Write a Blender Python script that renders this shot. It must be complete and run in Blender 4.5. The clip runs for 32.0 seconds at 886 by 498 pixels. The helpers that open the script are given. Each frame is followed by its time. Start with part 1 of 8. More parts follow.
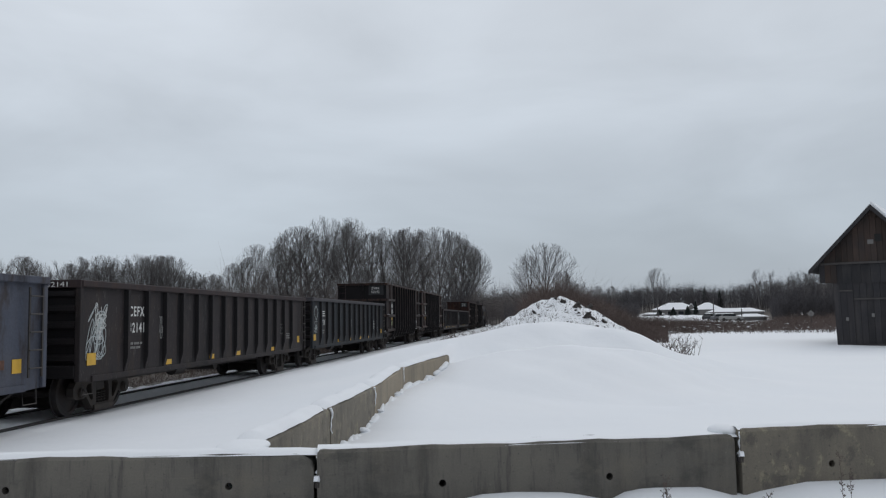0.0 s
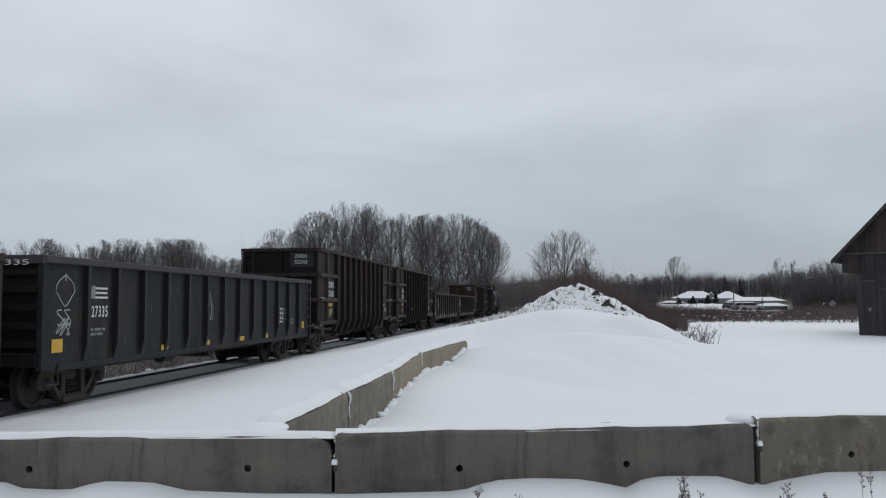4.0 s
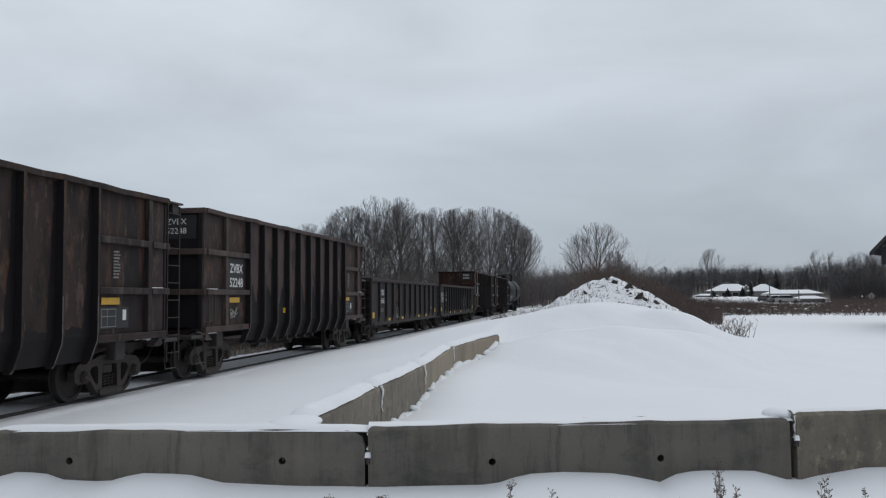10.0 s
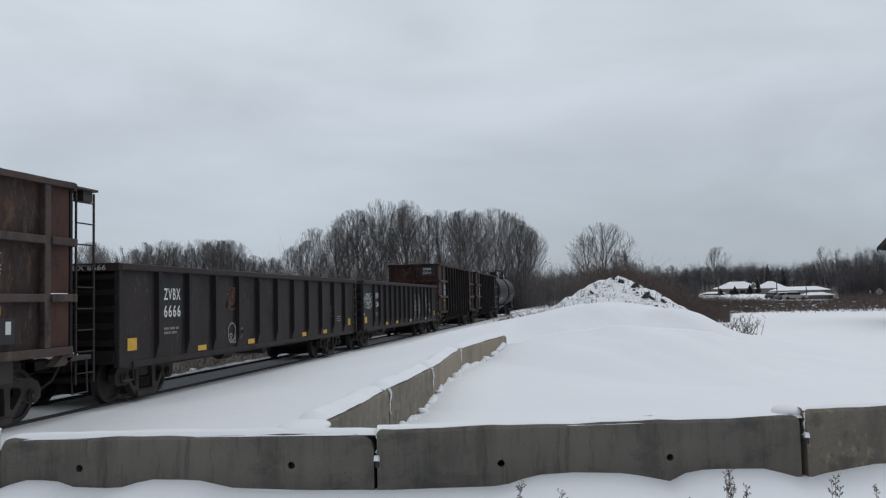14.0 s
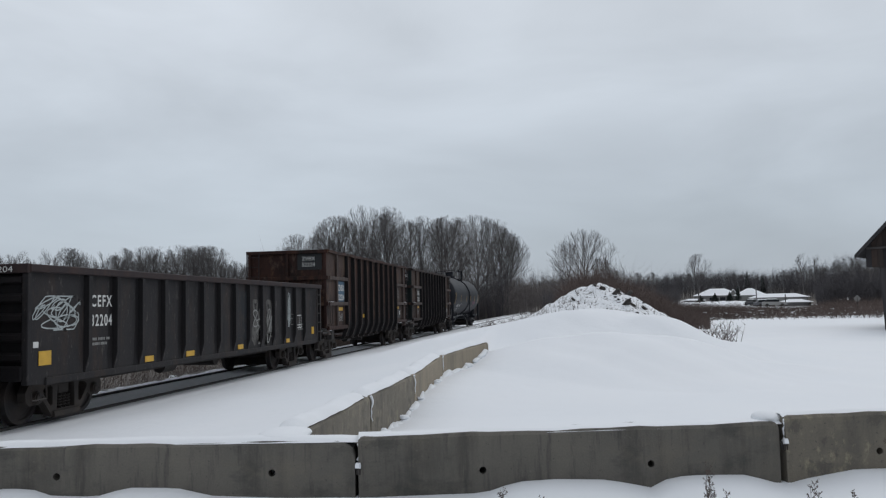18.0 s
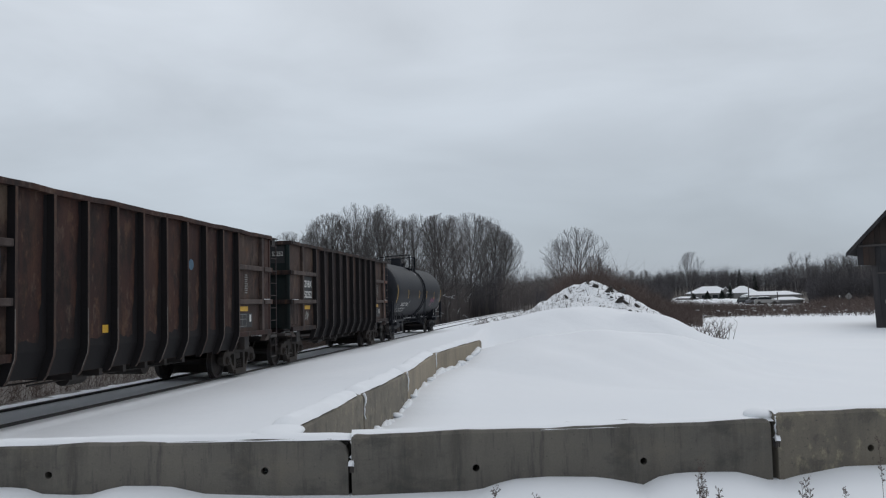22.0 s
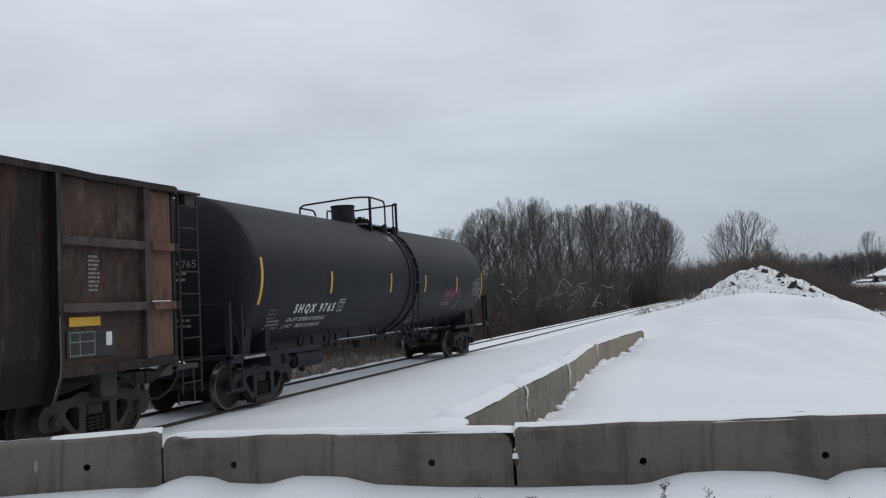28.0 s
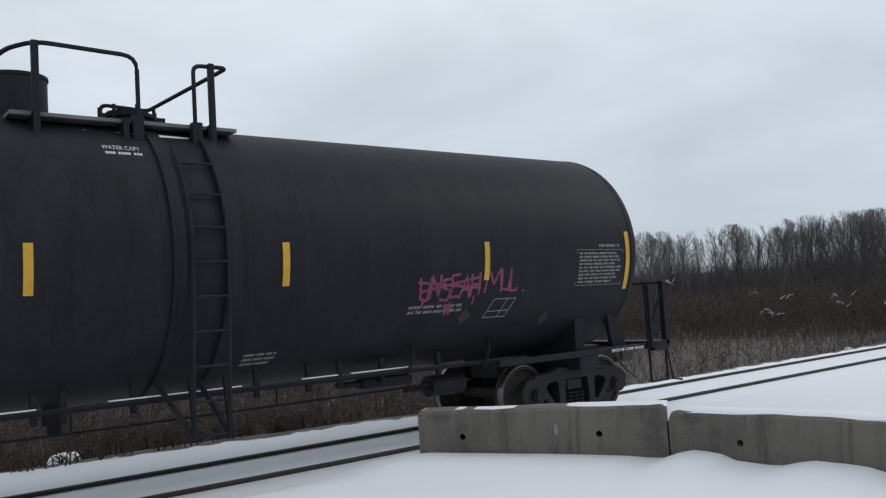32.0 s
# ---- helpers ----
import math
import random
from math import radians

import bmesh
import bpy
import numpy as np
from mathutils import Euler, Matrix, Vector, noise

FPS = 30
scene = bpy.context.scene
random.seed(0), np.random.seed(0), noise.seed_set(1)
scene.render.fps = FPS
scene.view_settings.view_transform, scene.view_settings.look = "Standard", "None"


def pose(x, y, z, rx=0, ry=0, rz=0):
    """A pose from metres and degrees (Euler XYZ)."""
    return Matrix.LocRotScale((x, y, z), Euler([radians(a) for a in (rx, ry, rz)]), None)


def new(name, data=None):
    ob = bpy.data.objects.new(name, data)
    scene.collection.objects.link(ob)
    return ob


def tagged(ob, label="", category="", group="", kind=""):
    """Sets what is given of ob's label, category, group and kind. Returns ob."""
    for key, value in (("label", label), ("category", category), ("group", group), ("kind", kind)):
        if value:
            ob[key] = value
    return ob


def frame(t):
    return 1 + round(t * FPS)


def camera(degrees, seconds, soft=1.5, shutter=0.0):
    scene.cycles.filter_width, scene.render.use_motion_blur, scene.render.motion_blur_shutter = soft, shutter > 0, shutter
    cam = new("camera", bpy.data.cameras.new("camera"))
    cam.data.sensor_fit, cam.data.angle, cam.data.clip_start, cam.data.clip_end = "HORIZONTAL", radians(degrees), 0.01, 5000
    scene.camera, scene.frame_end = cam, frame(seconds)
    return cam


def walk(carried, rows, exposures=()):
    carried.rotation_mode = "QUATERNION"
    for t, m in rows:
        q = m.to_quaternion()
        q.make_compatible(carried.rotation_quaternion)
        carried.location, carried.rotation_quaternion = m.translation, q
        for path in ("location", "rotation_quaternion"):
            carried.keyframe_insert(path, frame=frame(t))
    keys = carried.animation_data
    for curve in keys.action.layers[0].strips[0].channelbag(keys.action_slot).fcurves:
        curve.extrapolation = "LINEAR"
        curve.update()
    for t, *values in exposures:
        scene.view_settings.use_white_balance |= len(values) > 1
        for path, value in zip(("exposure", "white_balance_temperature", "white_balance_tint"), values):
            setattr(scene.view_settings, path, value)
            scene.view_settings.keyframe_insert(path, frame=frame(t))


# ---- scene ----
cam = camera(55.29, 32.0, soft=1.25)
PATH = [
    (0, pose(0, 0, 1.88, 94.64, 0.86, 6.00)),
    (0.5, pose(0, 0, 1.88, 94.60, 0.95, 6.17)),
    (1, pose(0, 0, 1.88, 94.50, 1.01, 6.30)),
    (1.5, pose(0, 0, 1.88, 94.43, 1.09, 6.12)),
    (2, pose(0, 0, 1.88, 94.38, 1.03, 5.96)),
    (2.5, pose(0, 0, 1.88, 94.08, 0.70, 6.58)),
    (3, pose(0, 0, 1.88, 93.79, 0.32, 7.20)),
    (3.5, pose(0, 0, 1.88, 93.71, 0.31, 7.19)),
    (5.5, pose(0, 0, 1.88, 93.75, 0.12, 7.60)),
    (6, pose(0, 0, 1.88, 94.49, 0.48, 7.75)),
    (6.5, pose(0, 0, 1.88, 94.01, 0.46, 8.24)),
    (7, pose(0, 0, 1.88, 93.34, 0.23, 8.70)),
    (7.5, pose(0, 0, 1.88, 93.01, 0.31, 8.88)),
    (8, pose(0, 0, 1.88, 93.15, 0.30, 8.92)),
    (8.5, pose(0, 0, 1.88, 93.23, 0.32, 9.33)),
    (9, pose(0, 0, 1.88, 93.23, 0.32, 9.37)),
    (9.5, pose(0, 0, 1.88, 93.58, 0.64, 9.19)),
    (10, pose(0, 0, 1.88, 93.30, 0.44, 9.39)),
    (10.5, pose(0, 0, 1.88, 92.75, 0.08, 10.05)),
    (11, pose(0, 0, 1.88, 92.77, -0.08, 9.81)),
    (11.5, pose(0, 0, 1.88, 93.08, -0.20, 8.58)),
    (12, pose(0, 0, 1.88, 93.04, 0.15, 9.36)),
    (12.5, pose(0, 0, 1.88, 93.62, 0.79, 10.06)),
    (13, pose(0, 0, 1.88, 94.32, 1.36, 10.21)),
    (13.5, pose(0, 0, 1.88, 94.40, 1.37, 10.00)),
    (14, pose(0, 0, 1.88, 93.45, 1.31, 9.83)),
    (14.5, pose(0, 0, 1.88, 93.06, 1.41, 9.66)),
    (15, pose(0, 0, 1.88, 93.65, 1.51, 9.41)),
    (15.5, pose(0, 0, 1.88, 94.15, 1.45, 8.97)),
    (17.5, pose(0, 0, 1.88, 93.80, 1.05, 8.96)),
    (18, pose(0, 0, 1.88, 93.87, 1.26, 8.61)),
    (18.5, pose(0, 0, 1.88, 94.27, 1.46, 8.01)),
    (19, pose(0, 0, 1.88, 94.09, 1.38, 7.89)),
    (19.5, pose(0, 0, 1.88, 93.11, 0.77, 7.94)),
    (20, pose(0, 0, 1.88, 92.67, 0.40, 8.13)),
    (20.5, pose(0, 0, 1.88, 92.97, 0.44, 8.16)),
    (21, pose(0, 0, 1.88, 93.55, 0.67, 7.81)),
    (21.5, pose(0, 0, 1.88, 93.77, 1.02, 7.92)),
    (22, pose(0, 0, 1.88, 93.71, 1.28, 8.15)),
    (22.5, pose(0, 0, 1.88, 93.89, 1.31, 8.15)),
    (23, pose(0, 0, 1.88, 94.52, 1.61, 8.05)),
    (23.5, pose(0, 0, 1.88, 95.22, 1.98, 8.50)),
    (24, pose(0, 0, 1.88, 94.84, 1.99, 9.45)),
    (24.5, pose(0, 0, 1.88, 94.38, 1.96, 10.01)),
    (25, pose(0, 0, 1.88, 94.51, 2.26, 10.41)),
    (25.5, pose(0, 0, 1.88, 94.49, 2.48, 11.67)),
    (27.5, pose(0, 0, 1.88, 93.85, 2.74, 17.41)),
    (28, pose(0, 0, 1.88, 93.62, 2.87, 18.81)),
    (28.5, pose(0, 0, 1.88, 93.35, 2.70, 21.49)),
    (29, pose(0, 0, 1.88, 93.53, 2.96, 25.88)),
    (29.5, pose(0, 0, 1.88, 93.76, 3.59, 32.04)),
    (30, pose(0, 0, 1.88, 93.90, 3.92, 37.62)),
    (30.5, pose(0, 0, 1.88, 93.91, 3.81, 41.78)),
    (31, pose(0, 0, 1.88, 94.02, 3.71, 44.61)),
    (31.5, pose(0, 0, 1.88, 94.15, 3.68, 47.50)),
    (32, pose(0, 0, 1.88, 93.87, 3.58, 51.61)),
]
walk(cam, PATH, ((0, -0.08), (27.5, -0.08), (29, 0.02), (30, 0.04), (31, 0.13), (32, 0.06)))

# ---------------------------------------------------------------- world and light
world = bpy.data.worlds.new("overcast_sky")
scene.world = world
world.use_nodes = True
wn, wl = world.node_tree.nodes, world.node_tree.links
wn.clear()
w_out = wn.new("ShaderNodeOutputWorld")
w_bg = wn.new("ShaderNodeBackground")
w_co = wn.new("ShaderNodeTexCoord")
w_sep = wn.new("ShaderNodeSeparateXYZ")
w_ramp = wn.new("ShaderNodeValToRGB")
w_sky = wn.new("ShaderNodeTexSky")
w_sky.sky_type = "NISHITA"
w_sky.sun_disc = False
w_sky.sun_elevation, w_sky.sun_rotation = radians(38), radians(150)
w_map = wn.new("ShaderNodeMapping")
w_map.inputs["Scale"].default_value = (1.0, 1.0, 3.2)
w_noise = wn.new("ShaderNodeTexNoise")
w_noise.inputs["Scale"].default_value = 2.3
w_noise.inputs["Detail"].default_value = 5
w_noise.inputs["Roughness"].default_value = 0.5
w_noise.inputs["Distortion"].default_value = 0.35
w_cloud = wn.new("ShaderNodeMapRange")
for k, v in (("From Min", 0.3), ("From Max", 0.72), ("To Min", 0.85), ("To Max", 1.13)):
    w_cloud.inputs[k].default_value = v
els = w_ramp.color_ramp.elements
els[0].position, els[0].color = 0.0, (0.433, 0.485, 0.553, 1)
els[1].position, els[1].color = 1.0, (0.73, 0.76, 0.812, 1)
e = els.new(0.10)
e.color = (0.4925, 0.55, 0.614, 1)
e = els.new(0.32)
e.color = (0.63, 0.68, 0.741, 1)
w_mul = wn.new("ShaderNodeMix")
w_mul.data_type, w_mul.blend_type = "RGBA", "MULTIPLY"
w_mul.inputs["Factor"].default_value = 1.0
w_add = wn.new("ShaderNodeMix")
w_add.data_type, w_add.blend_type = "RGBA", "MIX"
w_add.inputs["Factor"].default_value = 0.006
wl.new(w_co.outputs["Generated"], w_sep.inputs[0])
wl.new(w_sep.outputs["Z"], w_ramp.inputs[0])
wl.new(w_co.outputs["Generated"], w_map.inputs[0])
wl.new(w_map.outputs[0], w_noise.inputs["Vector"])
wl.new(w_noise.outputs[0], w_cloud.inputs["Value"])
wl.new(w_ramp.outputs[0], w_mul.inputs["A"])
w_side = wn.new("ShaderNodeMapRange")
for k, v in (("From Min", -0.85), ("From Max", 0.45), ("To Min", 1.09), ("To Max", 0.94)):
    w_side.inputs[k].default_value = v
w_both = wn.new("ShaderNodeMath")
w_both.operation = "MULTIPLY"
wl.new(w_sep.outputs["X"], w_side.inputs["Value"])
wl.new(w_side.outputs[0], w_both.inputs[0])
wl.new(w_cloud.outputs[0], w_both.inputs[1])
w_back = wn.new("ShaderNodeMapRange")
for k, v in (("From Min", -0.8), ("From Max", 0.5), ("To Min", 0.84), ("To Max", 1.0)):
    w_back.inputs[k].default_value = v
w_all = wn.new("ShaderNodeMath")
w_all.operation = "MULTIPLY"
wl.new(w_sep.outputs["Y"], w_back.inputs["Value"])
wl.new(w_both.outputs[0], w_all.inputs[0])
wl.new(w_back.outputs[0], w_all.inputs[1])
wl.new(w_all.outputs[0], w_mul.inputs["B"])
wl.new(w_mul.outputs["Result"], w_add.inputs["A"])
wl.new(w_sky.outputs[0], w_add.inputs["B"])
wl.new(w_add.outputs["Result"], w_bg.inputs["Color"])
w_bg.inputs["Strength"].default_value = 1.0
wl.new(w_bg.outputs[0], w_out.inputs[0])
sun_data = bpy.data.lights.new("sun", "SUN")
sun_data.energy, sun_data.angle, sun_data.color = 0.5, radians(25), (1.0, 0.97, 0.93)
sun = new("sun", sun_data)
sun.matrix_world = pose(0, 0, 60, 52, 0, 150)


# ---------------------------------------------------------------- materials
def material(name, base, rough=0.7, metal=0.0, vary=0.25, scale=3.0, grain=40.0, bump=0.15, tint=None, stain=None,
             stain_scale=0.8, stain_amount=0.45, streak=False, per_object=0.0, depth=0.01, blotch=None):
    """A surface with broad stains, fine grain and a little relief, in metres of its own object's space."""
    m = bpy.data.materials.new(name)
    m.use_nodes = True
    n, l = m.node_tree.nodes, m.node_tree.links
    b = n["Principled BSDF"]
    b.inputs["Roughness"].default_value = rough
    b.inputs["Metallic"].default_value = metal
    co = n.new("ShaderNodeTexCoord")
    big, fine = n.new("ShaderNodeTexNoise"), n.new("ShaderNodeTexNoise")
    big.inputs["Scale"].default_value, big.inputs["Detail"].default_value = scale, 6
    fine.inputs["Scale"].default_value, fine.inputs["Detail"].default_value = grain, 4
    l.new(co.outputs["Object"], big.inputs["Vector"])
    l.new(co.outputs["Object"], fine.inputs["Vector"])
    base = (*base, 1)
    other = (*(tint or [c * (1 - vary) for c in base[:3]]), 1)
    mix = n.new("ShaderNodeMix")
    mix.data_type = "RGBA"
    mix.inputs["A"].default_value, mix.inputs["B"].default_value = base, other
    fac = n.new("ShaderNodeMapRange")
    fac.inputs["From Min"].default_value, fac.inputs["From Max"].default_value = 0.35, 0.68
    l.new(big.outputs[0], fac.inputs["Value"])
    l.new(fac.outputs[0], mix.inputs["Factor"])
    last = mix.outputs["Result"]
    if stain:
        sm = n.new("ShaderNodeMapping")
        sm.inputs["Scale"].default_value = (2.2, 2.2, 0.35) if streak else (1, 1, 1)
        sn = n.new("ShaderNodeTexNoise")
        sn.inputs["Scale"].default_value, sn.inputs["Detail"].default_value = stain_scale, 8
        sn.inputs["Roughness"].default_value = 0.65
        sf = n.new("ShaderNodeMapRange")
        sf.inputs["From Min"].default_value, sf.inputs["From Max"].default_value = 0.48, 0.66
        sf.inputs["To Max"].default_value = stain_amount
        m2 = n.new("ShaderNodeMix")
        m2.data_type = "RGBA"
        m2.inputs["B"].default_value = (*stain, 1)
        l.new(co.outputs["Object"], sm.inputs[0])
        l.new(sm.outputs[0], sn.inputs["Vector"])
        l.new(sn.outputs[0], sf.inputs["Value"])
        l.new(sf.outputs[0], m2.inputs["Factor"])
        l.new(last, m2.inputs["A"])
        last = m2.outputs["Result"]
    # further layers of blotches: colour, scale along each axis, threshold, amount
    for k, (colour, bs, lo, hi, amount) in enumerate(blotch or ()):
        bmap, bn, bf, bx = n.new("ShaderNodeMapping"), n.new("ShaderNodeTexNoise"), n.new("ShaderNodeMapRange"), n.new("ShaderNodeMix")
        bmap.inputs["Scale"].default_value = bs
        bmap.inputs["Location"].default_value = (3.7 * k, 1.9 * k, 5.3 * k)
        bn.inputs["Scale"].default_value, bn.inputs["Detail"].default_value, bn.inputs["Roughness"].default_value = 1.0, 9, 0.7
        bf.inputs["From Min"].default_value, bf.inputs["From Max"].default_value, bf.inputs["To Max"].default_value = lo, hi, amount
        bx.data_type = "RGBA"
        bx.inputs["B"].default_value = (*colour, 1)
        l.new(co.outputs["Object"], bmap.inputs[0])
        l.new(bmap.outputs[0], bn.inputs["Vector"])
        l.new(bn.outputs[0], bf.inputs["Value"])
        l.new(bf.outputs[0], bx.inputs["Factor"])
        l.new(last, bx.inputs["A"])
        last = bx.outputs["Result"]
    gr = n.new("ShaderNodeMapRange")
    gr.inputs["To Min"].default_value, gr.inputs["To Max"].default_value = 1 - vary, 1 + vary
    l.new(fine.outputs[0], gr.inputs["Value"])
    m3 = n.new("ShaderNodeMix")
    m3.data_type, m3.blend_type = "RGBA", "MULTIPLY"
    m3.inputs["Factor"].default_value = 1.0
    l.new(last, m3.inputs["A"])
    l.new(gr.outputs[0], m3.inputs["B"])
    last = m3.outputs["Result"]
    if per_object:
        oi = n.new("ShaderNodeObjectInfo")
        om = n.new("ShaderNodeMapRange")
        om.inputs["To Min"].default_value, om.inputs["To Max"].default_value = 1 - per_object, 1 + per_object
        m4 = n.new("ShaderNodeMix")
        m4.data_type, m4.blend_type = "RGBA", "MULTIPLY"
        m4.inputs["Factor"].default_value = 1.0
        l.new(oi.outputs["Random"], om.inputs["Value"])
        l.new(last, m4.inputs["A"])
        l.new(om.outputs[0], m4.inputs["B"])
        last = m4.outputs["Result"]
    l.new(last, b.inputs["Base Color"])
    if bump:
        bp = n.new("ShaderNodeBump")
        bp.inputs["Strength"].default_value, bp.inputs["Distance"].default_value = bump, depth
        l.new(fine.outputs[0], bp.inputs["Height"])
        l.new(bp.outputs[0], b.inputs["Normal"])
    return m


def ground_material():
    """Snow on the near side of the track and in the field; dead marsh grass with patches of snow beyond."""
    m = bpy.data.materials.new("snow_and_marsh")
    m.use_nodes = True
    n, l = m.node_tree.nodes, m.node_tree.links
    b = n["Principled BSDF"]
    b.inputs["Roughness"].default_value = 0.75
    geo = n.new("ShaderNodeNewGeometry")
    at = n.new("ShaderNodeAttribute")
    at.attribute_name = "bare"
    n1, n2, n3 = (n.new("ShaderNodeTexNoise") for _ in range(3))
    for k, s, d in ((n1, 0.35, 5), (n2, 2.2, 5), (n3, 45.0, 3)):
        k.inputs["Scale"].default_value, k.inputs["Detail"].default_value = s, d
        l.new(geo.outputs["Position"], k.inputs["Vector"])
    snow = n.new("ShaderNodeMix")
    snow.data_type = "RGBA"
    snow.inputs["A"].default_value, snow.inputs["B"].default_value = (0.80, 0.83, 0.865, 1), (0.86, 0.875, 0.895, 1)
    l.new(n1.outputs[0], snow.inputs["Factor"])
    grass = n.new("ShaderNodeMix")
    grass.data_type = "RGBA"
    grass.inputs["A"].default_value, grass.inputs["B"].default_value = (0.052, 0.043, 0.037, 1), (0.092, 0.074, 0.060, 1)
    l.new(n2.outputs[0], grass.inputs["Factor"])
    edge = n.new("ShaderNodeMath")
    edge.operation = "MULTIPLY_ADD"
    l.new(n2.outputs[0], edge.inputs[0])
    edge.inputs[1].default_value = 0.9
    edge.inputs[2].default_value = -0.45
    s2 = n.new("ShaderNodeMath")
    s2.operation = "ADD"
    l.new(at.outputs["Fac"], s2.inputs[0])
    l.new(edge.outputs[0], s2.inputs[1])
    cut = n.new("ShaderNodeMapRange")
    cut.inputs["From Min"].default_value, cut.inputs["From Max"].default_value = 0.46, 0.56
    l.new(s2.outputs[0], cut.inputs["Value"])
    mix = n.new("ShaderNodeMix")
    mix.data_type = "RGBA"
    l.new(cut.outputs[0], mix.inputs["Factor"])
    l.new(snow.outputs["Result"], mix.inputs["A"])
    l.new(grass.outputs["Result"], mix.inputs["B"])
    l.new(mix.outputs["Result"], b.inputs["Base Color"])
    bp, bq = n.new("ShaderNodeBump"), n.new("ShaderNodeBump")
    bp.inputs["Strength"].default_value, bp.inputs["Distance"].default_value = 0.25, 0.006
    bq.inputs["Strength"].default_value, bq.inputs["Distance"].default_value = 0.35, 0.05
    l.new(n3.outputs[0], bp.inputs["Height"])
    l.new(n2.outputs[0], bq.inputs["Height"])
    l.new(bq.outputs[0], bp.inputs["Normal"])
    l.new(bp.outputs[0], b.inputs["Normal"])
    return m


M_GROUND = ground_material()
M_SNOW = material("snow", (0.84, 0.86, 0.885), 0.75, vary=0.03, scale=1.5, grain=50, bump=0.2)
M_CONCRETE = material("weathered_concrete", (0.152, 0.140, 0.120), 0.9, vary=0.16, scale=1.6, grain=70, bump=0.35,
                      tint=(0.118, 0.110, 0.097), stain=(0.060, 0.056, 0.05), stain_scale=1.7, stain_amount=0.6, streak=True,
                      per_object=0.06, blotch=(((0.17, 0.15, 0.12), (1.3, 1.3, 2.4), 0.50, 0.66, 0.55), ((0.055, 0.053, 0.050), (7, 7, 0.7), 0.53, 0.64, 0.8), ((0.05, 0.05, 0.047), (1.1, 1.1, 1.9), 0.56, 0.66, 0.6),
                                               ((0.045, 0.043, 0.04), (26, 26, 26), 0.63, 0.68, 0.6), ((0.21, 0.195, 0.17), (14, 14, 20), 0.64, 0.70, 0.5)))
M_CONCRETE_TAN = material("tan_concrete", (0.175, 0.155, 0.122), 0.9, vary=0.16, scale=1.4, grain=70, bump=0.35,
                          tint=(0.15, 0.135, 0.11), stain=(0.08, 0.074, 0.066), stain_scale=1.3, stain_amount=0.5, streak=True,
                          blotch=(((0.25, 0.215, 0.165), (1.5, 1.5, 2.2), 0.5, 0.66, 0.5), ((0.085, 0.08, 0.072), (7, 7, 0.9), 0.56, 0.67, 0.6),
                                  ((0.06, 0.056, 0.05), (24, 24, 24), 0.60, 0.66, 0.7), ((0.30, 0.27, 0.185), (11, 11, 8), 0.555, 0.64, 0.6), ((0.075, 0.07, 0.062), (5, 5, 4), 0.55, 0.63, 0.6)))
M_CONCRETE_SAND = material("sandy_concrete", (0.30, 0.255, 0.19), 0.9, vary=0.15, scale=1.4, grain=70, bump=0.35,
                           tint=(0.24, 0.205, 0.155), stain=(0.15, 0.135, 0.11), stain_scale=1.3, stain_amount=0.5, streak=True,
                           blotch=(((0.12, 0.108, 0.09), (7, 7, 0.9), 0.56, 0.67, 0.5),))
M_HOLE = material("dark_recess", (0.02, 0.02, 0.02), 0.95, bump=0)
M_STEEL = material("dirty_steel", (0.027, 0.025, 0.025), 0.65, 0.1, vary=0.3, scale=2.5, grain=30, bump=0.2, tint=(0.036, 0.027, 0.023))
M_RAIL = material("rail_steel", (0.022, 0.021, 0.022), 0.65, 0.1, vary=0.3, scale=0.7, grain=25, bump=0.2, tint=(0.030, 0.024, 0.022))
M_TREAD = material("polished_tread", (0.20, 0.195, 0.19), 0.35, 0.9, vary=0.15, bump=0)
M_WHEEL = material("rusty_wheel", (0.017, 0.015, 0.016), 0.75, 0.0, vary=0.3, scale=3, grain=30, tint=(0.030, 0.022, 0.019))
M_GALV = material("grey_galvanised_plank", (0.17, 0.172, 0.18), 0.55, 0.3, vary=0.25, scale=2, grain=25, bump=0.2, tint=(0.10, 0.10, 0.105))
M_TRUCK = material("truck_casting", (0.033, 0.028, 0.025), 0.8, 0.1, vary=0.35, scale=5, grain=35, tint=(0.030, 0.025, 0.023),
                   stain=(0.07, 0.05, 0.036), stain_scale=2.5, stain_amount=0.4)
M_TRUCK_BLACK = material("black_truck_casting", (0.014, 0.014, 0.017), 0.7, 0.1, vary=0.3, scale=3, grain=35)
M_YELLOW = material("yellow_reflector", (0.62, 0.36, 0.03), 0.5, vary=0.15, scale=6, grain=60, bump=0)
M_WHITE = material("white_stencil", (0.66, 0.66, 0.64), 0.7, vary=0.15, scale=9, grain=60, bump=0)
M_GREY_MARK = material("faded_stencil", (0.26, 0.26, 0.25), 0.7, vary=0.25, scale=9, grain=60, bump=0)
M_PINK = material("pink_spray_paint", (0.24, 0.050, 0.125), 0.7, vary=0.2, scale=6, grain=50, bump=0, stain=(0.05, 0.02, 0.035), stain_scale=9, stain_amount=0.8)
M_LIME = material("lime_spray_paint", (0.36, 0.42, 0.20), 0.6, vary=0.2, scale=6, grain=50, bump=0)
M_CYAN = material("pale_spray_paint", (0.42, 0.46, 0.46), 0.6, vary=0.2, scale=6, grain=50, bump=0)
M_SCUFF = material("scraped_metal", (0.17, 0.15, 0.135), 0.6, 0.2, vary=0.3, scale=8, grain=40, bump=0, stain=(0.03, 0.02, 0.016), stain_scale=6, stain_amount=0.95)
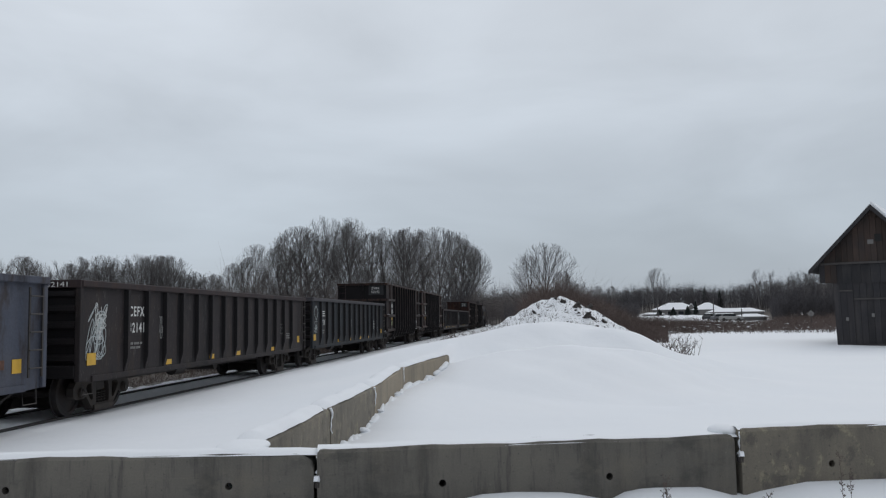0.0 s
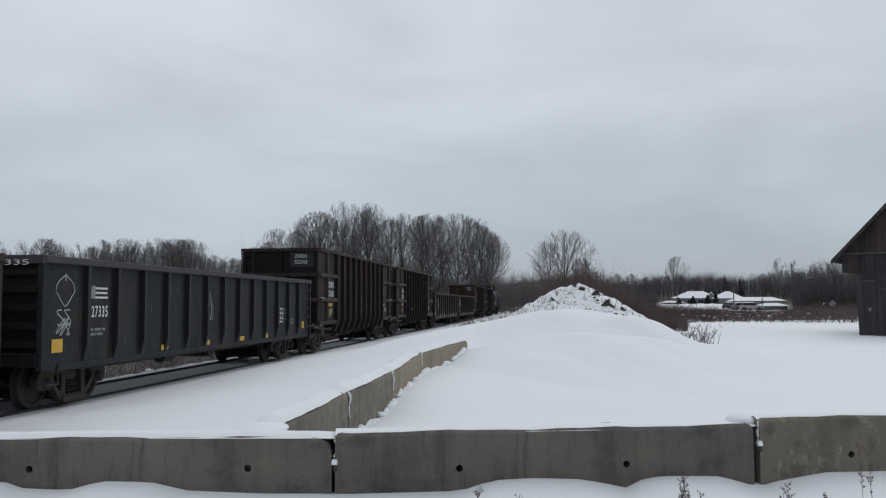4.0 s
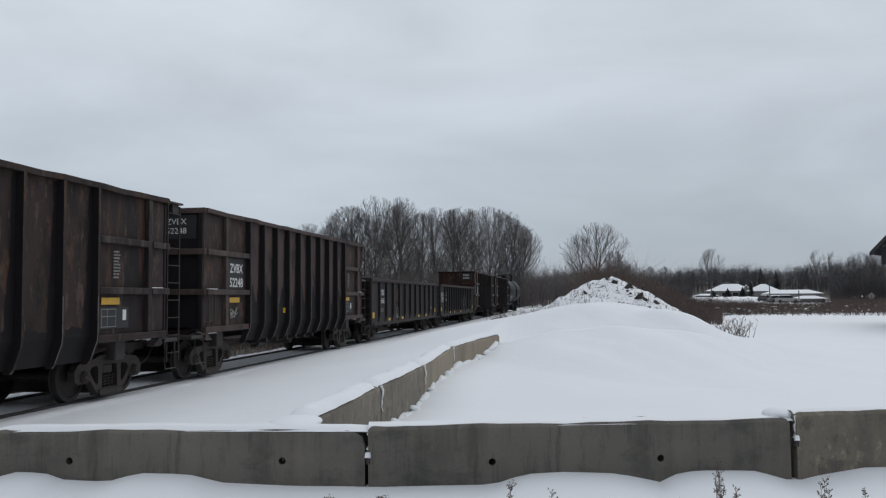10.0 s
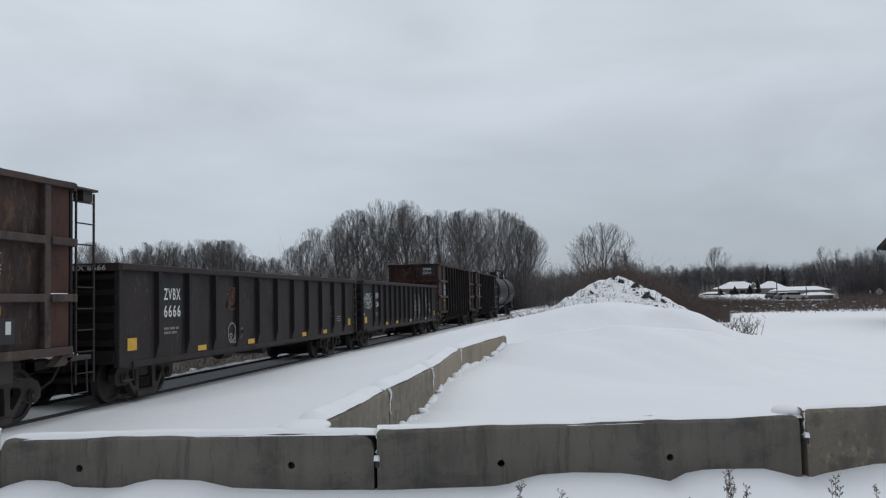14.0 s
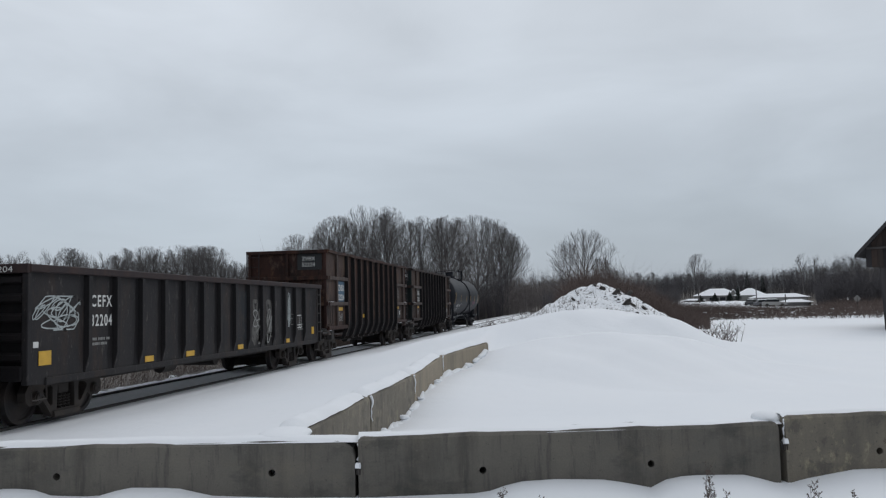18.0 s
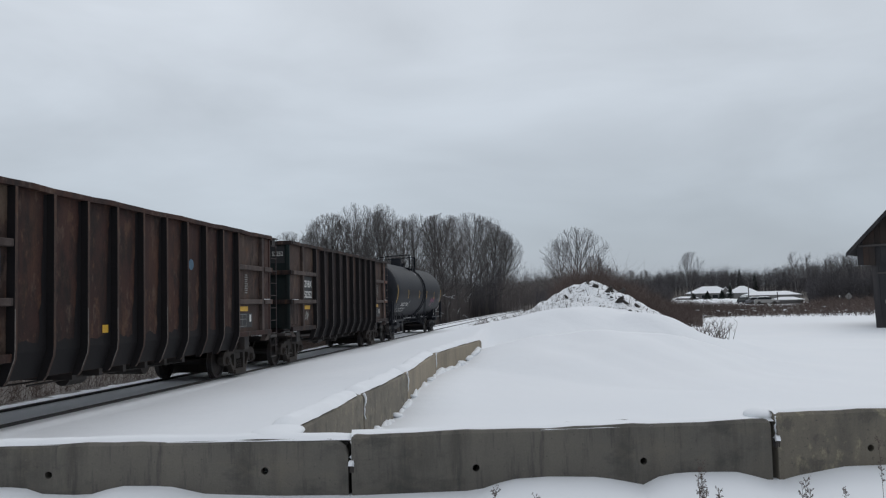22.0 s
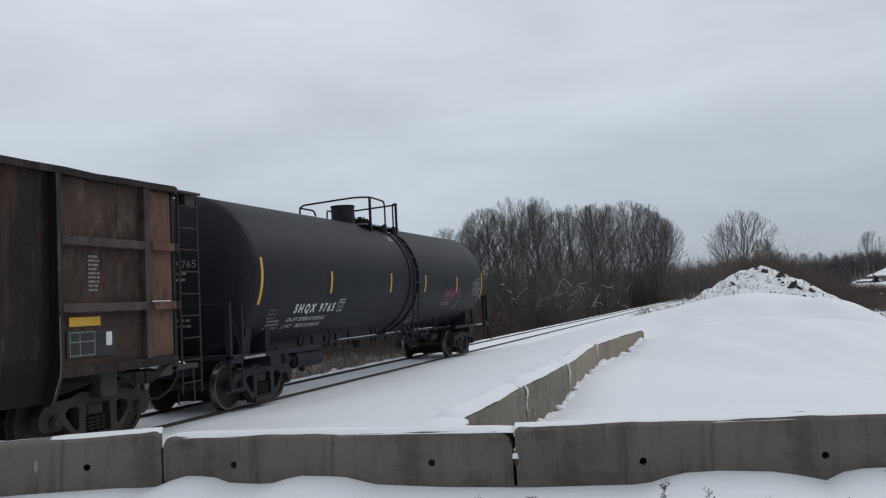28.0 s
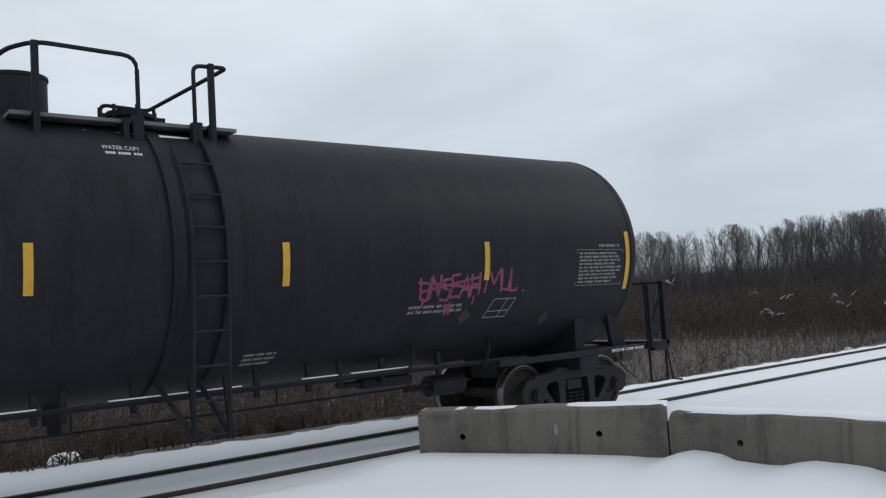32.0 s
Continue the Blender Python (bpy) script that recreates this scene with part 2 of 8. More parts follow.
M_FADED_SPRAY = material("faded_grey_spray_paint", (0.11, 0.105, 0.098), 0.8, vary=0.3, scale=5, grain=30, bump=0, stain=(0.03, 0.028, 0.027), stain_scale=5, stain_amount=0.9)
M_BLACK_PATCH = material("black_paint_patch", (0.012, 0.013, 0.015), 0.6, vary=0.2, bump=0)
M_BLUE_PATCH = material("blue_paint_patch", (0.06, 0.13, 0.20), 0.6, vary=0.25, scale=5, bump=0)


def car_paint(name, base, tint, stain, amount, rough=0.62, blotch=None, gloss=0.14):
    base, tint, stain = ((r, g, 1.13 * b) for r, g, b in (base, tint, stain))
    m = material(name, base, rough, 0.0, vary=0.22, scale=1.1, grain=22, bump=0.3, tint=tint, stain=stain, stain_scale=1.1,
                    stain_amount=amount, streak=True, depth=0.006, blotch=blotch)
    m.node_tree.nodes["Principled BSDF"].inputs["Specular IOR Level"].default_value = gloss
    return m


RUSTY = (((0.085, 0.046, 0.030), (2.6, 2.6, 1.6), 0.55, 0.63, 0.75), ((0.013, 0.011, 0.011), (1.2, 1.2, 0.6), 0.52, 0.61, 0.7),
         ((0.125, 0.088, 0.070), (3.6, 3.6, 1.5), 0.545, 0.67, 0.6), ((0.10, 0.055, 0.035), (3, 30, 22), 0.64, 0.69, 0.25))
SOOTY = (((0.042, 0.031, 0.027), (2.2, 2.2, 0.8), 0.50, 0.64, 0.75), ((0.010, 0.010, 0.011), (1.4, 1.4, 0.5), 0.54, 0.66, 0.65),
         ((0.095, 0.085, 0.08), (13, 13, 4), 0.59, 0.66, 0.6))
P_BLUEGREY = car_paint("faded_blue_grey_paint", (0.066, 0.076, 0.092), (0.080, 0.084, 0.092), (0.055, 0.045, 0.038), 0.35, blotch=SOOTY[:2])
P_BLACK = car_paint("weathered_black_paint", (0.026, 0.022, 0.020), (0.032, 0.027, 0.025), (0.034, 0.028, 0.024), 0.4, blotch=SOOTY)
P_NAVY = car_paint("dark_blue_black_paint", (0.016, 0.0205, 0.022), (0.022, 0.026, 0.027), (0.034, 0.031, 0.029), 0.35, blotch=SOOTY)
P_GREENBLACK = car_paint("green_black_paint", (0.023, 0.022, 0.021), (0.028, 0.026, 0.024), (0.031, 0.027, 0.023), 0.35, blotch=SOOTY)
STREAKS = (((0.072, 0.040, 0.028), (3.0, 3.0, 0.4), 0.50, 0.62, 0.75), ((0.012, 0.011, 0.011), (1.6, 1.6, 0.6), 0.52, 0.62, 0.75), ((0.115, 0.088, 0.072), (7, 7, 1.6), 0.585, 0.66, 0.6))
P_RIB = car_paint("worn_rib_paint", (0.040, 0.031, 0.027), (0.024, 0.018, 0.016), (0.085, 0.068, 0.060), 0.55, blotch=(((0.105, 0.088, 0.078), (5, 5, 0.6), 0.51, 0.61, 0.65), ((0.014, 0.012, 0.012), (2.2, 2.2, 0.7), 0.53, 0.63, 0.7)))
P_BEAM = car_paint("scuffed_beam_paint", (0.088, 0.070, 0.057), (0.064, 0.049, 0.040), (0.034, 0.022, 0.017), 0.6, blotch=RUSTY[1:])
P_RIBBLUE = car_paint("worn_blue_grey_rib_paint", (0.034, 0.040, 0.042), (0.024, 0.028, 0.029), (0.026, 0.021, 0.019), 0.6)
P_WORNBROWN = car_paint("weathered_pinkish_brown_paint", (0.082, 0.058, 0.047), (0.060, 0.043, 0.036), (0.032, 0.024, 0.021), 0.5, blotch=RUSTY)
P_SHEET = car_paint("sooty_brown_sheet_paint", (0.026, 0.0185, 0.0165), (0.017, 0.013, 0.012), (0.042, 0.028, 0.023), 0.5, blotch=STREAKS)
P_BROWN = car_paint("dull_brown_paint", (0.043, 0.029, 0.023), (0.029, 0.021, 0.018), (0.066, 0.040, 0.028), 0.45, blotch=RUSTY + STREAKS[1:])
P_RUST = car_paint("rust_red_paint", (0.046, 0.022, 0.016), (0.027, 0.015, 0.012), (0.073, 0.036, 0.020), 0.55, blotch=RUSTY + STREAKS[1:2])
P_RUSTDARK = car_paint("blotched_rust_paint", (0.058, 0.038, 0.028), (0.036, 0.024, 0.019), (0.088, 0.058, 0.042), 0.5, blotch=RUSTY + (((0.115, 0.085, 0.062), (1.8, 1.8, 0.9), 0.56, 0.66, 0.7), ((0.014, 0.012, 0.012), (3.0, 3.0, 1.1), 0.56, 0.64, 0.8)))
P_REDBROWN = car_paint("red_brown_corner_paint", (0.080, 0.038, 0.025), (0.055, 0.028, 0.020), (0.040, 0.022, 0.017), 0.5, blotch=(((0.018, 0.013, 0.012), (3.2, 3.2, 1.1), 0.54, 0.64, 0.7),))
P_CHORD = car_paint("rusted_top_chord_steel", (0.038, 0.028, 0.025), (0.032, 0.025, 0.024), (0.059, 0.035, 0.025), 0.5)
P_CHORD_GREY = car_paint("grey_top_chord_steel", (0.064, 0.061, 0.060), (0.053, 0.051, 0.051), (0.068, 0.053, 0.044), 0.4)
P_TANK = car_paint("black_tank_paint", (0.0150, 0.0170, 0.0200), (0.0185, 0.0203, 0.0235), (0.026, 0.0265, 0.029), 0.6, 0.55, gloss=0.13, blotch=(((0.030, 0.030, 0.033), (1.2, 0.7, 0.5), 0.54, 0.68, 0.5), ((0.010, 0.010, 0.011), (2.5, 5.0, 0.5), 0.55, 0.66, 0.6), ((0.07, 0.065, 0.06), (8, 14, 3), 0.66, 0.70, 0.5)))
# black of the car ends; also used as painted shade on rib flanks
P_DARKEND_SHADE = car_paint("black_end_and_shade_paint", (0.0105, 0.0098, 0.0098), (0.014, 0.0125, 0.012), (0.020, 0.016, 0.0135), 0.4)
P_GREENEND = car_paint("dark_green_end_paint", (0.011, 0.019, 0.017), (0.015, 0.019, 0.017), (0.038, 0.030, 0.025), 0.35)
P_ORANGE = car_paint("faded_orange_brown_paint", (0.165, 0.085, 0.052), (0.115, 0.060, 0.040), (0.060, 0.033, 0.024), 0.6, blotch=(((0.035, 0.022, 0.017), (3.2, 3.2, 1.1), 0.52, 0.63, 0.8), ((0.25, 0.165, 0.115), (8, 8, 3), 0.6, 0.68, 0.5), ((0.03, 0.02, 0.016), (16, 16, 9), 0.58, 0.64, 0.6)))
M_BARK = material("bare_bark", (0.108, 0.101, 0.099), 0.9, vary=0.25, scale=1.5, grain=12, bump=0.2, per_object=0.2)
M_TWIG = material("bare_twigs", (0.172, 0.163, 0.164), 0.9, vary=0.25, scale=1.5, grain=8, bump=0, per_object=0.2)
M_BRUSH = material("brown_brush", (0.096, 0.068, 0.057), 0.95, vary=0.3, scale=0.25, grain=6, bump=0, tint=(0.058, 0.046, 0.042))
M_REED = material("dead_reeds", (0.066, 0.053, 0.045), 0.95, vary=0.3, scale=0.3, grain=6, bump=0, tint=(0.046, 0.037, 0.032))
M_WOODS = material("far_bare_woods", (0.090, 0.085, 0.090), 0.95, vary=0.25, scale=0.1, grain=2, bump=0, tint=(0.066, 0.062, 0.067))
M_RED_BRUSH = material("reddish_brush", (0.125, 0.092, 0.080), 0.95, vary=0.25, scale=0.25, grain=6, bump=0, tint=(0.085, 0.062, 0.055))
M_THICKET = material("dark_undergrowth", (0.165, 0.145, 0.138), 0.95, vary=0.25, scale=0.15, grain=2, bump=0, tint=(0.115, 0.103, 0.101))
M_WEED = material("dry_weed", (0.105, 0.082, 0.070), 0.95, vary=0.2, bump=0)
M_BARN = material("weathered_barn_boards", (0.034, 0.031, 0.033), 0.9, vary=0.3, scale=1.2, grain=30, bump=0.4, tint=(0.022, 0.022, 0.025),
                  per_object=0.22, stain=(0.070, 0.064, 0.062), stain_scale=1.4, stain_amount=0.4, streak=True)
M_BARN_RED = material("worn_red_brown_boards", (0.040, 0.027, 0.022), 0.9, vary=0.3, scale=1.2, grain=30, bump=0.4, tint=(0.024, 0.020, 0.019),
                      per_object=0.45, stain=(0.062, 0.036, 0.026), stain_scale=1.1, stain_amount=0.4, streak=True)
M_BARN_TRIM = material("barn_trim_boards", (0.07, 0.064, 0.062), 0.9, vary=0.2, scale=2, grain=30)
M_PILE = material("snow_over_dirt", (0.86, 0.88, 0.905), 0.8, vary=0.05, scale=2, grain=30, bump=0.5, depth=0.03,
                  blotch=(((0.07, 0.058, 0.05), (4.5, 4.5, 7), 0.575, 0.60, 0.9), ((0.10, 0.088, 0.08), (14, 14, 18), 0.585, 0.62, 0.8)))
M_DIRT = material("frozen_dirt", (0.050, 0.044, 0.040), 0.95, vary=0.3, scale=4, grain=30, bump=0.4)
M_SIDING = material("pale_siding", (0.30, 0.295, 0.285), 0.8, vary=0.1, scale=1, grain=20)
M_SIDING_DARK = material("grey_siding", (0.17, 0.165, 0.16), 0.8, vary=0.1, scale=1, grain=20)
M_GLASS_DARK = material("dark_window_glass", (0.02, 0.022, 0.025), 0.1, bump=0, vary=0.05)
M_EVERGREEN = material("evergreen_needles", (0.018, 0.026, 0.022), 0.9, vary=0.3, scale=2, grain=10, bump=0.2)
M_CARPAINT = material("car_body_paint", (0.12, 0.12, 0.13), 0.35, vary=0.1, bump=0)


# ---------------------------------------------------------------- mesh helpers
def part(name, bm, mat, parent=None, label="", loc=None):
    """Links a bmesh as one mesh object, under a thing or a part when one is given."""
    me = bpy.data.meshes.new(name)
    bm.to_mesh(me)
    bm.free()
    me.materials.append(mat)
    ob = new(name, me)
    if parent:
        ob.parent = parent
    if loc:
        ob.location = loc
    if label:
        ob["label"] = label
    return ob


def again(ob, parent, loc=None, m=None):
    """One more object on the same mesh."""
    o = ob.copy()
    scene.collection.objects.link(o)
    o.parent = parent
    if m is not None:
        o.matrix_basis = m
    elif loc is not None:
        o.location = loc
    return o


def thing(name, label, category, group="", kind="", m=None):
    ob = new(name)
    if m is not None:
        ob.matrix_basis = m
    return tagged(ob, label, category, group, kind)


def box(bm, x0, x1, y0, y1, z0, z1, bevel=0.0):
    vs = [bm.verts.new((x, y, z)) for x in (x0, x1) for y in (y0, y1) for z in (z0, z1)]
    fs = [bm.faces.new([vs[i] for i in f]) for f in ((0, 1, 3, 2), (4, 6, 7, 5), (0, 4, 5, 1), (2, 3, 7, 6), (0, 2, 6, 4), (1, 5, 7, 3))]
    if bevel:
        edges = list({e for f in fs for e in f.edges})
        bmesh.ops.bevel(bm, geom=edges, offset=bevel, segments=1, affect="EDGES")
    return vs


def boxes(*rows, bevel=0.0):
    bm = bmesh.new()
    for r in rows:
        box(bm, *r, bevel=bevel)
    return bm


def prism(bm, outline, axis, a, b):
    """A closed outline of (u, v) pairs swept from a to b along x, y or z."""
    def at(u, v, w):
        return {"x": (w, u, v), "y": (u, w, v), "z": (u, v, w)}[axis]
    lo = [bm.verts.new(at(u, v, a)) for u, v in outline]
    hi = [bm.verts.new(at(u, v, b)) for u, v in outline]
    k = len(outline)
    for i in range(k):
        bm.faces.new((lo[i], lo[(i + 1) % k], hi[(i + 1) % k], hi[i]))
    bm.faces.new(lo[::-1])
    bm.faces.new(hi)
    bmesh.ops.recalc_face_normals(bm, faces=bm.faces[:])


def disc(bm, axis, c, r, a, b, n=24):
    prism(bm, [(c[0] + r * math.cos(2 * math.pi * i / n), c[1] + r * math.sin(2 * math.pi * i / n)) for i in range(n)], axis, a, b)


def tube(bm, pts, r, n=6, taper=1.0):
    """A tube through points."""
    rings = []
    last = len(pts) - 1
    for i, p in enumerate(pts):
        p = Vector(p)
        d = (Vector(pts[min(i + 1, last)]) - Vector(pts[max(i - 1, 0)])).normalized()
        s = d.orthogonal().normalized() if abs(d.z) > 0.95 else d.cross(Vector((0, 0, 1))).normalized()
        t = d.cross(s)
        rr = r * (1 + (taper - 1) * i / last)
        rings.append([bm.verts.new(p + rr * (math.cos(2 * math.pi * k / n) * s + math.sin(2 * math.pi * k / n) * t)) for k in range(n)])
    for a, b in zip(rings, rings[1:]):
        for k in range(n):
            bm.faces.new((a[k], a[(k + 1) % n], b[(k + 1) % n], b[k]))
    bm.faces.new(rings[0][::-1])
    bm.faces.new(rings[-1])


def tubes(paths, r, n=6):
    bm = bmesh.new()
    for p in paths:
        tube(bm, p, r, n)
    return bm


def from_arrays(name, verts, faces, mat):
    me = bpy.data.meshes.new(name)
    me.from_pydata(verts, [], faces)
    me.materials.append(mat)
    return me


def smooth(ob, angle=40):
    for p in ob.data.polygons:
        p.use_smooth = True
    ob.data.set_sharp_from_angle(angle=radians(angle))
    return ob


def ss(a, b, x):
    t = np.clip((np.asarray(x, float) - a) / (b - a), 0, 1)
    return t * t * (3 - 2 * t)


def wobble(x, y, s, seed=0):
    """Smooth unevenness of wavelength s, between -1 and 1."""
    return (np.sin(x / s * 2.1 + seed) * np.cos(y / s * 1.7 + 1.3 * seed) + 0.6 * np.sin(x / s * 0.9 - y / s * 1.3 + 2.1 * seed)
            + 0.4 * np.cos(x / s * 3.7 + y / s * 2.9 + seed)) / 2.0


# ---------------------------------------------------------------- the plan
TRACK_X = -10.26
BARRIER = [(-6.76, 4.96), (-4.82, 6.32), (-1.735, 6.73), (1.74, 7.52), (5.30, 8.25)]
SIDE = [(-2.30, 7.10), (-2.40, 9.95), (-2.43, 12.95), (-2.44, 16.0), (-1.85, 19.0)]
CREST_X = (-9.0, -6.0, -3.6, -2.1, -1.1, -0.5, 0.3, 0.84, 1.5, 2.57, 3.3, 3.9, 5.0, 7.0)
CREST_Z = (0.0, 0.45, 1.05, 1.32, 1.51, 1.63, 1.69, 1.70, 1.61, 1.43, 1.16, 0.89, 0.58, 0.33)


BASE_X = (-6.69, -5.56, -5.13, -4.88, -4.79, -4.64, -4.37, -4.2, -3.85, -3.6, -3.2, -2.9, -2.33, -1.79, -1.69, -0.75, -0.49, -0.165, 0.245, 0.48, 0.595, 0.71,
          0.9, 1.365, 1.55, 1.71, 1.85, 2.3, 3.5)
BASE_Z = (0.47, 0.44, 0.42, 0.39, 0.43, 0.485, 0.48, 0.42, 0.405, 0.475, 0.465, 0.395, 0.37, 0.365, 0.36, 0.36, 0.44, 0.45, 0.43, 0.38, 0.35, 0.41,
          0.44, 0.43, 0.38, 0.33, 0.37, 0.44, 0.44)


def barrier_y(x):
    return np.interp(x, [p[0] for p in BARRIER], [p[1] for p in BARRIER])


def side_x(y):
    return np.interp(y, [p[1] for p in SIDE], [p[0] for p in SIDE])


def ground_z(x, y):
    x, y = np.asarray(x, float), np.asarray(y, float)
    d = x - TRACK_X
    # the lot on the right and the field
    right = np.interp(y, (6.5, 9.4, 12.0, 14.0, 17.0, 19.5, 23.0), (0.30, 0.34, 0.32, 0.46, 0.60, 0.72, 0.80))
    right = 0.33 + (right - 0.33) * (1 - ss(-1.2, 3.5, x))
    # the bank between the wall and the track
    top = np.interp(y, (5.0, 7.0, 13.0, 16.0, 19.0, 24.0, 34.0, 50.0, 90.0), (0.72, 0.78, 0.80, 0.90, 1.04, 1.25, 0.95, 0.45, 0.1))
    u = np.clip((x + 8.7) / (side_x(y) + 8.7), 0, 1)
    bank = -0.03 + (top + 0.03) * (0.55 * u + 0.45 * u * u)
    wall_x = side_x(y) - 0.15
    behind = np.where(x < wall_x, bank, right)
    # the mound
    crest = np.interp(x, CREST_X, CREST_Z)
    rise = ss(10.0, 24.0, y) * (1 - 0.75 * ss(24.5, 44.0, y))
    behind = np.where(y > 19.0, np.maximum(behind * (1 - ss(19.0, 23.0, y)) + crest * rise * ss(19.0, 23.0, y), 0 * x + np.minimum(0.33, behind)),
                      np.where(x >= wall_x, np.maximum(behind, crest * rise - 0.10 * (1 - ss(-2.3, -0.5, x))), behind))
    behind = np.where(x > 7.0, 0.33, behind)
    # in front of the barrier, where one stands
    front = 0.34 + 0 * x
    near = 1 - ss(0.0, 0.85, barrier_y(x) - y)
    front = front + (np.interp(x, BASE_X, BASE_Z) - 0.34) * near
    front = front * ss(-9.0, -6.6, x) - 0.03 * (1 - ss(-9.0, -6.6, x))
    z = np.where((x < -6.95) | (y < barrier_y(x) + 0.16), front, behind)
    blend = ss(5.0, 7.2, y)
    z = np.where(x < -6.95, front * (1 - blend) + np.minimum(behind, 0.4) * blend, z)
    # the track bed, the shoulder beyond it, and the lower marsh
    z = np.where(d < 1.75, -0.03, z)
    z = np.where(np.abs(d) < 1.35, -0.03 - 0.025 * (1 - ss(0.95, 1.3, np.abs(d))), z)
    lip = -1.4 - 1.6 * np.exp(-((y - 2.0) / 8.0) ** 2) + 0.10 * np.sin(y * 0.9)
    z = np.where(d < -1.35, -0.03 - 1.9 * ss(0, 3.2, lip - d), z)
    far = np.hypot(x, y)
    z = z + np.where(np.abs(d) > 1.8, 0.03 * wobble(x, y, 1.7, 1) * ss(0.3, 2.5, np.abs(y - barrier_y(x))), 0)
    z = z + np.where((x > -1.5) & (y > 9), 0.05 * wobble(x, y, 4.5, 3), 0)
    drift = ss(13, 17, y) * (1 - ss(23, 27, y)) * ss(-1.6, 0.2, x) * (1 - ss(3.5, 6.0, x))
    z = z + drift * (0.13 * wobble(x * 0.8, y * 0.7, 1.1, 2) + 0.045 * wobble(x, y, 0.8, 4)) * (1 - ss(21.5, 24, y) * 0.6)
    # lumps and hollows on the front of the mound
    for lx, ly, la, lw in ((0.9, 21.8, -0.13, 0.75), (0.2, 22.6, 0.08, 0.6), (2.1, 22.3, 0.10, 0.65), (1.5, 23.3, -0.07, 0.4), (-0.6, 20.6, 0.07, 0.7), (2.9, 21.2, -0.07, 0.6), (1.7, 20.4, 0.06, 0.7), (3.0, 23.0, 0.08, 0.4)):
        z = z + la * np.exp(-((x - lx) / lw) ** 2 - ((y - ly) / (1.5 * lw)) ** 2)
    z = z + 0.016 * drift * wobble(x, y, 0.32, 6)
    # distant hills
    az = np.degrees(np.arctan2(x, y))
    z = z + 1.15 * ss(150, 215, far) * ss(5.0, 7.0, az) * (1 - ss(10.9, 11.7, az))
    z = z + ss(230, 420, far) * (6 + 9 * ss(11, 20, az) + 6 * ss(16, 30, -az))
    return z


def bare(x, y):
    """0 under snow, 1 on the open marsh and brush."""
    d = x - TRACK_X
    far = np.hypot(x, y)
    lip = -1.15 - 1.5 * np.exp(-((y - 1.0) / 8.0) ** 2)
    west = 1 - ss(-0.5, 0.35, d - lip)
    field = np.interp(np.degrees(np.arctan2(x, y)), (-5, -1.5, -0.5, 3, 9, 18, 40), (240, 190, 60, 50, 66, 80, 90))
    az = np.degrees(np.arctan2(x, y))
    yard = ss(150, 160, far) * (1 - ss(262, 276, far)) * ss(5.8, 6.8, az) * (1 - ss(14.6, 15.6, az))
    return np.maximum(west * (0.76 - 0.20 * ss(80, 100, far) * (1 - ss(150, 170, far))), ss(-3, 9, far - field) * 0.9 * (1 - 0.62 * yard))


def axis_steps(dense, mid, far_end):
    """Coordinates: fine between the dense limits, then wider and wider."""
    a, b, s = dense
    core = list(np.arange(a, b + 1e-6, s))
    up, step = [b], s
    while up[-1] < far_end:
        step *= mid
        up.append(up[-1] + step)
    down, step = [a], s
    while down[-1] > -far_end:
        step *= mid
        down.append(down[-1] - step)
    return np.array(down[:0:-1] + core + up[1:])


def build_ground():
    xs = axis_steps((-15.0, 6.5, 0.13), 1.13, 2600)
    ys = axis_steps((2.0, 27.0, 0.13), 1.10, 2600)
    X, Y = np.meshgrid(xs, ys)
    Z = ground_z(X, Y)
    nx, ny = len(xs), len(ys)
    verts = np.stack([X, Y, Z], -1).reshape(-1, 3)
    idx = np.arange(nx * ny).reshape(ny, nx)
    quads = np.stack([idx[:-1, :-1], idx[:-1, 1:], idx[1:, 1:], idx[1:, :-1]], -1).reshape(-1, 4)
    me = from_arrays("ground", verts.tolist(), quads.tolist(), M_GROUND)
    at = me.attributes.new("bare", "FLOAT", "POINT")
    at.data.foreach_set("value", bare(X, Y).reshape(-1).astype(np.float32))
    me.polygons.foreach_set("use_smooth", np.ones(len(me.polygons), bool))
    return tagged(new("ground", me), "snow-covered lot and field with a lower brown marsh past the track", "ground", kind="structure")


build_ground()


def build_track():
    track = thing("railway_track", "single railway track with dark rails sunk in packed snow", "track", kind="structure")
    prof = [(-0.075, -0.17), (0.075, -0.17), (0.075, -0.155), (0.012, -0.13), (0.012, -0.045), (0.037, -0.035), (0.037, -0.004), (0.028, 0.0),
            (-0.028, 0.0), (-0.037, -0.004), (-0.037, -0.035), (-0.012, -0.045), (-0.012, -0.13), (-0.075, -0.155)]
    for side in (-0.753, 0.753):
        bm = bmesh.new()
        prism(bm, [(TRACK_X + side + u, v) for u, v in prof], "y", -300, 600)
        part("rail", bm, M_RAIL, track)
    # cross ties, mostly under the snow
    bm = boxes((-1.3, 1.3, -0.11, 0.11, -0.30, -0.145), bevel=0.01)
    first = part("tie", bm, M_BARK, track)
    first.location = (TRACK_X, -6, 0)
    for i in range(1, 90):
        again(first, track, (TRACK_X + 0.02 * math.sin(i * 2.3), -6 + 0.53 * i, 0))


build_track()


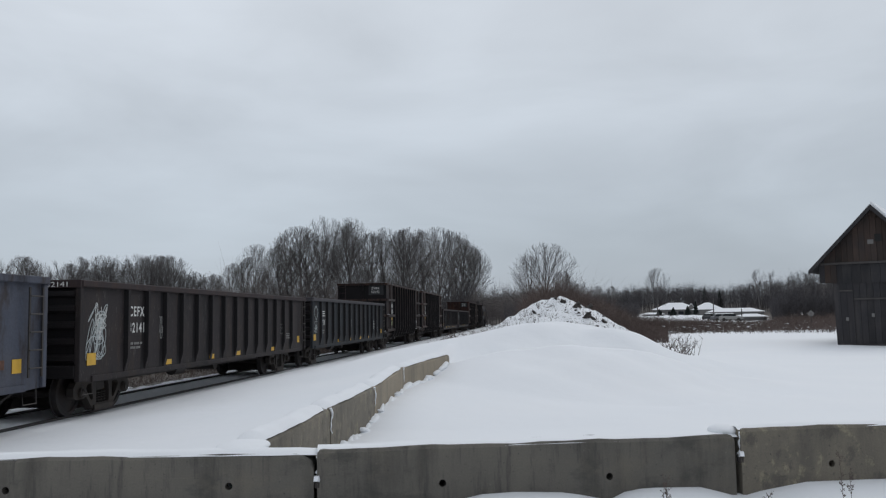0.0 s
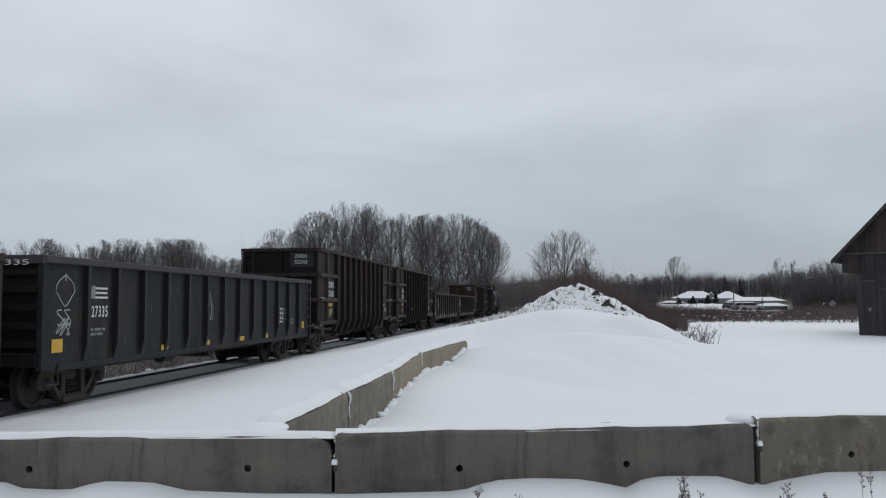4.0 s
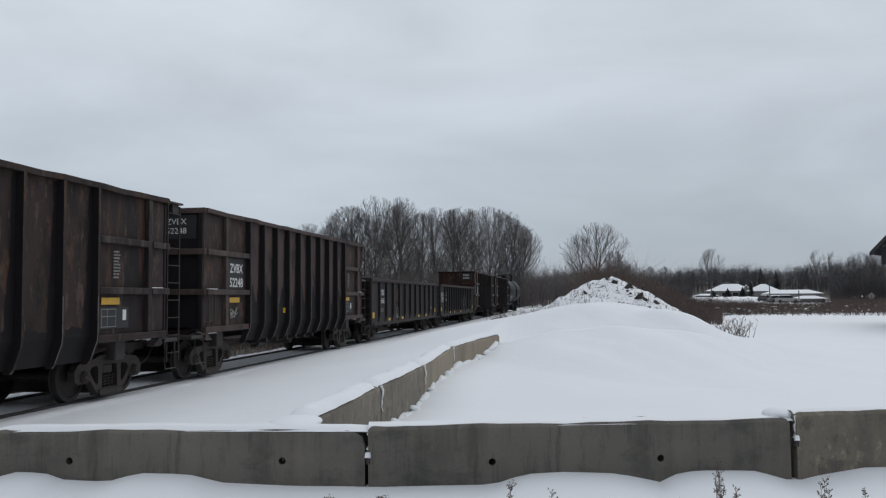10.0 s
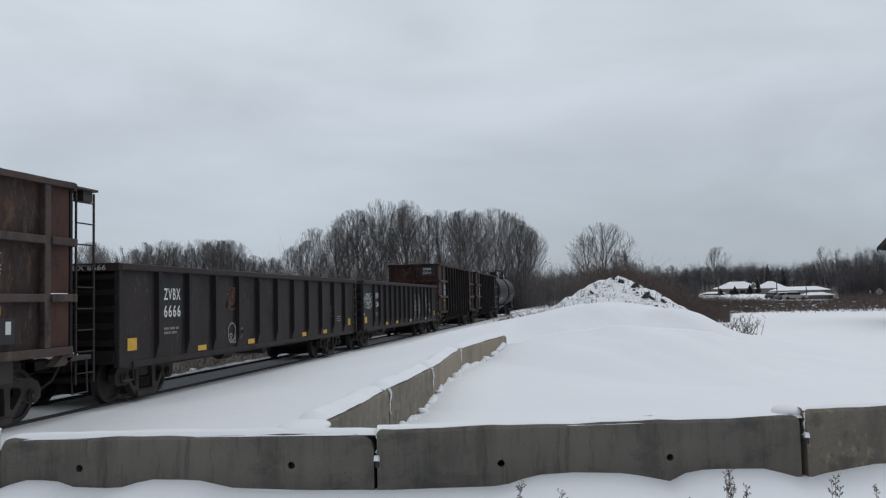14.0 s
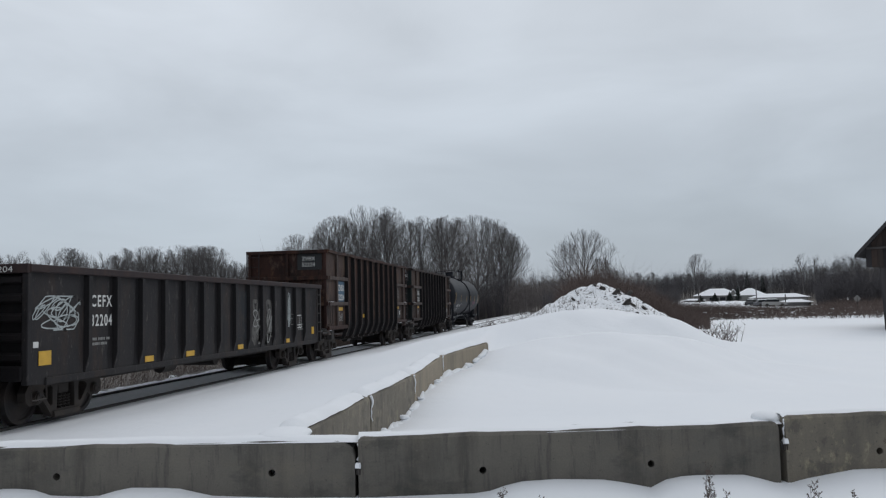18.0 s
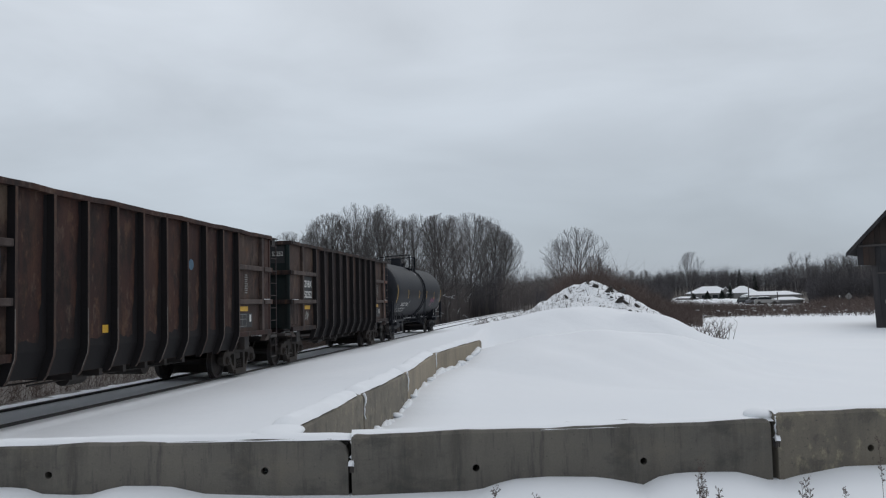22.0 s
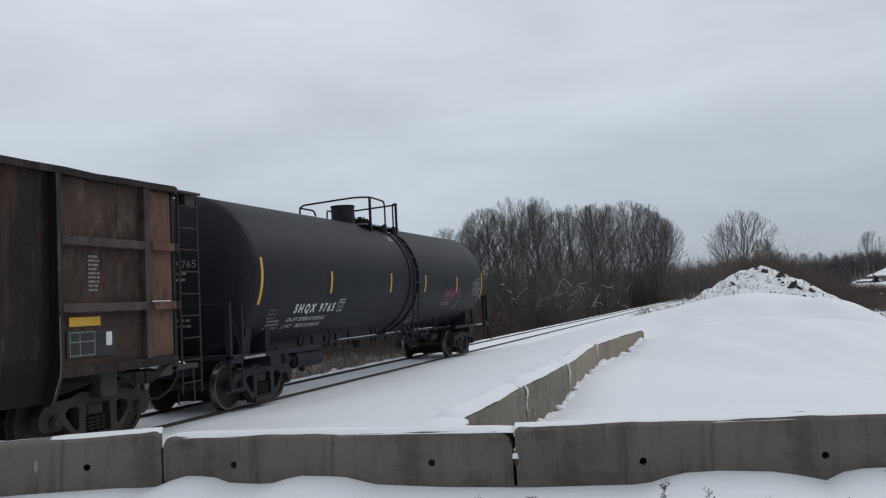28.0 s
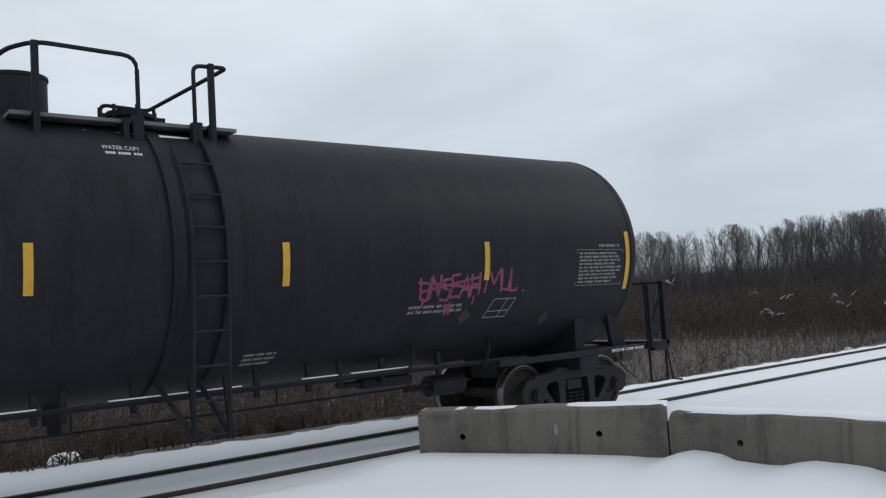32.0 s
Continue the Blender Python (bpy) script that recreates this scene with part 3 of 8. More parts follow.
# ---------------------------------------------------------------- concrete barrier blocks
def block_body(length, height, thick, holes, round_l, round_r, hole_z, seed, hr=0.030):
    """A cast block along x from 0 to length, its front at y = 0, with tunnels through it and worn top corners."""
    rng = random.Random(seed)
    cell = 0.07
    cols = {0.0, 0.02, 0.05, 0.09, 0.14, length - 0.14, length - 0.09, length - 0.05, length - 0.02, length}
    for h in holes:
        cols |= {h - cell, h + cell}
    u = 0.3
    while u < length - 0.2:
        if all(abs(u - c) > 0.1 for c in cols):
            cols.add(round(u, 3))
        u += 0.22
    cols = sorted(cols)
    rows = [0.0, hole_z - cell, hole_z + cell, height * 0.82, height - 0.025]

    def top(x):
        z = height + 0.004 * math.sin(x * 5.1 + seed) + 0.003 * math.sin(x * 13 + seed)
        for r, d in ((round_l, x), (round_r, length - x)):
            if d < r:
                z -= r * 0.7 * (1 - math.sqrt(max(0, 1 - (1 - d / r) ** 2)))
        return z

    bm = bmesh.new()
    grids = []
    for y, s in ((0.0, 1), (thick, -1)):
        g = {}
        for i, x in enumerate(cols):
            for j, z in enumerate(rows):
                zz = z if j < 3 else z + (top(x) - height) * (1 if j == 4 else 0.35)
                g[i, j] = bm.verts.new((x, y + s * rng.uniform(-0.003, 0.003), zz))
            g[i, 5] = bm.verts.new((x, y + s * 0.025, top(x)))
        grids.append(g)
    ni = len(cols)
    for g, s in zip(grids, (1, -1)):
        for i in range(ni - 1):
            for j in range(5):
                q = [g[i, j], g[i + 1, j], g[i + 1, j + 1], g[i, j + 1]]
                mid = (cols[i] + cols[i + 1]) / 2
                if j == 1 and any(abs(mid - h) < 0.02 for h in holes):
                    continue
                bm.faces.new(q if s > 0 else q[::-1])
    a, b = grids
    for i in range(ni - 1):
        bm.faces.new((a[i, 5], a[i + 1, 5], b[i + 1, 5], b[i, 5]))
        bm.faces.new((a[i + 1, 0], a[i, 0], b[i, 0], b[i + 1, 0]))
    for j in range(5):
        bm.faces.new((a[0, j + 1], b[0, j + 1], b[0, j], a[0, j]))
        bm.faces.new((a[ni - 1, j], b[ni - 1, j], b[ni - 1, j + 1], a[ni - 1, j + 1]))
    for h in holes:
        i = min(range(ni - 1), key=lambda k: abs((cols[k] + cols[k + 1]) / 2 - h))
        rings = []
        for g, y in ((a, 0.0), (b, thick)):
            ring = [bm.verts.new((h + hr * math.cos(k * math.pi / 6), y, hole_z + hr * math.sin(k * math.pi / 6))) for k in range(12)]
            rings.append(ring)
            cs = [g[i + 1, 2], g[i, 2], g[i, 1], g[i + 1, 1]]
            for q in range(4):
                c0, c1 = cs[q], cs[(q + 1) % 4]
                k0 = 1 + 3 * q
                arc = [ring[(k0 + m) % 12] for m in range(4)]
                f = [c0, c1] + arc[::-1]
                bm.faces.new(f if y > 0 else f[::-1])
        for k in range(12):
            bm.faces.new((rings[0][k], rings[0][(k + 1) % 12], rings[1][(k + 1) % 12], rings[1][k]))
    bmesh.ops.recalc_face_normals(bm, faces=bm.faces[:])
    return bm


def snow_cap(length, width, height, seed, parts=((0.0, 1.0),), lip=0.05):
    """An uneven ridge of snow along x."""
    bm = bmesh.new()
    n = max(8, int(length / 0.08))
    prev = None
    for i in range(n + 1):
        u = i / n
        x = u * length
        a = max([min((u - p) / 0.06, (q - u) / 0.06, 1) for p, q in parts] + [0.0])
        a = max(a, 0.02)
        h = height * a * (0.82 + 0.15 * math.sin(x * 2.1 + seed) * math.sin(x * 4.7 + 2 * seed) + 0.05 * math.sin(x * 17 + seed))
        w = width * (0.9 + 0.1 * math.sin(x * 5 + seed))
        ring = []
        for k in range(7):
            t = k / 6
            yy = -lip * a * (0.7 + 0.2 * math.sin(x * 2.3 + seed)) + (w + lip) * t
            zz = h * math.sin(math.pi * min(1, 0.12 + 0.8 * t)) - (0.02 if k in (0, 6) else 0)
            ring.append(bm.verts.new((x, yy, zz)))
        if prev:
            for k in range(6):
                bm.faces.new((prev[k], ring[k], ring[k + 1], prev[k + 1]))
        prev = ring
    return bm


def barrier(name, p, q, z_p, z_q, holes, label, mat, seed, rl=0.05, rr=0.05, thick=0.32, hole_drop=0.37, snow=(), group="barrier blocks", snow_h=0.06,
            height=0.95):
    d = Vector((q[0] - p[0], q[1] - p[1], z_q - z_p))
    length = d.length
    yaw, tilt = math.degrees(math.atan2(d.y, d.x)), -math.degrees(math.asin(d.z / length))
    m = Matrix.Translation((p[0], p[1], z_p - height)) @ pose(0, 0, 0, 0, 0, yaw) @ pose(0, 0, 0, 0, tilt, 0)
    t = thing(name, label, "concrete barrier", group, m=m)
    body = part("body", block_body(length - {1: 0.012, 3: 0.055}.get(seed, 0.03), height, thick, holes, rl, rr, height - hole_drop, seed), mat, t)
    for i, h in enumerate(holes):
        bm = bmesh.new()
        disc(bm, "y", (h, height - hole_drop), 0.029, 0.16, 0.17, 12)
        if i == 0 or seed != 3:
            part("plug", bm, M_HOLE, t, "dark debris inside the lifting hole")
        else:
            bm.free()
    if seed == 2:
        part("end_key", boxes((-0.05, 0.01, 0.05, 0.16, 0.0, height - 0.10)), mat, t)
    if group == "side wall blocks":
        rng = random.Random(seed)
        # snow stuck in the joint and along the foot of the face
        bm = bmesh.new()
        tube(bm, [(rng.gauss(0.01, 0.012), rng.uniform(-0.02, 0.01), height + 0.0 - 0.05 * k) for k in range(7)], 0.016, 7, 0.3)
        smooth(part("joint_snow", bm, M_SNOW, t, "snow packed in the joint"), 70)
        bm = bmesh.new()
        for k in range(int(length * 10)):
            u = rng.uniform(0.05, length - 0.1)
            gx, gy = p[0] + d.x * u / length, p[1] + d.y * u / length
            g = float(ground_z(gx + 0.35, gy)) - (z_p + (z_q - z_p) * u / length - height)
            bmesh.ops.create_icosphere(bm, subdivisions=2, radius=1.0, matrix=pose(u, -0.01, g + rng.uniform(-0.06, 0.0), 0, rng.uniform(-20, 20), 0) @ Matrix.Diagonal((rng.uniform(0.12, 0.34), rng.uniform(0.03, 0.09), rng.uniform(0.02, 0.07), 1)))
        ridge = smooth(part("foot_snow", bm, M_SNOW, t, "ragged snow along the foot"), 70)
        ridge["kind"] = "stuff"
    if seed == 11:
        bm = bmesh.new()
        bmesh.ops.create_icosphere(bm, subdivisions=3, radius=1.0, matrix=pose(-0.05, 0.16, height - 0.01) @ Matrix.Diagonal((0.34, 0.22, 0.05, 1)))
        smooth(part("drift", bm, M_SNOW, t, "snow drifted over the end of the wall"), 70)
    if snow:
        cap = part("snow_cap", snow_cap(length, thick * 0.9, snow_h, seed, snow), M_SNOW, t, "thin wind-blown snow")
        cap.location = (0, 0.05, height)
        smooth(cap, 80)
    return t


barrier("concrete_block", BARRIER[0], BARRIER[1], 0.862, 0.872, (0.442, 1.748), "short grey concrete barrier block with a pale chip on its face", M_CONCRETE, 1,
        0.03, 0.06, snow=((0.6, 1.0),), hole_drop=0.25, snow_h=0.02)
barrier("concrete_block", BARRIER[1], BARRIER[2], 0.816, 0.812, (0.658, 2.409), "stained grey concrete barrier block with snow along its top", M_CONCRETE, 2,
        0.09, 0.16, snow=((0.0, 1.0),), snow_h=0.035, hole_drop=0.245)
barrier("concrete_block", BARRIER[2], BARRIER[3], 0.838, 0.846, (1.008, 2.406), "long plain grey concrete barrier block with two lifting holes", M_CONCRETE, 3,
        0.05, 0.03, hole_drop=0.30, snow=((0.0, 1.0),), snow_h=0.012)
barrier("concrete_block", BARRIER[3], BARRIER[4], 0.903, 0.905, (0.804, 2.2), "mottled grey concrete barrier block standing a little taller", M_CONCRETE_TAN, 4,
        0.055, 0.05, hole_drop=0.32, snow=((0.0, 1.0),), snow_h=0.025)
SIDE_Z = (0.83, 0.83, 0.83, 0.945, 1.06)
for i in range(4):
    p, q = SIDE[i], SIDE[i + 1]
    # the face towards the lot is the front, so the blocks run from far to near
    barrier("retaining_block", (p[0], p[1]), (q[0], q[1] - 0.02), SIDE_Z[i], SIDE_Z[i + 1], (),
            "tan concrete block at the end of the snow-banked side wall" if i == 3 else "grey concrete block of the snow-banked side wall",
            M_CONCRETE_SAND if i >= 2 else M_CONCRETE_TAN, 11 + i, 0.06, 0.06, thick=0.30, snow=((0.0, 0.97),), group="side wall blocks", snow_h=0.10, height=0.85)
# the pale chip, and the bolts in the joints
bm = bmesh.new()
prism(bm, [(-0.012, 0.012), (0.0, 0.0), (0.014, 0.02), (0.018, 0.06), (0.012, 0.095), (-0.002, 0.105), (-0.014, 0.085), (-0.017, 0.045)], "y", -0.004, 0.0)
chip = part("chip", bm, M_GREY_MARK, bpy.data.objects["concrete_block"], "pale spalled chip")
chip.location = (1.35, 0, 0.70)
for (x, y), z, r in ((BARRIER[2], 0.575, 0.05), (BARRIER[3], 0.65, 0.045)):
    key = thing("joint_key", "rusty steel key wedged in a barrier joint", "steel pin", "joint keys", m=pose(x, y + 0.02, z))
    bm = boxes((-0.025, 0.02, -0.02, 0.06, -0.04, 0.04), bevel=0.008)
    part("plate", bm, M_STEEL, key)
    bm = snow_cap(0.045, 0.05, 0.035, 3)
    s = part("snow_cap", bm, M_SNOW, key, "bit of snow")
    s.location = (-0.025, -0.03, 0.035)
    rng = random.Random(int(100 * z))
    bm = bmesh.new()
    tube(bm, [(rng.uniform(-0.012, 0.012), rng.uniform(0.0, 0.03), 0.05 + 0.028 * k) for k in range(7)], 0.020, 7, 0.7)
    smooth(part("joint_snow", bm, M_SNOW, key, "snow packed in the joint"), 60)
    if x > 0:
        bm = bmesh.new()
        bmesh.ops.create_icosphere(bm, subdivisions=3, radius=1.0, matrix=pose(-0.10, 0.20, 0.862 - z) @ Matrix.Diagonal((0.13, 0.16, 0.055, 1)))
        smooth(part("drift", bm, M_SNOW, key, "snow drifted over the joint"), 60)


# ---------------------------------------------------------------- lettering and marks
def lettering(text, size, width=None, shear=0.0, bold=0.0, spacing=1.0):
    """A mesh of plain letters in the x-y plane, its left foot at the origin."""
    cu = bpy.data.curves.new("lettering", "FONT")
    cu.body, cu.size, cu.shear = text, size, shear
    cu.offset = bold
    cu.space_character = spacing
    cu.resolution_u = 3
    tmp = bpy.data.objects.new("lettering", cu)
    scene.collection.objects.link(tmp)
    bpy.context.view_layer.update()
    me = bpy.data.meshes.new_from_object(tmp.evaluated_get(bpy.context.evaluated_depsgraph_get()))
    bpy.data.objects.remove(tmp)
    bpy.data.curves.remove(cu)
    if width and len(me.vertices):
        xs = [v.co.x for v in me.vertices]
        x0, s = min(xs), width / max(1e-6, max(xs) - min(xs))
        for v in me.vertices:
            v.co.x = (v.co.x - x0) * s
    return me


def side_mark(parent, text, y, z, size, x, width=None, mat=None, name="lettering", shear=0.0, bold=0.0, wrap=None, spacing=1.0):
    """Letters on the side that faces +x; wrap: (centre height, radius) of a barrel that they follow."""
    me = lettering(text, size, width, shear, bold, spacing)
    for v in me.vertices:
        u, w = v.co.x, v.co.y
        if wrap:
            zz = z + w
            v.co = (math.sqrt(max(0, wrap[1] ** 2 - (zz - wrap[0]) ** 2)) + 0.006, y + u, zz)
        else:
            v.co = (x, y + u, z + w)
    me.materials.clear()
    me.materials.append(mat or M_WHITE)
    ob = new(name, me)
    ob.parent = parent
    return ob


def end_mark(parent, text, x_right, z, size, y, width=None, mat=None):
    """Letters on the end that faces -y, read from that end."""
    me = lettering(text, size, width)
    for v in me.vertices:
        v.co = (x_right + v.co.x, y, z + v.co.y)
    me.materials.clear()
    me.materials.append(mat or M_WHITE)
    ob = new("lettering", me)
    ob.parent = parent
    return ob


def bars(parent, y, z, w, h, lines, x, mat=None, seed=0, slant=0.0, name="small_lettering", wrap=None):
    """Rows of unreadable small print, as plain bars."""
    rng = random.Random(seed)
    bm = bmesh.new()
    step = h / lines
    for i in range(lines):
        z0 = z + h - (i + 1) * step
        u, stop, left = 0.0, w * (0.8 + 0.2 * rng.random()), rng.randint(3, 7)
        while u < stop:
            k = max(0.018, step * rng.uniform(0.28, 0.46))
            q = [(u, z0), (u + k, z0), (u + k + slant * step, z0 + step * 0.55), (u + slant * step, z0 + step * 0.55)]
            vs = []
            for a, zz in q:
                xx = math.sqrt(max(0, wrap[1] ** 2 - (zz - wrap[0]) ** 2)) + 0.006 if wrap else x
                vs.append(bm.verts.new((xx, y + a, zz)))
            bm.faces.new(vs)
            left -= 1
            u += k * (1.35 if left else 2.4)
            left = left or rng.randint(3, 7)
    ob = part(name, bm, mat or M_GREY_MARK, parent)
    ob["kind"] = "stuff"
    return ob


def frame_mark(parent, y, z, w, h, x, mat=None, split=(), rise=0.0, name="stencil_box", wrap=None, t=0.012):
    """A thin stencilled frame."""
    bm = bmesh.new()

    def quad(a0, b0, a1, b1):
        vs = []
        for a, b in ((a0, b0), (a1, b0), (a1, b1), (a0, b1)):
            zz = z + b
            xx = math.sqrt(max(0, wrap[1] ** 2 - (zz - wrap[0]) ** 2)) + 0.007 if wrap else x
            vs.append(bm.verts.new((xx, y + a + rise * b, zz)))
        bm.faces.new(vs)
    quad(0, 0, w, t), quad(0, h - t, w, h), quad(0, t, t, h - t), quad(w - t, t, w, h - t)
    for kind, s in split:
        if kind == "v":
            quad(s - t / 2, t, s + t / 2, h - t)
        else:
            quad(t, s - t / 2, w - t, s + t / 2)
    return part(name, bm, mat or M_GREY_MARK, parent)


def tag(parent, y, z, w, h, x, mat=None, name="reflector", wrap=None):
    """A reflective plate or painted patch on the side."""
    bm = bmesh.new()
    if wrap:
        n = 8
        rows = []
        for i in range(n + 1):
            zz = z + h * i / n
            xx = math.sqrt(max(0, wrap[1] ** 2 - (zz - wrap[0]) ** 2)) + 0.008
            rows.append([bm.verts.new((xx, y, zz)), bm.verts.new((xx, y + w, zz))])
        for a, b in zip(rows, rows[1:]):
            bm.faces.new((a[0], a[1], b[1], b[0]))
    else:
        box(bm, x - 0.004, x + 0.004, y, y + w, z, z + h)
    return part(name, bm, mat or M_YELLOW, parent)


def scribble(parent, y, z, w, h, x, mat, seed, loops=9, r=0.012, name="graffiti", wrap=None):
    """Spray-can strokes: flat ribbons that wander over a patch of the side."""
    rng = random.Random(seed)
    bm = bmesh.new()
    for k in range(loops):
        cx, cy = rng.uniform(0.1, 0.9), rng.uniform(0.15, 0.85)
        ax, ay = rng.uniform(0.08, 0.3), rng.uniform(0.15, 0.5)
        ph, f, tw = rng.uniform(0, 6.3), rng.choice((1, 1, 2)), rng.uniform(-0.6, 0.6)
        pts = []
        n = 26
        for i in range(n + 1):
            s = i / n * rng.choice((1.0, 1.0)) * 2 * math.pi * (0.6 + 0.4 * (k % 3))
            u = cx + ax * math.sin(f * s + ph) + tw * 0.12 * s / 6
            v = cy + ay * math.cos(s + ph * 0.5)
            pts.append((y + w * min(max(u, 0), 1), z + h * min(max(v, 0), 1)))
        prev = None
        for i, (a, b) in enumerate(pts):
            j = min(i + 1, n)
            i0 = max(i - 1, 0)
            dy, dz = pts[j][0] - pts[i0][0], pts[j][1] - pts[i0][1]
            q = math.hypot(dy, dz) or 1
            ny, nz = -dz / q * r, dy / q * r
            pair = []
            for sg in (1, -1):
                zz = b + sg * nz
                xx = (math.sqrt(max(0, wrap[1] ** 2 - (zz - wrap[0]) ** 2)) + 0.006 if wrap else x) + 0.0004 * k
                pair.append(bm.verts.new((xx, a + sg * ny, zz)))
            if prev:
                bm.faces.new((prev[0], pair[0], pair[1], prev[1]))
            prev = pair
    return part(name, bm, mat, parent)


# ---------------------------------------------------------------- trucks and wheels
WHEEL_R = 0.457


def wheel_mesh():
    """A flanged wheel about the x axis, its outer face towards +x."""
    bm = bmesh.new()
    prof = [(0.05, 0.0), (0.05, 0.12), (0.075, 0.12), (0.06, 0.17), (0.025, 0.30), (0.03, 0.37), (0.065, 0.385), (0.065, WHEEL_R - 0.004), (0.055, WHEEL_R),
            (-0.045, WHEEL_R + 0.004), (-0.055, WHEEL_R + 0.028), (-0.072, WHEEL_R + 0.024), (-0.075, 0.385), (-0.02, 0.36), (-0.01, 0.18), (-0.06, 0.12), (-0.06, 0.0)]
    n = 32
    rings = [[bm.verts.new((x, r * math.cos(2 * math.pi * k / n), r * math.sin(2 * math.pi * k / n))) for k in range(n)] for x, r in prof if r > 0]
    for a, b in zip(rings, rings[1:]):
        for k in range(n):
            bm.faces.new((a[k], a[(k + 1) % n], b[(k + 1) % n], b[k]))
    bm.faces.new(rings[0][::-1])
    bm.faces.new(rings[-1])
    bmesh.ops.recalc_face_normals(bm, faces=bm.faces[:])
    return bm


def rim_mesh():
    bm = bmesh.new()
    n = 32
    a = [[bm.verts.new((x, r * math.cos(2 * math.pi * k / n), r * math.sin(2 * math.pi * k / n))) for k in range(n)]
         for x, r in ((0.0665, WHEEL_R - 0.022), (0.0675, WHEEL_R - 0.006), (0.058, WHEEL_R + 0.001), (-0.04, WHEEL_R + 0.0055))]
    for p, q in zip(a, a[1:]):
        for k in range(n):
            bm.faces.new((p[k], p[(k + 1) % n], q[(k + 1) % n], q[k]))
    return bm


def side_frame_mesh():
    """A cast side frame in the y-z plane: one heavy arch with two rounded windows and the spring opening between them."""
    bm = bmesh.new()
    outer = [(-1.16, 0.40), (-1.05, 0.33), (-0.80, 0.33), (-0.70, 0.40), (-0.60, 0.30), (-0.46, 0.14), (-0.36, 0.07), (0.36, 0.07), (0.46, 0.14), (0.60, 0.30), (0.70, 0.40), (0.80, 0.33),
             (1.05, 0.33), (1.16, 0.40), (1.17, 0.56), (1.08, 0.68), (0.92, 0.74), (0.60, 0.76), (0.42, 0.82), (-0.42, 0.82), (-0.60, 0.76), (-0.92, 0.74), (-1.08, 0.68), (-1.17, 0.56)]
    holes = [[(s * y, z) for y, z in ((0.40, 0.30), (0.46, 0.27), (0.52, 0.33), (0.66, 0.50), (0.67, 0.56), (0.62, 0.61), (0.46, 0.64), (0.40, 0.60))] for s in (1, -1)]
    holes.append([(-0.27, 0.20), (0.27, 0.20), (0.27, 0.44), (0.24, 0.64), (-0.24, 0.64), (-0.27, 0.44)])
    for x in (-0.075, 0.075):
        edges = []
        for loop in [outer] + holes:
            vs = [bm.verts.new((x, y, z)) for y, z in loop]
            edges += [bm.edges.new((vs[k], vs[(k + 1) % len(vs)])) for k in range(len(vs))]
        bmesh.ops.triangle_fill(bm, edges=edges, use_beauty=True)
    bm.verts.ensure_lookup_table()
    n, k0 = len(bm.verts) // 2, 0
    for loop in [outer] + holes:
        m = len(loop)
        for k in range(m):
            a, b = k0 + k, k0 + (k + 1) % m
            bm.faces.new((bm.verts[a], bm.verts[b], bm.verts[n + b], bm.verts[n + a]))
        k0 += m
    # flanges along the top and the foot
    prism(bm, [(-0.95, 0.69), (-0.60, 0.72), (-0.42, 0.78), (0.42, 0.78), (0.60, 0.72), (0.95, 0.69), (0.92, 0.745), (0.60, 0.765), (0.42, 0.825), (-0.42, 0.825), (-0.60, 0.765), (-0.92, 0.745)], "x", 0.074, 0.105)
    prism(bm, [(-0.38, 0.065), (0.38, 0.065), (0.40, 0.17), (-0.40, 0.17)], "x", -0.11, 0.115)
    bmesh.ops.recalc_face_normals(bm, faces=bm.faces[:])
    return bm


def spring_mesh():
    bm = bmesh.new()
    for cy in (-0.13, 0.0, 0.13):
        pts = []
        for i in range(40):
            a = i / 39 * 2 * math.pi * 4.5
            pts.append((0.055 * math.cos(a), cy + 0.055 * math.sin(a), 0.20 + 0.24 * i / 39))
        tube(bm, pts, 0.016, 4)
    return bm


def bearing_mesh():
    bm = bmesh.new()
    disc(bm, "x", (0, 0), 0.11, -0.02, 0.10, 16)
    disc(bm, "x", (0, 0), 0.085, 0.10, 0.13, 16)
    for k in range(3):
        a = k * 2.1
        disc(bm, "x", (0.05 * math.cos(a), 0.05 * math.sin(a)), 0.014, 0.13, 0.145, 6)
    return bm


TRUCK_KIT = {}


def kit(style):
    """The shared truck pieces; they are built once and copied."""
    if style not in TRUCK_KIT:
        mat = M_TRUCK_BLACK if style == "black" else M_TRUCK
        axle = bmesh.new()
        disc(axle, "x", (0, 0), 0.085, -0.98, 0.98, 12)
        TRUCK_KIT[style] = {"mat": mat, "axle": axle, "made": {}}
    return TRUCK_KIT[style]


def put(k, name, maker, mat, parent, m, label=""):
    """A piece of the kit: built at its first use, then copied."""
    if name not in k["made"]:
        ob = part(name, maker(), mat, parent, label)
        ob.matrix_basis = m
        k["made"][name] = ob
        return ob
    ob = again(k["made"][name], parent, m=m)
    return ob


WHEELSETS = []


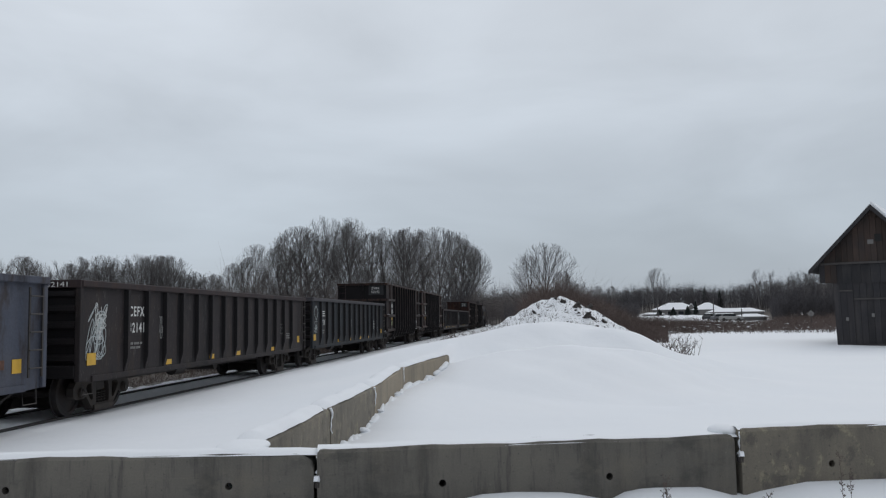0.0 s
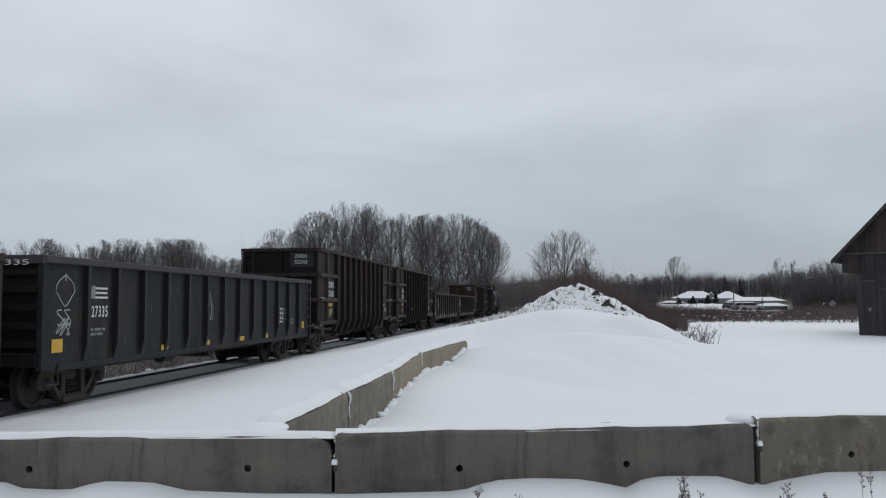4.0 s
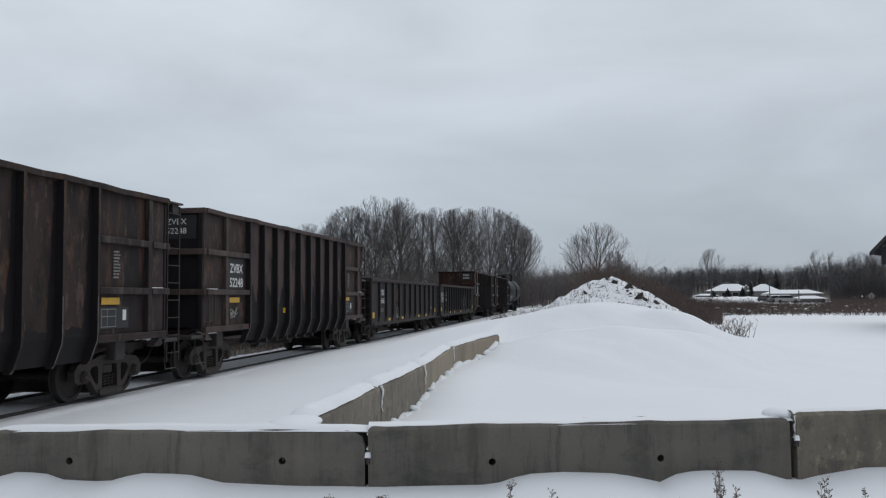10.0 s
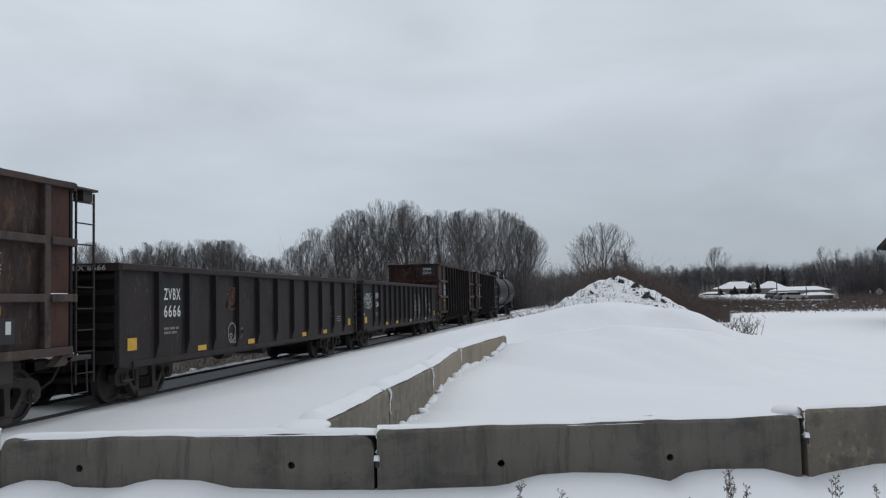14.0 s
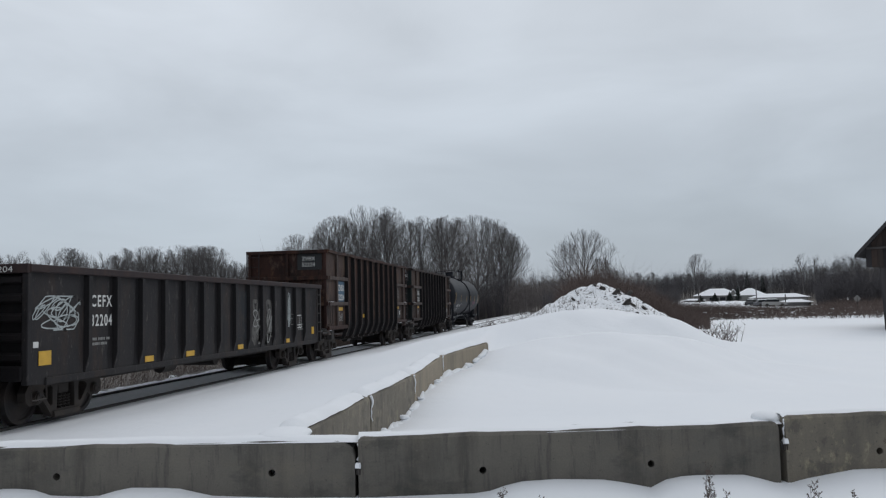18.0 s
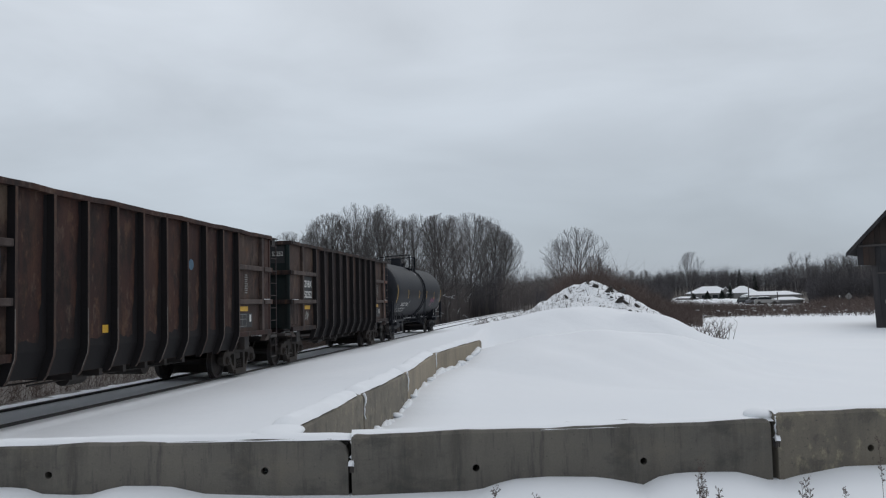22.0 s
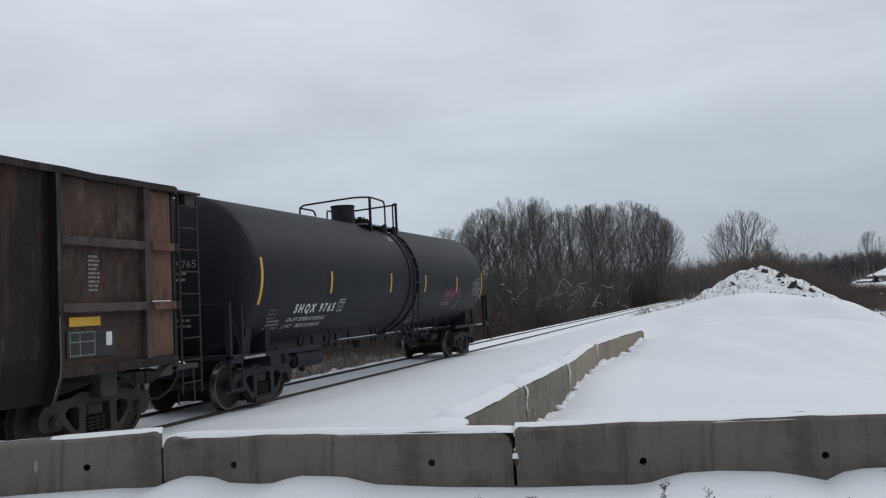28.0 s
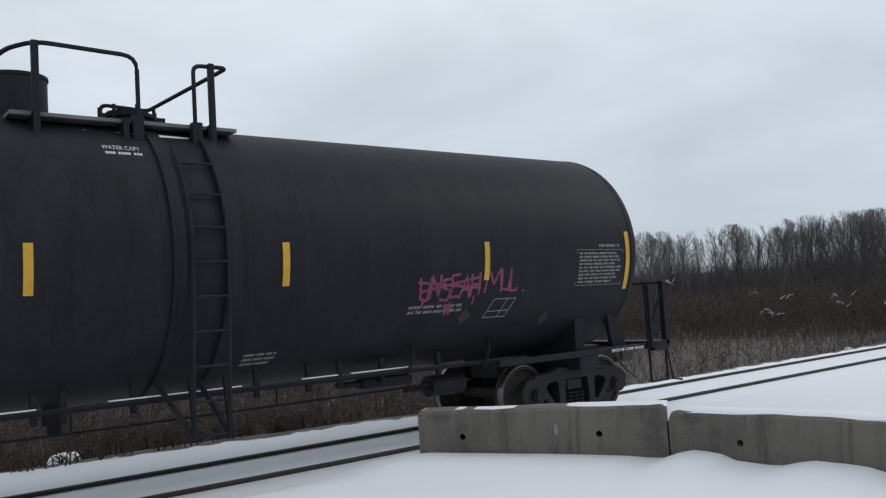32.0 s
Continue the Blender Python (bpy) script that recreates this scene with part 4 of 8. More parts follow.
def truck(car, y, style="brown"):
    k = kit(style)
    t = put(k, "truck", lambda: boxes((-1.03, 1.03, -0.17, 0.17, 0.46, 0.64), (-0.3, 0.3, -0.3, 0.3, 0.64, 0.74), (-0.93, 0.93, -0.30, 0.30, 0.10, 0.47), bevel=0.02), k["mat"], car, pose(0, y, 0))
    for s in (1, -1):
        put(k, "side_frame", side_frame_mesh, k["mat"], t, pose(s * 1.0, 0, 0), "cast steel side frame")
        put(k, "spring", spring_mesh, k["mat"], t, pose(s * 1.0, 0, 0), "nest of coil springs")
        for a in (-0.89, 0.89):
            put(k, "bearing", bearing_mesh, k["mat"], t, pose(s * 1.04, a, WHEEL_R, 0, 0, 0 if s > 0 else 180))
    for turn in (0, 180):
        put(k, "brake_beam", lambda: boxes((-0.75, 0.75, -0.55, -0.48, 0.36, 0.44), bevel=0.01), k["mat"], t, pose(0, 0, 0, 0, 0, turn))
    for a in (-0.89, 0.89):
        w = put(k, "wheelset", lambda: k["axle"].copy(), M_WHEEL, car, pose(0, y + a, WHEEL_R))
        for s in (1, -1):
            put(k, "wheel", wheel_mesh, M_WHEEL, w, pose(s * 0.745, 0, 0, 0, 0, 0 if s > 0 else 180))
            if style == "black":
                put(k, "tread", rim_mesh, M_TREAD, w, pose(s * 0.745, 0, 0, 0, 0, 0 if s > 0 else 180), "shiny worn tread")
        WHEELSETS.append((w, y + a))
    return t


def coupler(car, y, s, mat):
    bm = bmesh.new()
    box(bm, -0.09, 0.09, min(y, y + s * 0.55), max(y, y + s * 0.55), 0.74, 0.94, bevel=0.02)
    box(bm, -0.16, 0.14, min(y + s * 0.5, y + s * 0.85), max(y + s * 0.5, y + s * 0.85), 0.68, 1.0, bevel=0.04)
    part("coupler", bm, mat, car)
    part("air_hose", tubes([[(0.35, y + s * 0.1, 0.80), (0.36, y + s * 0.35, 0.55), (0.30, y + s * 0.65, 0.40), (0.2, y + s * 0.85, 0.42)]], 0.022), M_STEEL, car)


def ladder(car, y, z0, z1, x, n, width=0.42, axis="y", mat=None):
    """Two stiles with rungs between; along y on the side, along x on the end."""
    m = mat or M_STEEL
    bm = bmesh.new()
    for a in (0, width):
        if axis == "y":
            box(bm, x, x + 0.025, y + a - 0.02, y + a + 0.02, z0, z1)
        else:
            box(bm, x + a - 0.02, x + a + 0.02, y - 0.012, y + 0.012, z0, z1)
    lad = part("ladder", bm, m, car)
    rung = None
    for i in range(n):
        z = z0 + (z1 - z0) * (i + 0.5) / n
        if rung is None:
            path = [(x + 0.03, y, z), (x + 0.03, y + width, z)] if axis == "y" else [(x, y - 0.02, z), (x + width, y - 0.02, z)]
            rung = part("rung", tubes([path], 0.014, 6), m, lad)
        else:
            again(rung, lad, (0, 0, (z1 - z0) * i / n))
    return lad


def underframe(car, h, mat, z0, rods=True):
    """Centre sill, crossbearers and brake gear."""
    part("centre_sill", boxes((-0.33, 0.33, -h + 0.05, h - 0.05, 0.66, 1.0), bevel=0.02), mat, car)
    first = None
    for y in np.linspace(-h + 3.4, h - 3.4, 6):
        if first is None:
            first = part("crossbearer", boxes((-1.12, 1.12, -0.06, 0.06, z0 + 0.02, z0 + 0.22)), mat, car)
            first.location = (0, float(y), 0)
        else:
            again(first, car, (0, float(y), 0))
    cyl = bmesh.new()
    disc(cyl, "y", (0.62, 0.62), 0.16, -1.9, -1.3, 14)
    part("brake_cylinder", cyl, M_STEEL, car)
    cyl = bmesh.new()
    disc(cyl, "x", (1.6, 0.60), 0.20, -0.4, 0.5, 16)
    part("air_reservoir", cyl, M_STEEL, car)
    part("brake_rigging", tubes([[(0.7, -h + 2.6, 0.58), (0.72, -1.9, 0.60)], [(0.72, -1.3, 0.60), (0.7, h - 2.6, 0.58)], [(-0.4, -h + 2.0, 0.5), (-0.4, h - 2.0, 0.5)]], 0.02), M_STEEL, car)


# ---------------------------------------------------------------- low gondola cars
def low_gondola(name, label, length, paint, chord, end_paint, ribs, z_top=2.72, z_bot=0.72, edge=1.72, rib_paint=None, lead=0.0):
    car = thing(name, label, "gondola car", "train cars")
    h = length / 2
    px = 1.47
    # floor and the two side sheets
    part("floor", boxes((-1.44, 1.44, -h + 0.03, h - 0.03, 0.98, 1.06)), paint, car)
    for s in (1, -1):
        bm = bmesh.new()
        prism(bm, [(-h, z_bot + 0.03), (-h + 0.5, z_bot), (h - 0.5, z_bot), (h, z_bot + 0.03), (h, z_top - 0.1), (-h, z_top - 0.1)], "x",
              s * px - 0.015, s * px + 0.015)
        sheet = part("side_sheet", bm, paint, car)
        part("top_chord", boxes((s * px - 0.08, s * px + 0.12, -h - 0.04, h + 0.04, z_top - 0.13, z_top), bevel=0.015) if s > 0 else
             boxes((s * px - 0.12, s * px + 0.08, -h - 0.04, h + 0.04, z_top - 0.13, z_top), bevel=0.015), chord, car, "rust-brown top rail")
        part("side_sill", boxes((s * px - 0.02, s * px + 0.05, -h + 0.5, h - 0.5, z_bot - 0.01, z_bot + 0.11), bevel=0.01) if s > 0 else
             boxes((s * px - 0.05, s * px + 0.02, -h + 0.5, h - 0.5, z_bot - 0.01, z_bot + 0.11), bevel=0.01), paint, car)
        # pressed ribs: hat sections, tapered at the foot
        def rib_mesh():
            bm = bmesh.new()
            w0, w1, dpt = 0.085, 0.055, 0.095
            rows = [(0.10, 0.02), (0.42, dpt), (z_top - z_bot - 0.14, dpt)]
            rings = []
            for zz, dd in rows:
                rings.append([bm.verts.new((s * a, b, zz)) for a, b in ((0, -w0), (dd, -w1), (dd, w1), (0, w0))])
            for a, b in zip(rings, rings[1:]):
                for k in range(3):
                    bm.faces.new((a[k], a[k + 1], b[k + 1], b[k]))
            bm.faces.new(rings[0][::-1])
            bm.faces.new(rings[-1])
            bmesh.ops.recalc_face_normals(bm, faces=bm.faces[:])
            return bm
        rib = None
        for i in range(ribs):
            y = -h + edge + lead + (length - 2 * edge - lead) * i / (ribs - 1)
            z = z_bot
            if rib is None:
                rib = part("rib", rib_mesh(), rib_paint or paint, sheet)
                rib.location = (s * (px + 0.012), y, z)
                # the rib's -y flank is coloured black: shade put into the paint
                rib.data.materials.append(P_DARKEND_SHADE)
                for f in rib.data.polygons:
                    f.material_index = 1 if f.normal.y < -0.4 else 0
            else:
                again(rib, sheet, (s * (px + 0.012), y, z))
            if s > 0 and i:
                # black ragged strip on the sheet, on the rib's -y side
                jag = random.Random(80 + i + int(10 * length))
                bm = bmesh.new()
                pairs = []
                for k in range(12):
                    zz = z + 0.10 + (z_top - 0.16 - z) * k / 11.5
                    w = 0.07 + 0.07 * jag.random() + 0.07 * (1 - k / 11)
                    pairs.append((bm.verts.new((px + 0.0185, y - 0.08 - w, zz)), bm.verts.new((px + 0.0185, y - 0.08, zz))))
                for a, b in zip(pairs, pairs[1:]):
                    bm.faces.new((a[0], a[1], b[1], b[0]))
                part("soot_streak", bm, P_DARKEND_SHADE, sheet, "black strip down the sheet beside the rib")
    # ends: ribbed sheets with an end sill
    for s in (1, -1):
        bm = boxes((-px, px, min(s * h, s * h - s * 0.03), max(s * h, s * h - s * 0.03), 1.0, z_top - 0.05))
        end = part("end_wall", bm, end_paint, car, "dark ribbed end")
        rib = None
        for z in (1.2, 1.52, 1.84, 2.16, 2.46):
            if rib is None:
                bm = bmesh.new()
                prism(bm, [(0, -0.08), (s * 0.09, -0.04), (s * 0.09, 0.04), (0, 0.08)], "x", -px + 0.03, px - 0.03)
                rib = part("end_rib", bm, end_paint, end)
                rib.location = (0, s * h, z)
            else:
                again(rib, end, (0, s * h, z))
        part("end_chord", boxes((-px - 0.1, px + 0.1, min(s * h, s * h + s * 0.1), max(s * h, s * h + s * 0.1), z_top - 0.15, z_top + 0.005), bevel=0.012), chord, car)
        part("end_sill", boxes((-px, px, min(s * h, s * h + s * 0.12), max(s * h, s * h + s * 0.12), 0.82, 1.06), bevel=0.012), end_paint, car)
        coupler(car, s * h, s, M_STEEL)
        part("corner_post", boxes((px - 0.03, px + 0.08, s * h - 0.06, s * h + 0.06, z_bot + 0.03, z_top - 0.13), bevel=0.01), paint, car)
        part("corner_post", boxes((-px - 0.08, -px + 0.03, s * h - 0.06, s * h + 0.06, z_bot + 0.03, z_top - 0.13), bevel=0.01), paint, car)
        part("step", tubes([[(px, s * h - s * 0.15, 0.95), (px + 0.02, s * h - s * 0.15, 0.48), (px + 0.02, s * h - s * 0.55, 0.48), (px, s * h - s * 0.55, 0.95)]], 0.016), M_STEEL, car)
    ladder(car, h - 0.55, 0.95, z_top - 0.2, px + 0.10, 5, 0.40)
    ladder(car, -h - 0.14, 1.0, z_top - 0.2, -px + 0.05, 5, 0.40, axis="x")
    underframe(car, h, end_paint, z_bot + 0.06)
    for s in (1, -1):
        truck(car, s * (h - 1.75))
    car["half"] = h
    return car


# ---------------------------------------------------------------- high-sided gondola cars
def high_gondola(name, label, length, paint, bay_paint, end_paint, corner_paint, beam_paint, rib_paint=None, soot_shade=(0.04, 0.05, 0.06)):
    car = thing(name, label, "gondola car", "train cars")
    h = length / 2
    px, zt, zbay = 1.46, 4.03, 1.18
    bay = 2.62           # length of the raised end bays
    lo, kink, inset = 0.78, 1.24, 0.15
    part("floor", boxes((-1.1, 1.1, -h + bay, h - bay, lo, lo + 0.06)), paint, car)
    for s in (1, -1):
        # the deep middle bends inwards towards its foot
        bm = bmesh.new()
        prof = [(s * px, zt - 0.06), (s * px, kink), (s * (px - inset), lo), (s * (px - inset - 0.03), lo), (s * (px - 0.03), kink), (s * (px - 0.03), zt - 0.06)]
        prism(bm, prof, "y", -h + bay, h - bay)
        sheet = part("side_sheet", bm, paint, car)
        for e in (1, -1):
            y0, y1 = sorted((e * h, e * (h - bay)))
            bm = bmesh.new()
            box(bm, min(s * px, s * (px - 0.03)), max(s * px, s * (px - 0.03)), y0, y1, zbay, zt - 0.06)
            bayp = part("end_bay", bm, bay_paint, car, "plain end bay between heavy beams")
            for z, dz in ((3.01, 0.13), (2.06, 0.13)):
                xa, xb = sorted((s * px, s * (px + 0.13)))
                beam = part("beam", boxes((xa, xb, y0 + 0.06, y1 - (0.80 if e > 0 else 0.05), z - dz / 2, z + dz / 2), bevel=0.012), beam_paint, bayp)
                if e > 0:
                    beam = part("corner_beam", boxes((xa, xb, y1 - 0.62, y1 - 0.05, z - dz / 2, z + dz / 2), bevel=0.012), corner_paint if corner_paint is P_ORANGE else beam_paint, bayp)
                if s > 0 and z < 2.5:
                    ye = e * (h - 0.40)
                    part("snow_dusting", boxes((px + 0.03, px + 0.11, ye - 0.24, ye + 0.22, z + dz / 2 - 0.004, z + dz / 2 + 0.014), bevel=0.006), M_SNOW, beam, "thin line of snow")
            xa, xb = sorted((s * (px - 0.02), s * (px + 0.10)))
            part("bay_sill", boxes((xa, xb, y0, y1, zbay - 0.08, zbay + 0.06), bevel=0.012), paint, bayp)
            ym = e * (h - (0.70 if e > 0 else 1.20))
            part("post", boxes((xa, xb + 0 * s, ym - 0.08, ym + 0.08, zbay + 0.06, zt - 0.1), bevel=0.01), beam_paint, bayp)
            # corner panel, its own colour
            ca, cb = sorted((s * (px + 0.002), s * (px + 0.014)))
            ya, yb = sorted((e * (h - 0.02), e * (h - (0.62 if e > 0 else 1.12))))
            part("corner_panel", boxes((ca, cb, ya, yb, zbay + 0.07, zt - 0.12)), corner_paint if e > 0 else bay_paint, bayp)
        # black panels between the feet of the ribs: painted shade, and old soot
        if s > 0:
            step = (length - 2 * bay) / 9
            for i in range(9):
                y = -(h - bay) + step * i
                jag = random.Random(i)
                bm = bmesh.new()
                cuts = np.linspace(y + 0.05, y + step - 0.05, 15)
                low, bend, high = ([bm.verts.new((xx, float(v), zz + (soot_shade[0] + jag.uniform(0, soot_shade[1]) + soot_shade[2] * math.sin(2.3 * i + 0.3 * k) ** 2 if up else 0))) for k, v in enumerate(cuts)]
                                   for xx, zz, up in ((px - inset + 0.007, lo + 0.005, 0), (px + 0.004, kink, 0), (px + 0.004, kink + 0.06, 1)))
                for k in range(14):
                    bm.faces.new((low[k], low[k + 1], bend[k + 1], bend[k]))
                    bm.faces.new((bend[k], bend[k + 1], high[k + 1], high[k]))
                part("soot_panel", bm, P_DARKEND_SHADE, sheet, "black foot of the panel, sooty and with painted shade")
        # top rail
        xa, xb = sorted((s * (px - 0.05), s * (px + 0.12)))
        bm = bmesh.new()
        n = 24
        prev = None
        for i in range(n + 1):
            y = -h + length * i / n
            dz = 0.009 * math.sin(i * 1.3 + length) + 0.006 * math.sin(i * 2.9)
            ring = [bm.verts.new((x, y, z + dz)) for x, z in ((xa, zt - 0.10), (xb, zt - 0.10), (xb, zt), (xa, zt))]
            if prev:
                for k in range(4):
                    bm.faces.new((prev[k], prev[(k + 1) % 4], ring[(k + 1) % 4], ring[k]))
            else:
                bm.faces.new(ring)
            prev = ring
        bm.faces.new(prev[::-1])
        bmesh.ops.recalc_face_normals(bm, faces=bm.faces[:])
        part("top_rail", bm, paint, car, "bent top rail")
        # long ribs, kinked inwards at the foot
        rib = None
        n = 10
        for i in range(n):
            y = -(h - bay) + (length - 2 * bay) * i / (n - 1)
            if rib is None:
                bm = bmesh.new()
                rows = [(lo - 0.05, px - inset, 0.09), (lo + 0.03, px - inset + 0.01, 0.14), (kink - 0.10, px - 0.025, 0.15), (kink + 0.06, px, 0.14), (zt - 0.1, px, 0.13)]
                rings = []
                for z, xx, d in rows:
                    rings.append([bm.verts.new((s * q, w, z)) for q, w in ((xx - 0.01, -0.055), (xx + d, -0.035), (xx + d, 0.035), (xx - 0.01, 0.055))])
                for a, b in zip(rings, rings[1:]):
                    for k in range(4):
                        bm.faces.new((a[k], a[(k + 1) % 4], b[(k + 1) % 4], b[k]))
                bm.faces.new(rings[0][::-1])
                bm.faces.new(rings[-1])
                bmesh.ops.recalc_face_normals(bm, faces=bm.faces[:])
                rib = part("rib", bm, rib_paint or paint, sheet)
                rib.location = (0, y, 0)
                # painted shade: faces turned to -y take the black, the others the rib paint
                rib.data.materials.append(P_DARKEND_SHADE)
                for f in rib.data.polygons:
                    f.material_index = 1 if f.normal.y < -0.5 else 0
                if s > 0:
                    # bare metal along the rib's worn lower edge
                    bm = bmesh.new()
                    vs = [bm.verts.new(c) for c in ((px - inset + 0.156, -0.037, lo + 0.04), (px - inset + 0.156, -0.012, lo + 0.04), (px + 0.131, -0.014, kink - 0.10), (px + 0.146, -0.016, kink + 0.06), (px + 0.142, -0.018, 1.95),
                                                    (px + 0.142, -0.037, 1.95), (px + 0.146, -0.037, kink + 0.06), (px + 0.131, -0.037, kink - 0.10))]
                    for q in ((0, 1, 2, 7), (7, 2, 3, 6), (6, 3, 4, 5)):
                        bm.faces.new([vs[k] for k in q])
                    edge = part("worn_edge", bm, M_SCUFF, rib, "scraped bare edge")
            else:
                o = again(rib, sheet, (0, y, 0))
                if s > 0 and i % 3 != 1:
                    again(edge, o)
            if s > 0:
                # black strip down the sheet beside the rib, wider towards the foot
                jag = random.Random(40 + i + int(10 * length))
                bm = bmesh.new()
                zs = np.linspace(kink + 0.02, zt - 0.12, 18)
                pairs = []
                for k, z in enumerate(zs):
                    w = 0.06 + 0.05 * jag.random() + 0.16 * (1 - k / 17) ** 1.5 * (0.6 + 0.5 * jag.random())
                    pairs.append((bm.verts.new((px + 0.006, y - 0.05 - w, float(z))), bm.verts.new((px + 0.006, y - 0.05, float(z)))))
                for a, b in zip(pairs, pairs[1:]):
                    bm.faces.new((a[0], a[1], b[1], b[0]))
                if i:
                    part("soot_streak", bm, P_DARKEND_SHADE, sheet, "black strip down the sheet beside the rib")
                else:
                    bm.free()
    for e in (1, -1):
        ya, yb = sorted((e * h, e * (h - 0.03)))
        end = part("end_wall", boxes((-px, px, ya, yb, zbay, zt - 0.04)), end_paint, car, "flat dark end wall")
        for z in (3.01, 2.06):
            y0, y1 = sorted((e * h, e * (h + 0.12)))
            part("beam", boxes((-px - 0.1, px + 0.1, y0, y1, z - 0.07, z + 0.07), bevel=0.012), paint, end)
        y0, y1 = sorted((e * h, e * (h + 0.10)))
        part("end_rail", boxes((-px - 0.1, px + 0.1, y0, y1, zt - 0.12, zt + 0.01), bevel=0.012), paint, end)
        for x in (-px + 0.02, 0.0, px - 0.02):
            part("end_post", boxes((x - 0.05, x + 0.05, y0, y1 - 0.02, zbay, zt - 0.12), bevel=0.01), end_paint, end)
        # sloped floor over the truck, platform and end sill
        bm = bmesh.new()
        prism(bm, [(e * (h - bay), lo), (e * (h - bay + 0.04), lo), (e * h, zbay), (e * h, zbay + 0.04)], "x", -1.15, 1.15)
        part("slope_sheet", bm, paint, car)
        yq0, yq1 = sorted((e * (h - 0.1), e * (h + 0.62)))
        part("end_platform", boxes((-1.5, 1.5, yq0, yq1, 0.98, 1.06), bevel=0.01), M_STEEL, car)
        snow = part("snow_patch", snow_cap(0.9, 0.28, 0.06, 2 + e), M_SNOW, car, "small heap of snow")
        snow.matrix_basis = pose(1.3, e * (h - 0.3), 1.055, 0, 0, 90)
        bm = bmesh.new()
        prism(bm, [(e * (h - 0.2), 1.10), (e * (h + 0.15), 1.10), (e * (h - 0.15), 0.92), (e * (h - 0.45), 0.92)], "x", 1.34, 1.5)
        part("bracket", bm, beam_paint, car)
        coupler(car, e * (h + 0.15), e, M_STEEL)
        part("step", tubes([[(1.5, e * (h + 0.02), 1.0), (1.52, e * (h + 0.02), 0.42), (1.52, e * (h + 0.46), 0.42), (1.5, e * (h + 0.46), 1.0)]], 0.018), M_STEEL, car)
        part("bolster", boxes((-1.3, 1.3, e * (h - 1.35) - 0.18, e * (h - 1.35) + 0.18, 0.72, 1.14), bevel=0.02), M_STEEL, car)
    ladder(car, h + 0.28, 0.55, zt - 0.08, px - 0.06, 9, 0.54, mat=P_CHORD)
    ladder(car, -h - 0.30, 0.8, zt - 0.05, -px + 0.02, 9, 0.45, axis="x", mat=P_CHORD)
    part("grab_iron", tubes([[(px + 0.02, -h + 0.12, 1.3), (px + 0.10, -h + 0.12, 1.34), (px + 0.10, -h + 0.12, 2.0), (px + 0.02, -h + 0.12, 2.04)],
                             [(px + 0.02, -h + 0.45, 1.3), (px + 0.10, -h + 0.45, 1.34), (px + 0.10, -h + 0.45, 2.0), (px + 0.02, -h + 0.45, 2.04)]], 0.016), M_STEEL, car)
    part("end_bracket", boxes((px - 0.45, px + 0.02, h, h + 0.86, zt - 0.05, zt - 0.01), (px - 0.25, px - 0.05, h + 0.5, h + 0.78, zt - 0.24, zt - 0.05)), M_STEEL, car)
    underframe(car, h - bay + 1.0, M_STEEL, lo - 0.18)
    for s in (1, -1):
        truck(car, s * (h - 1.35))
    car["half"] = h
    return car


# ---------------------------------------------------------------- the tank car
TANK = (2.645, 1.62)


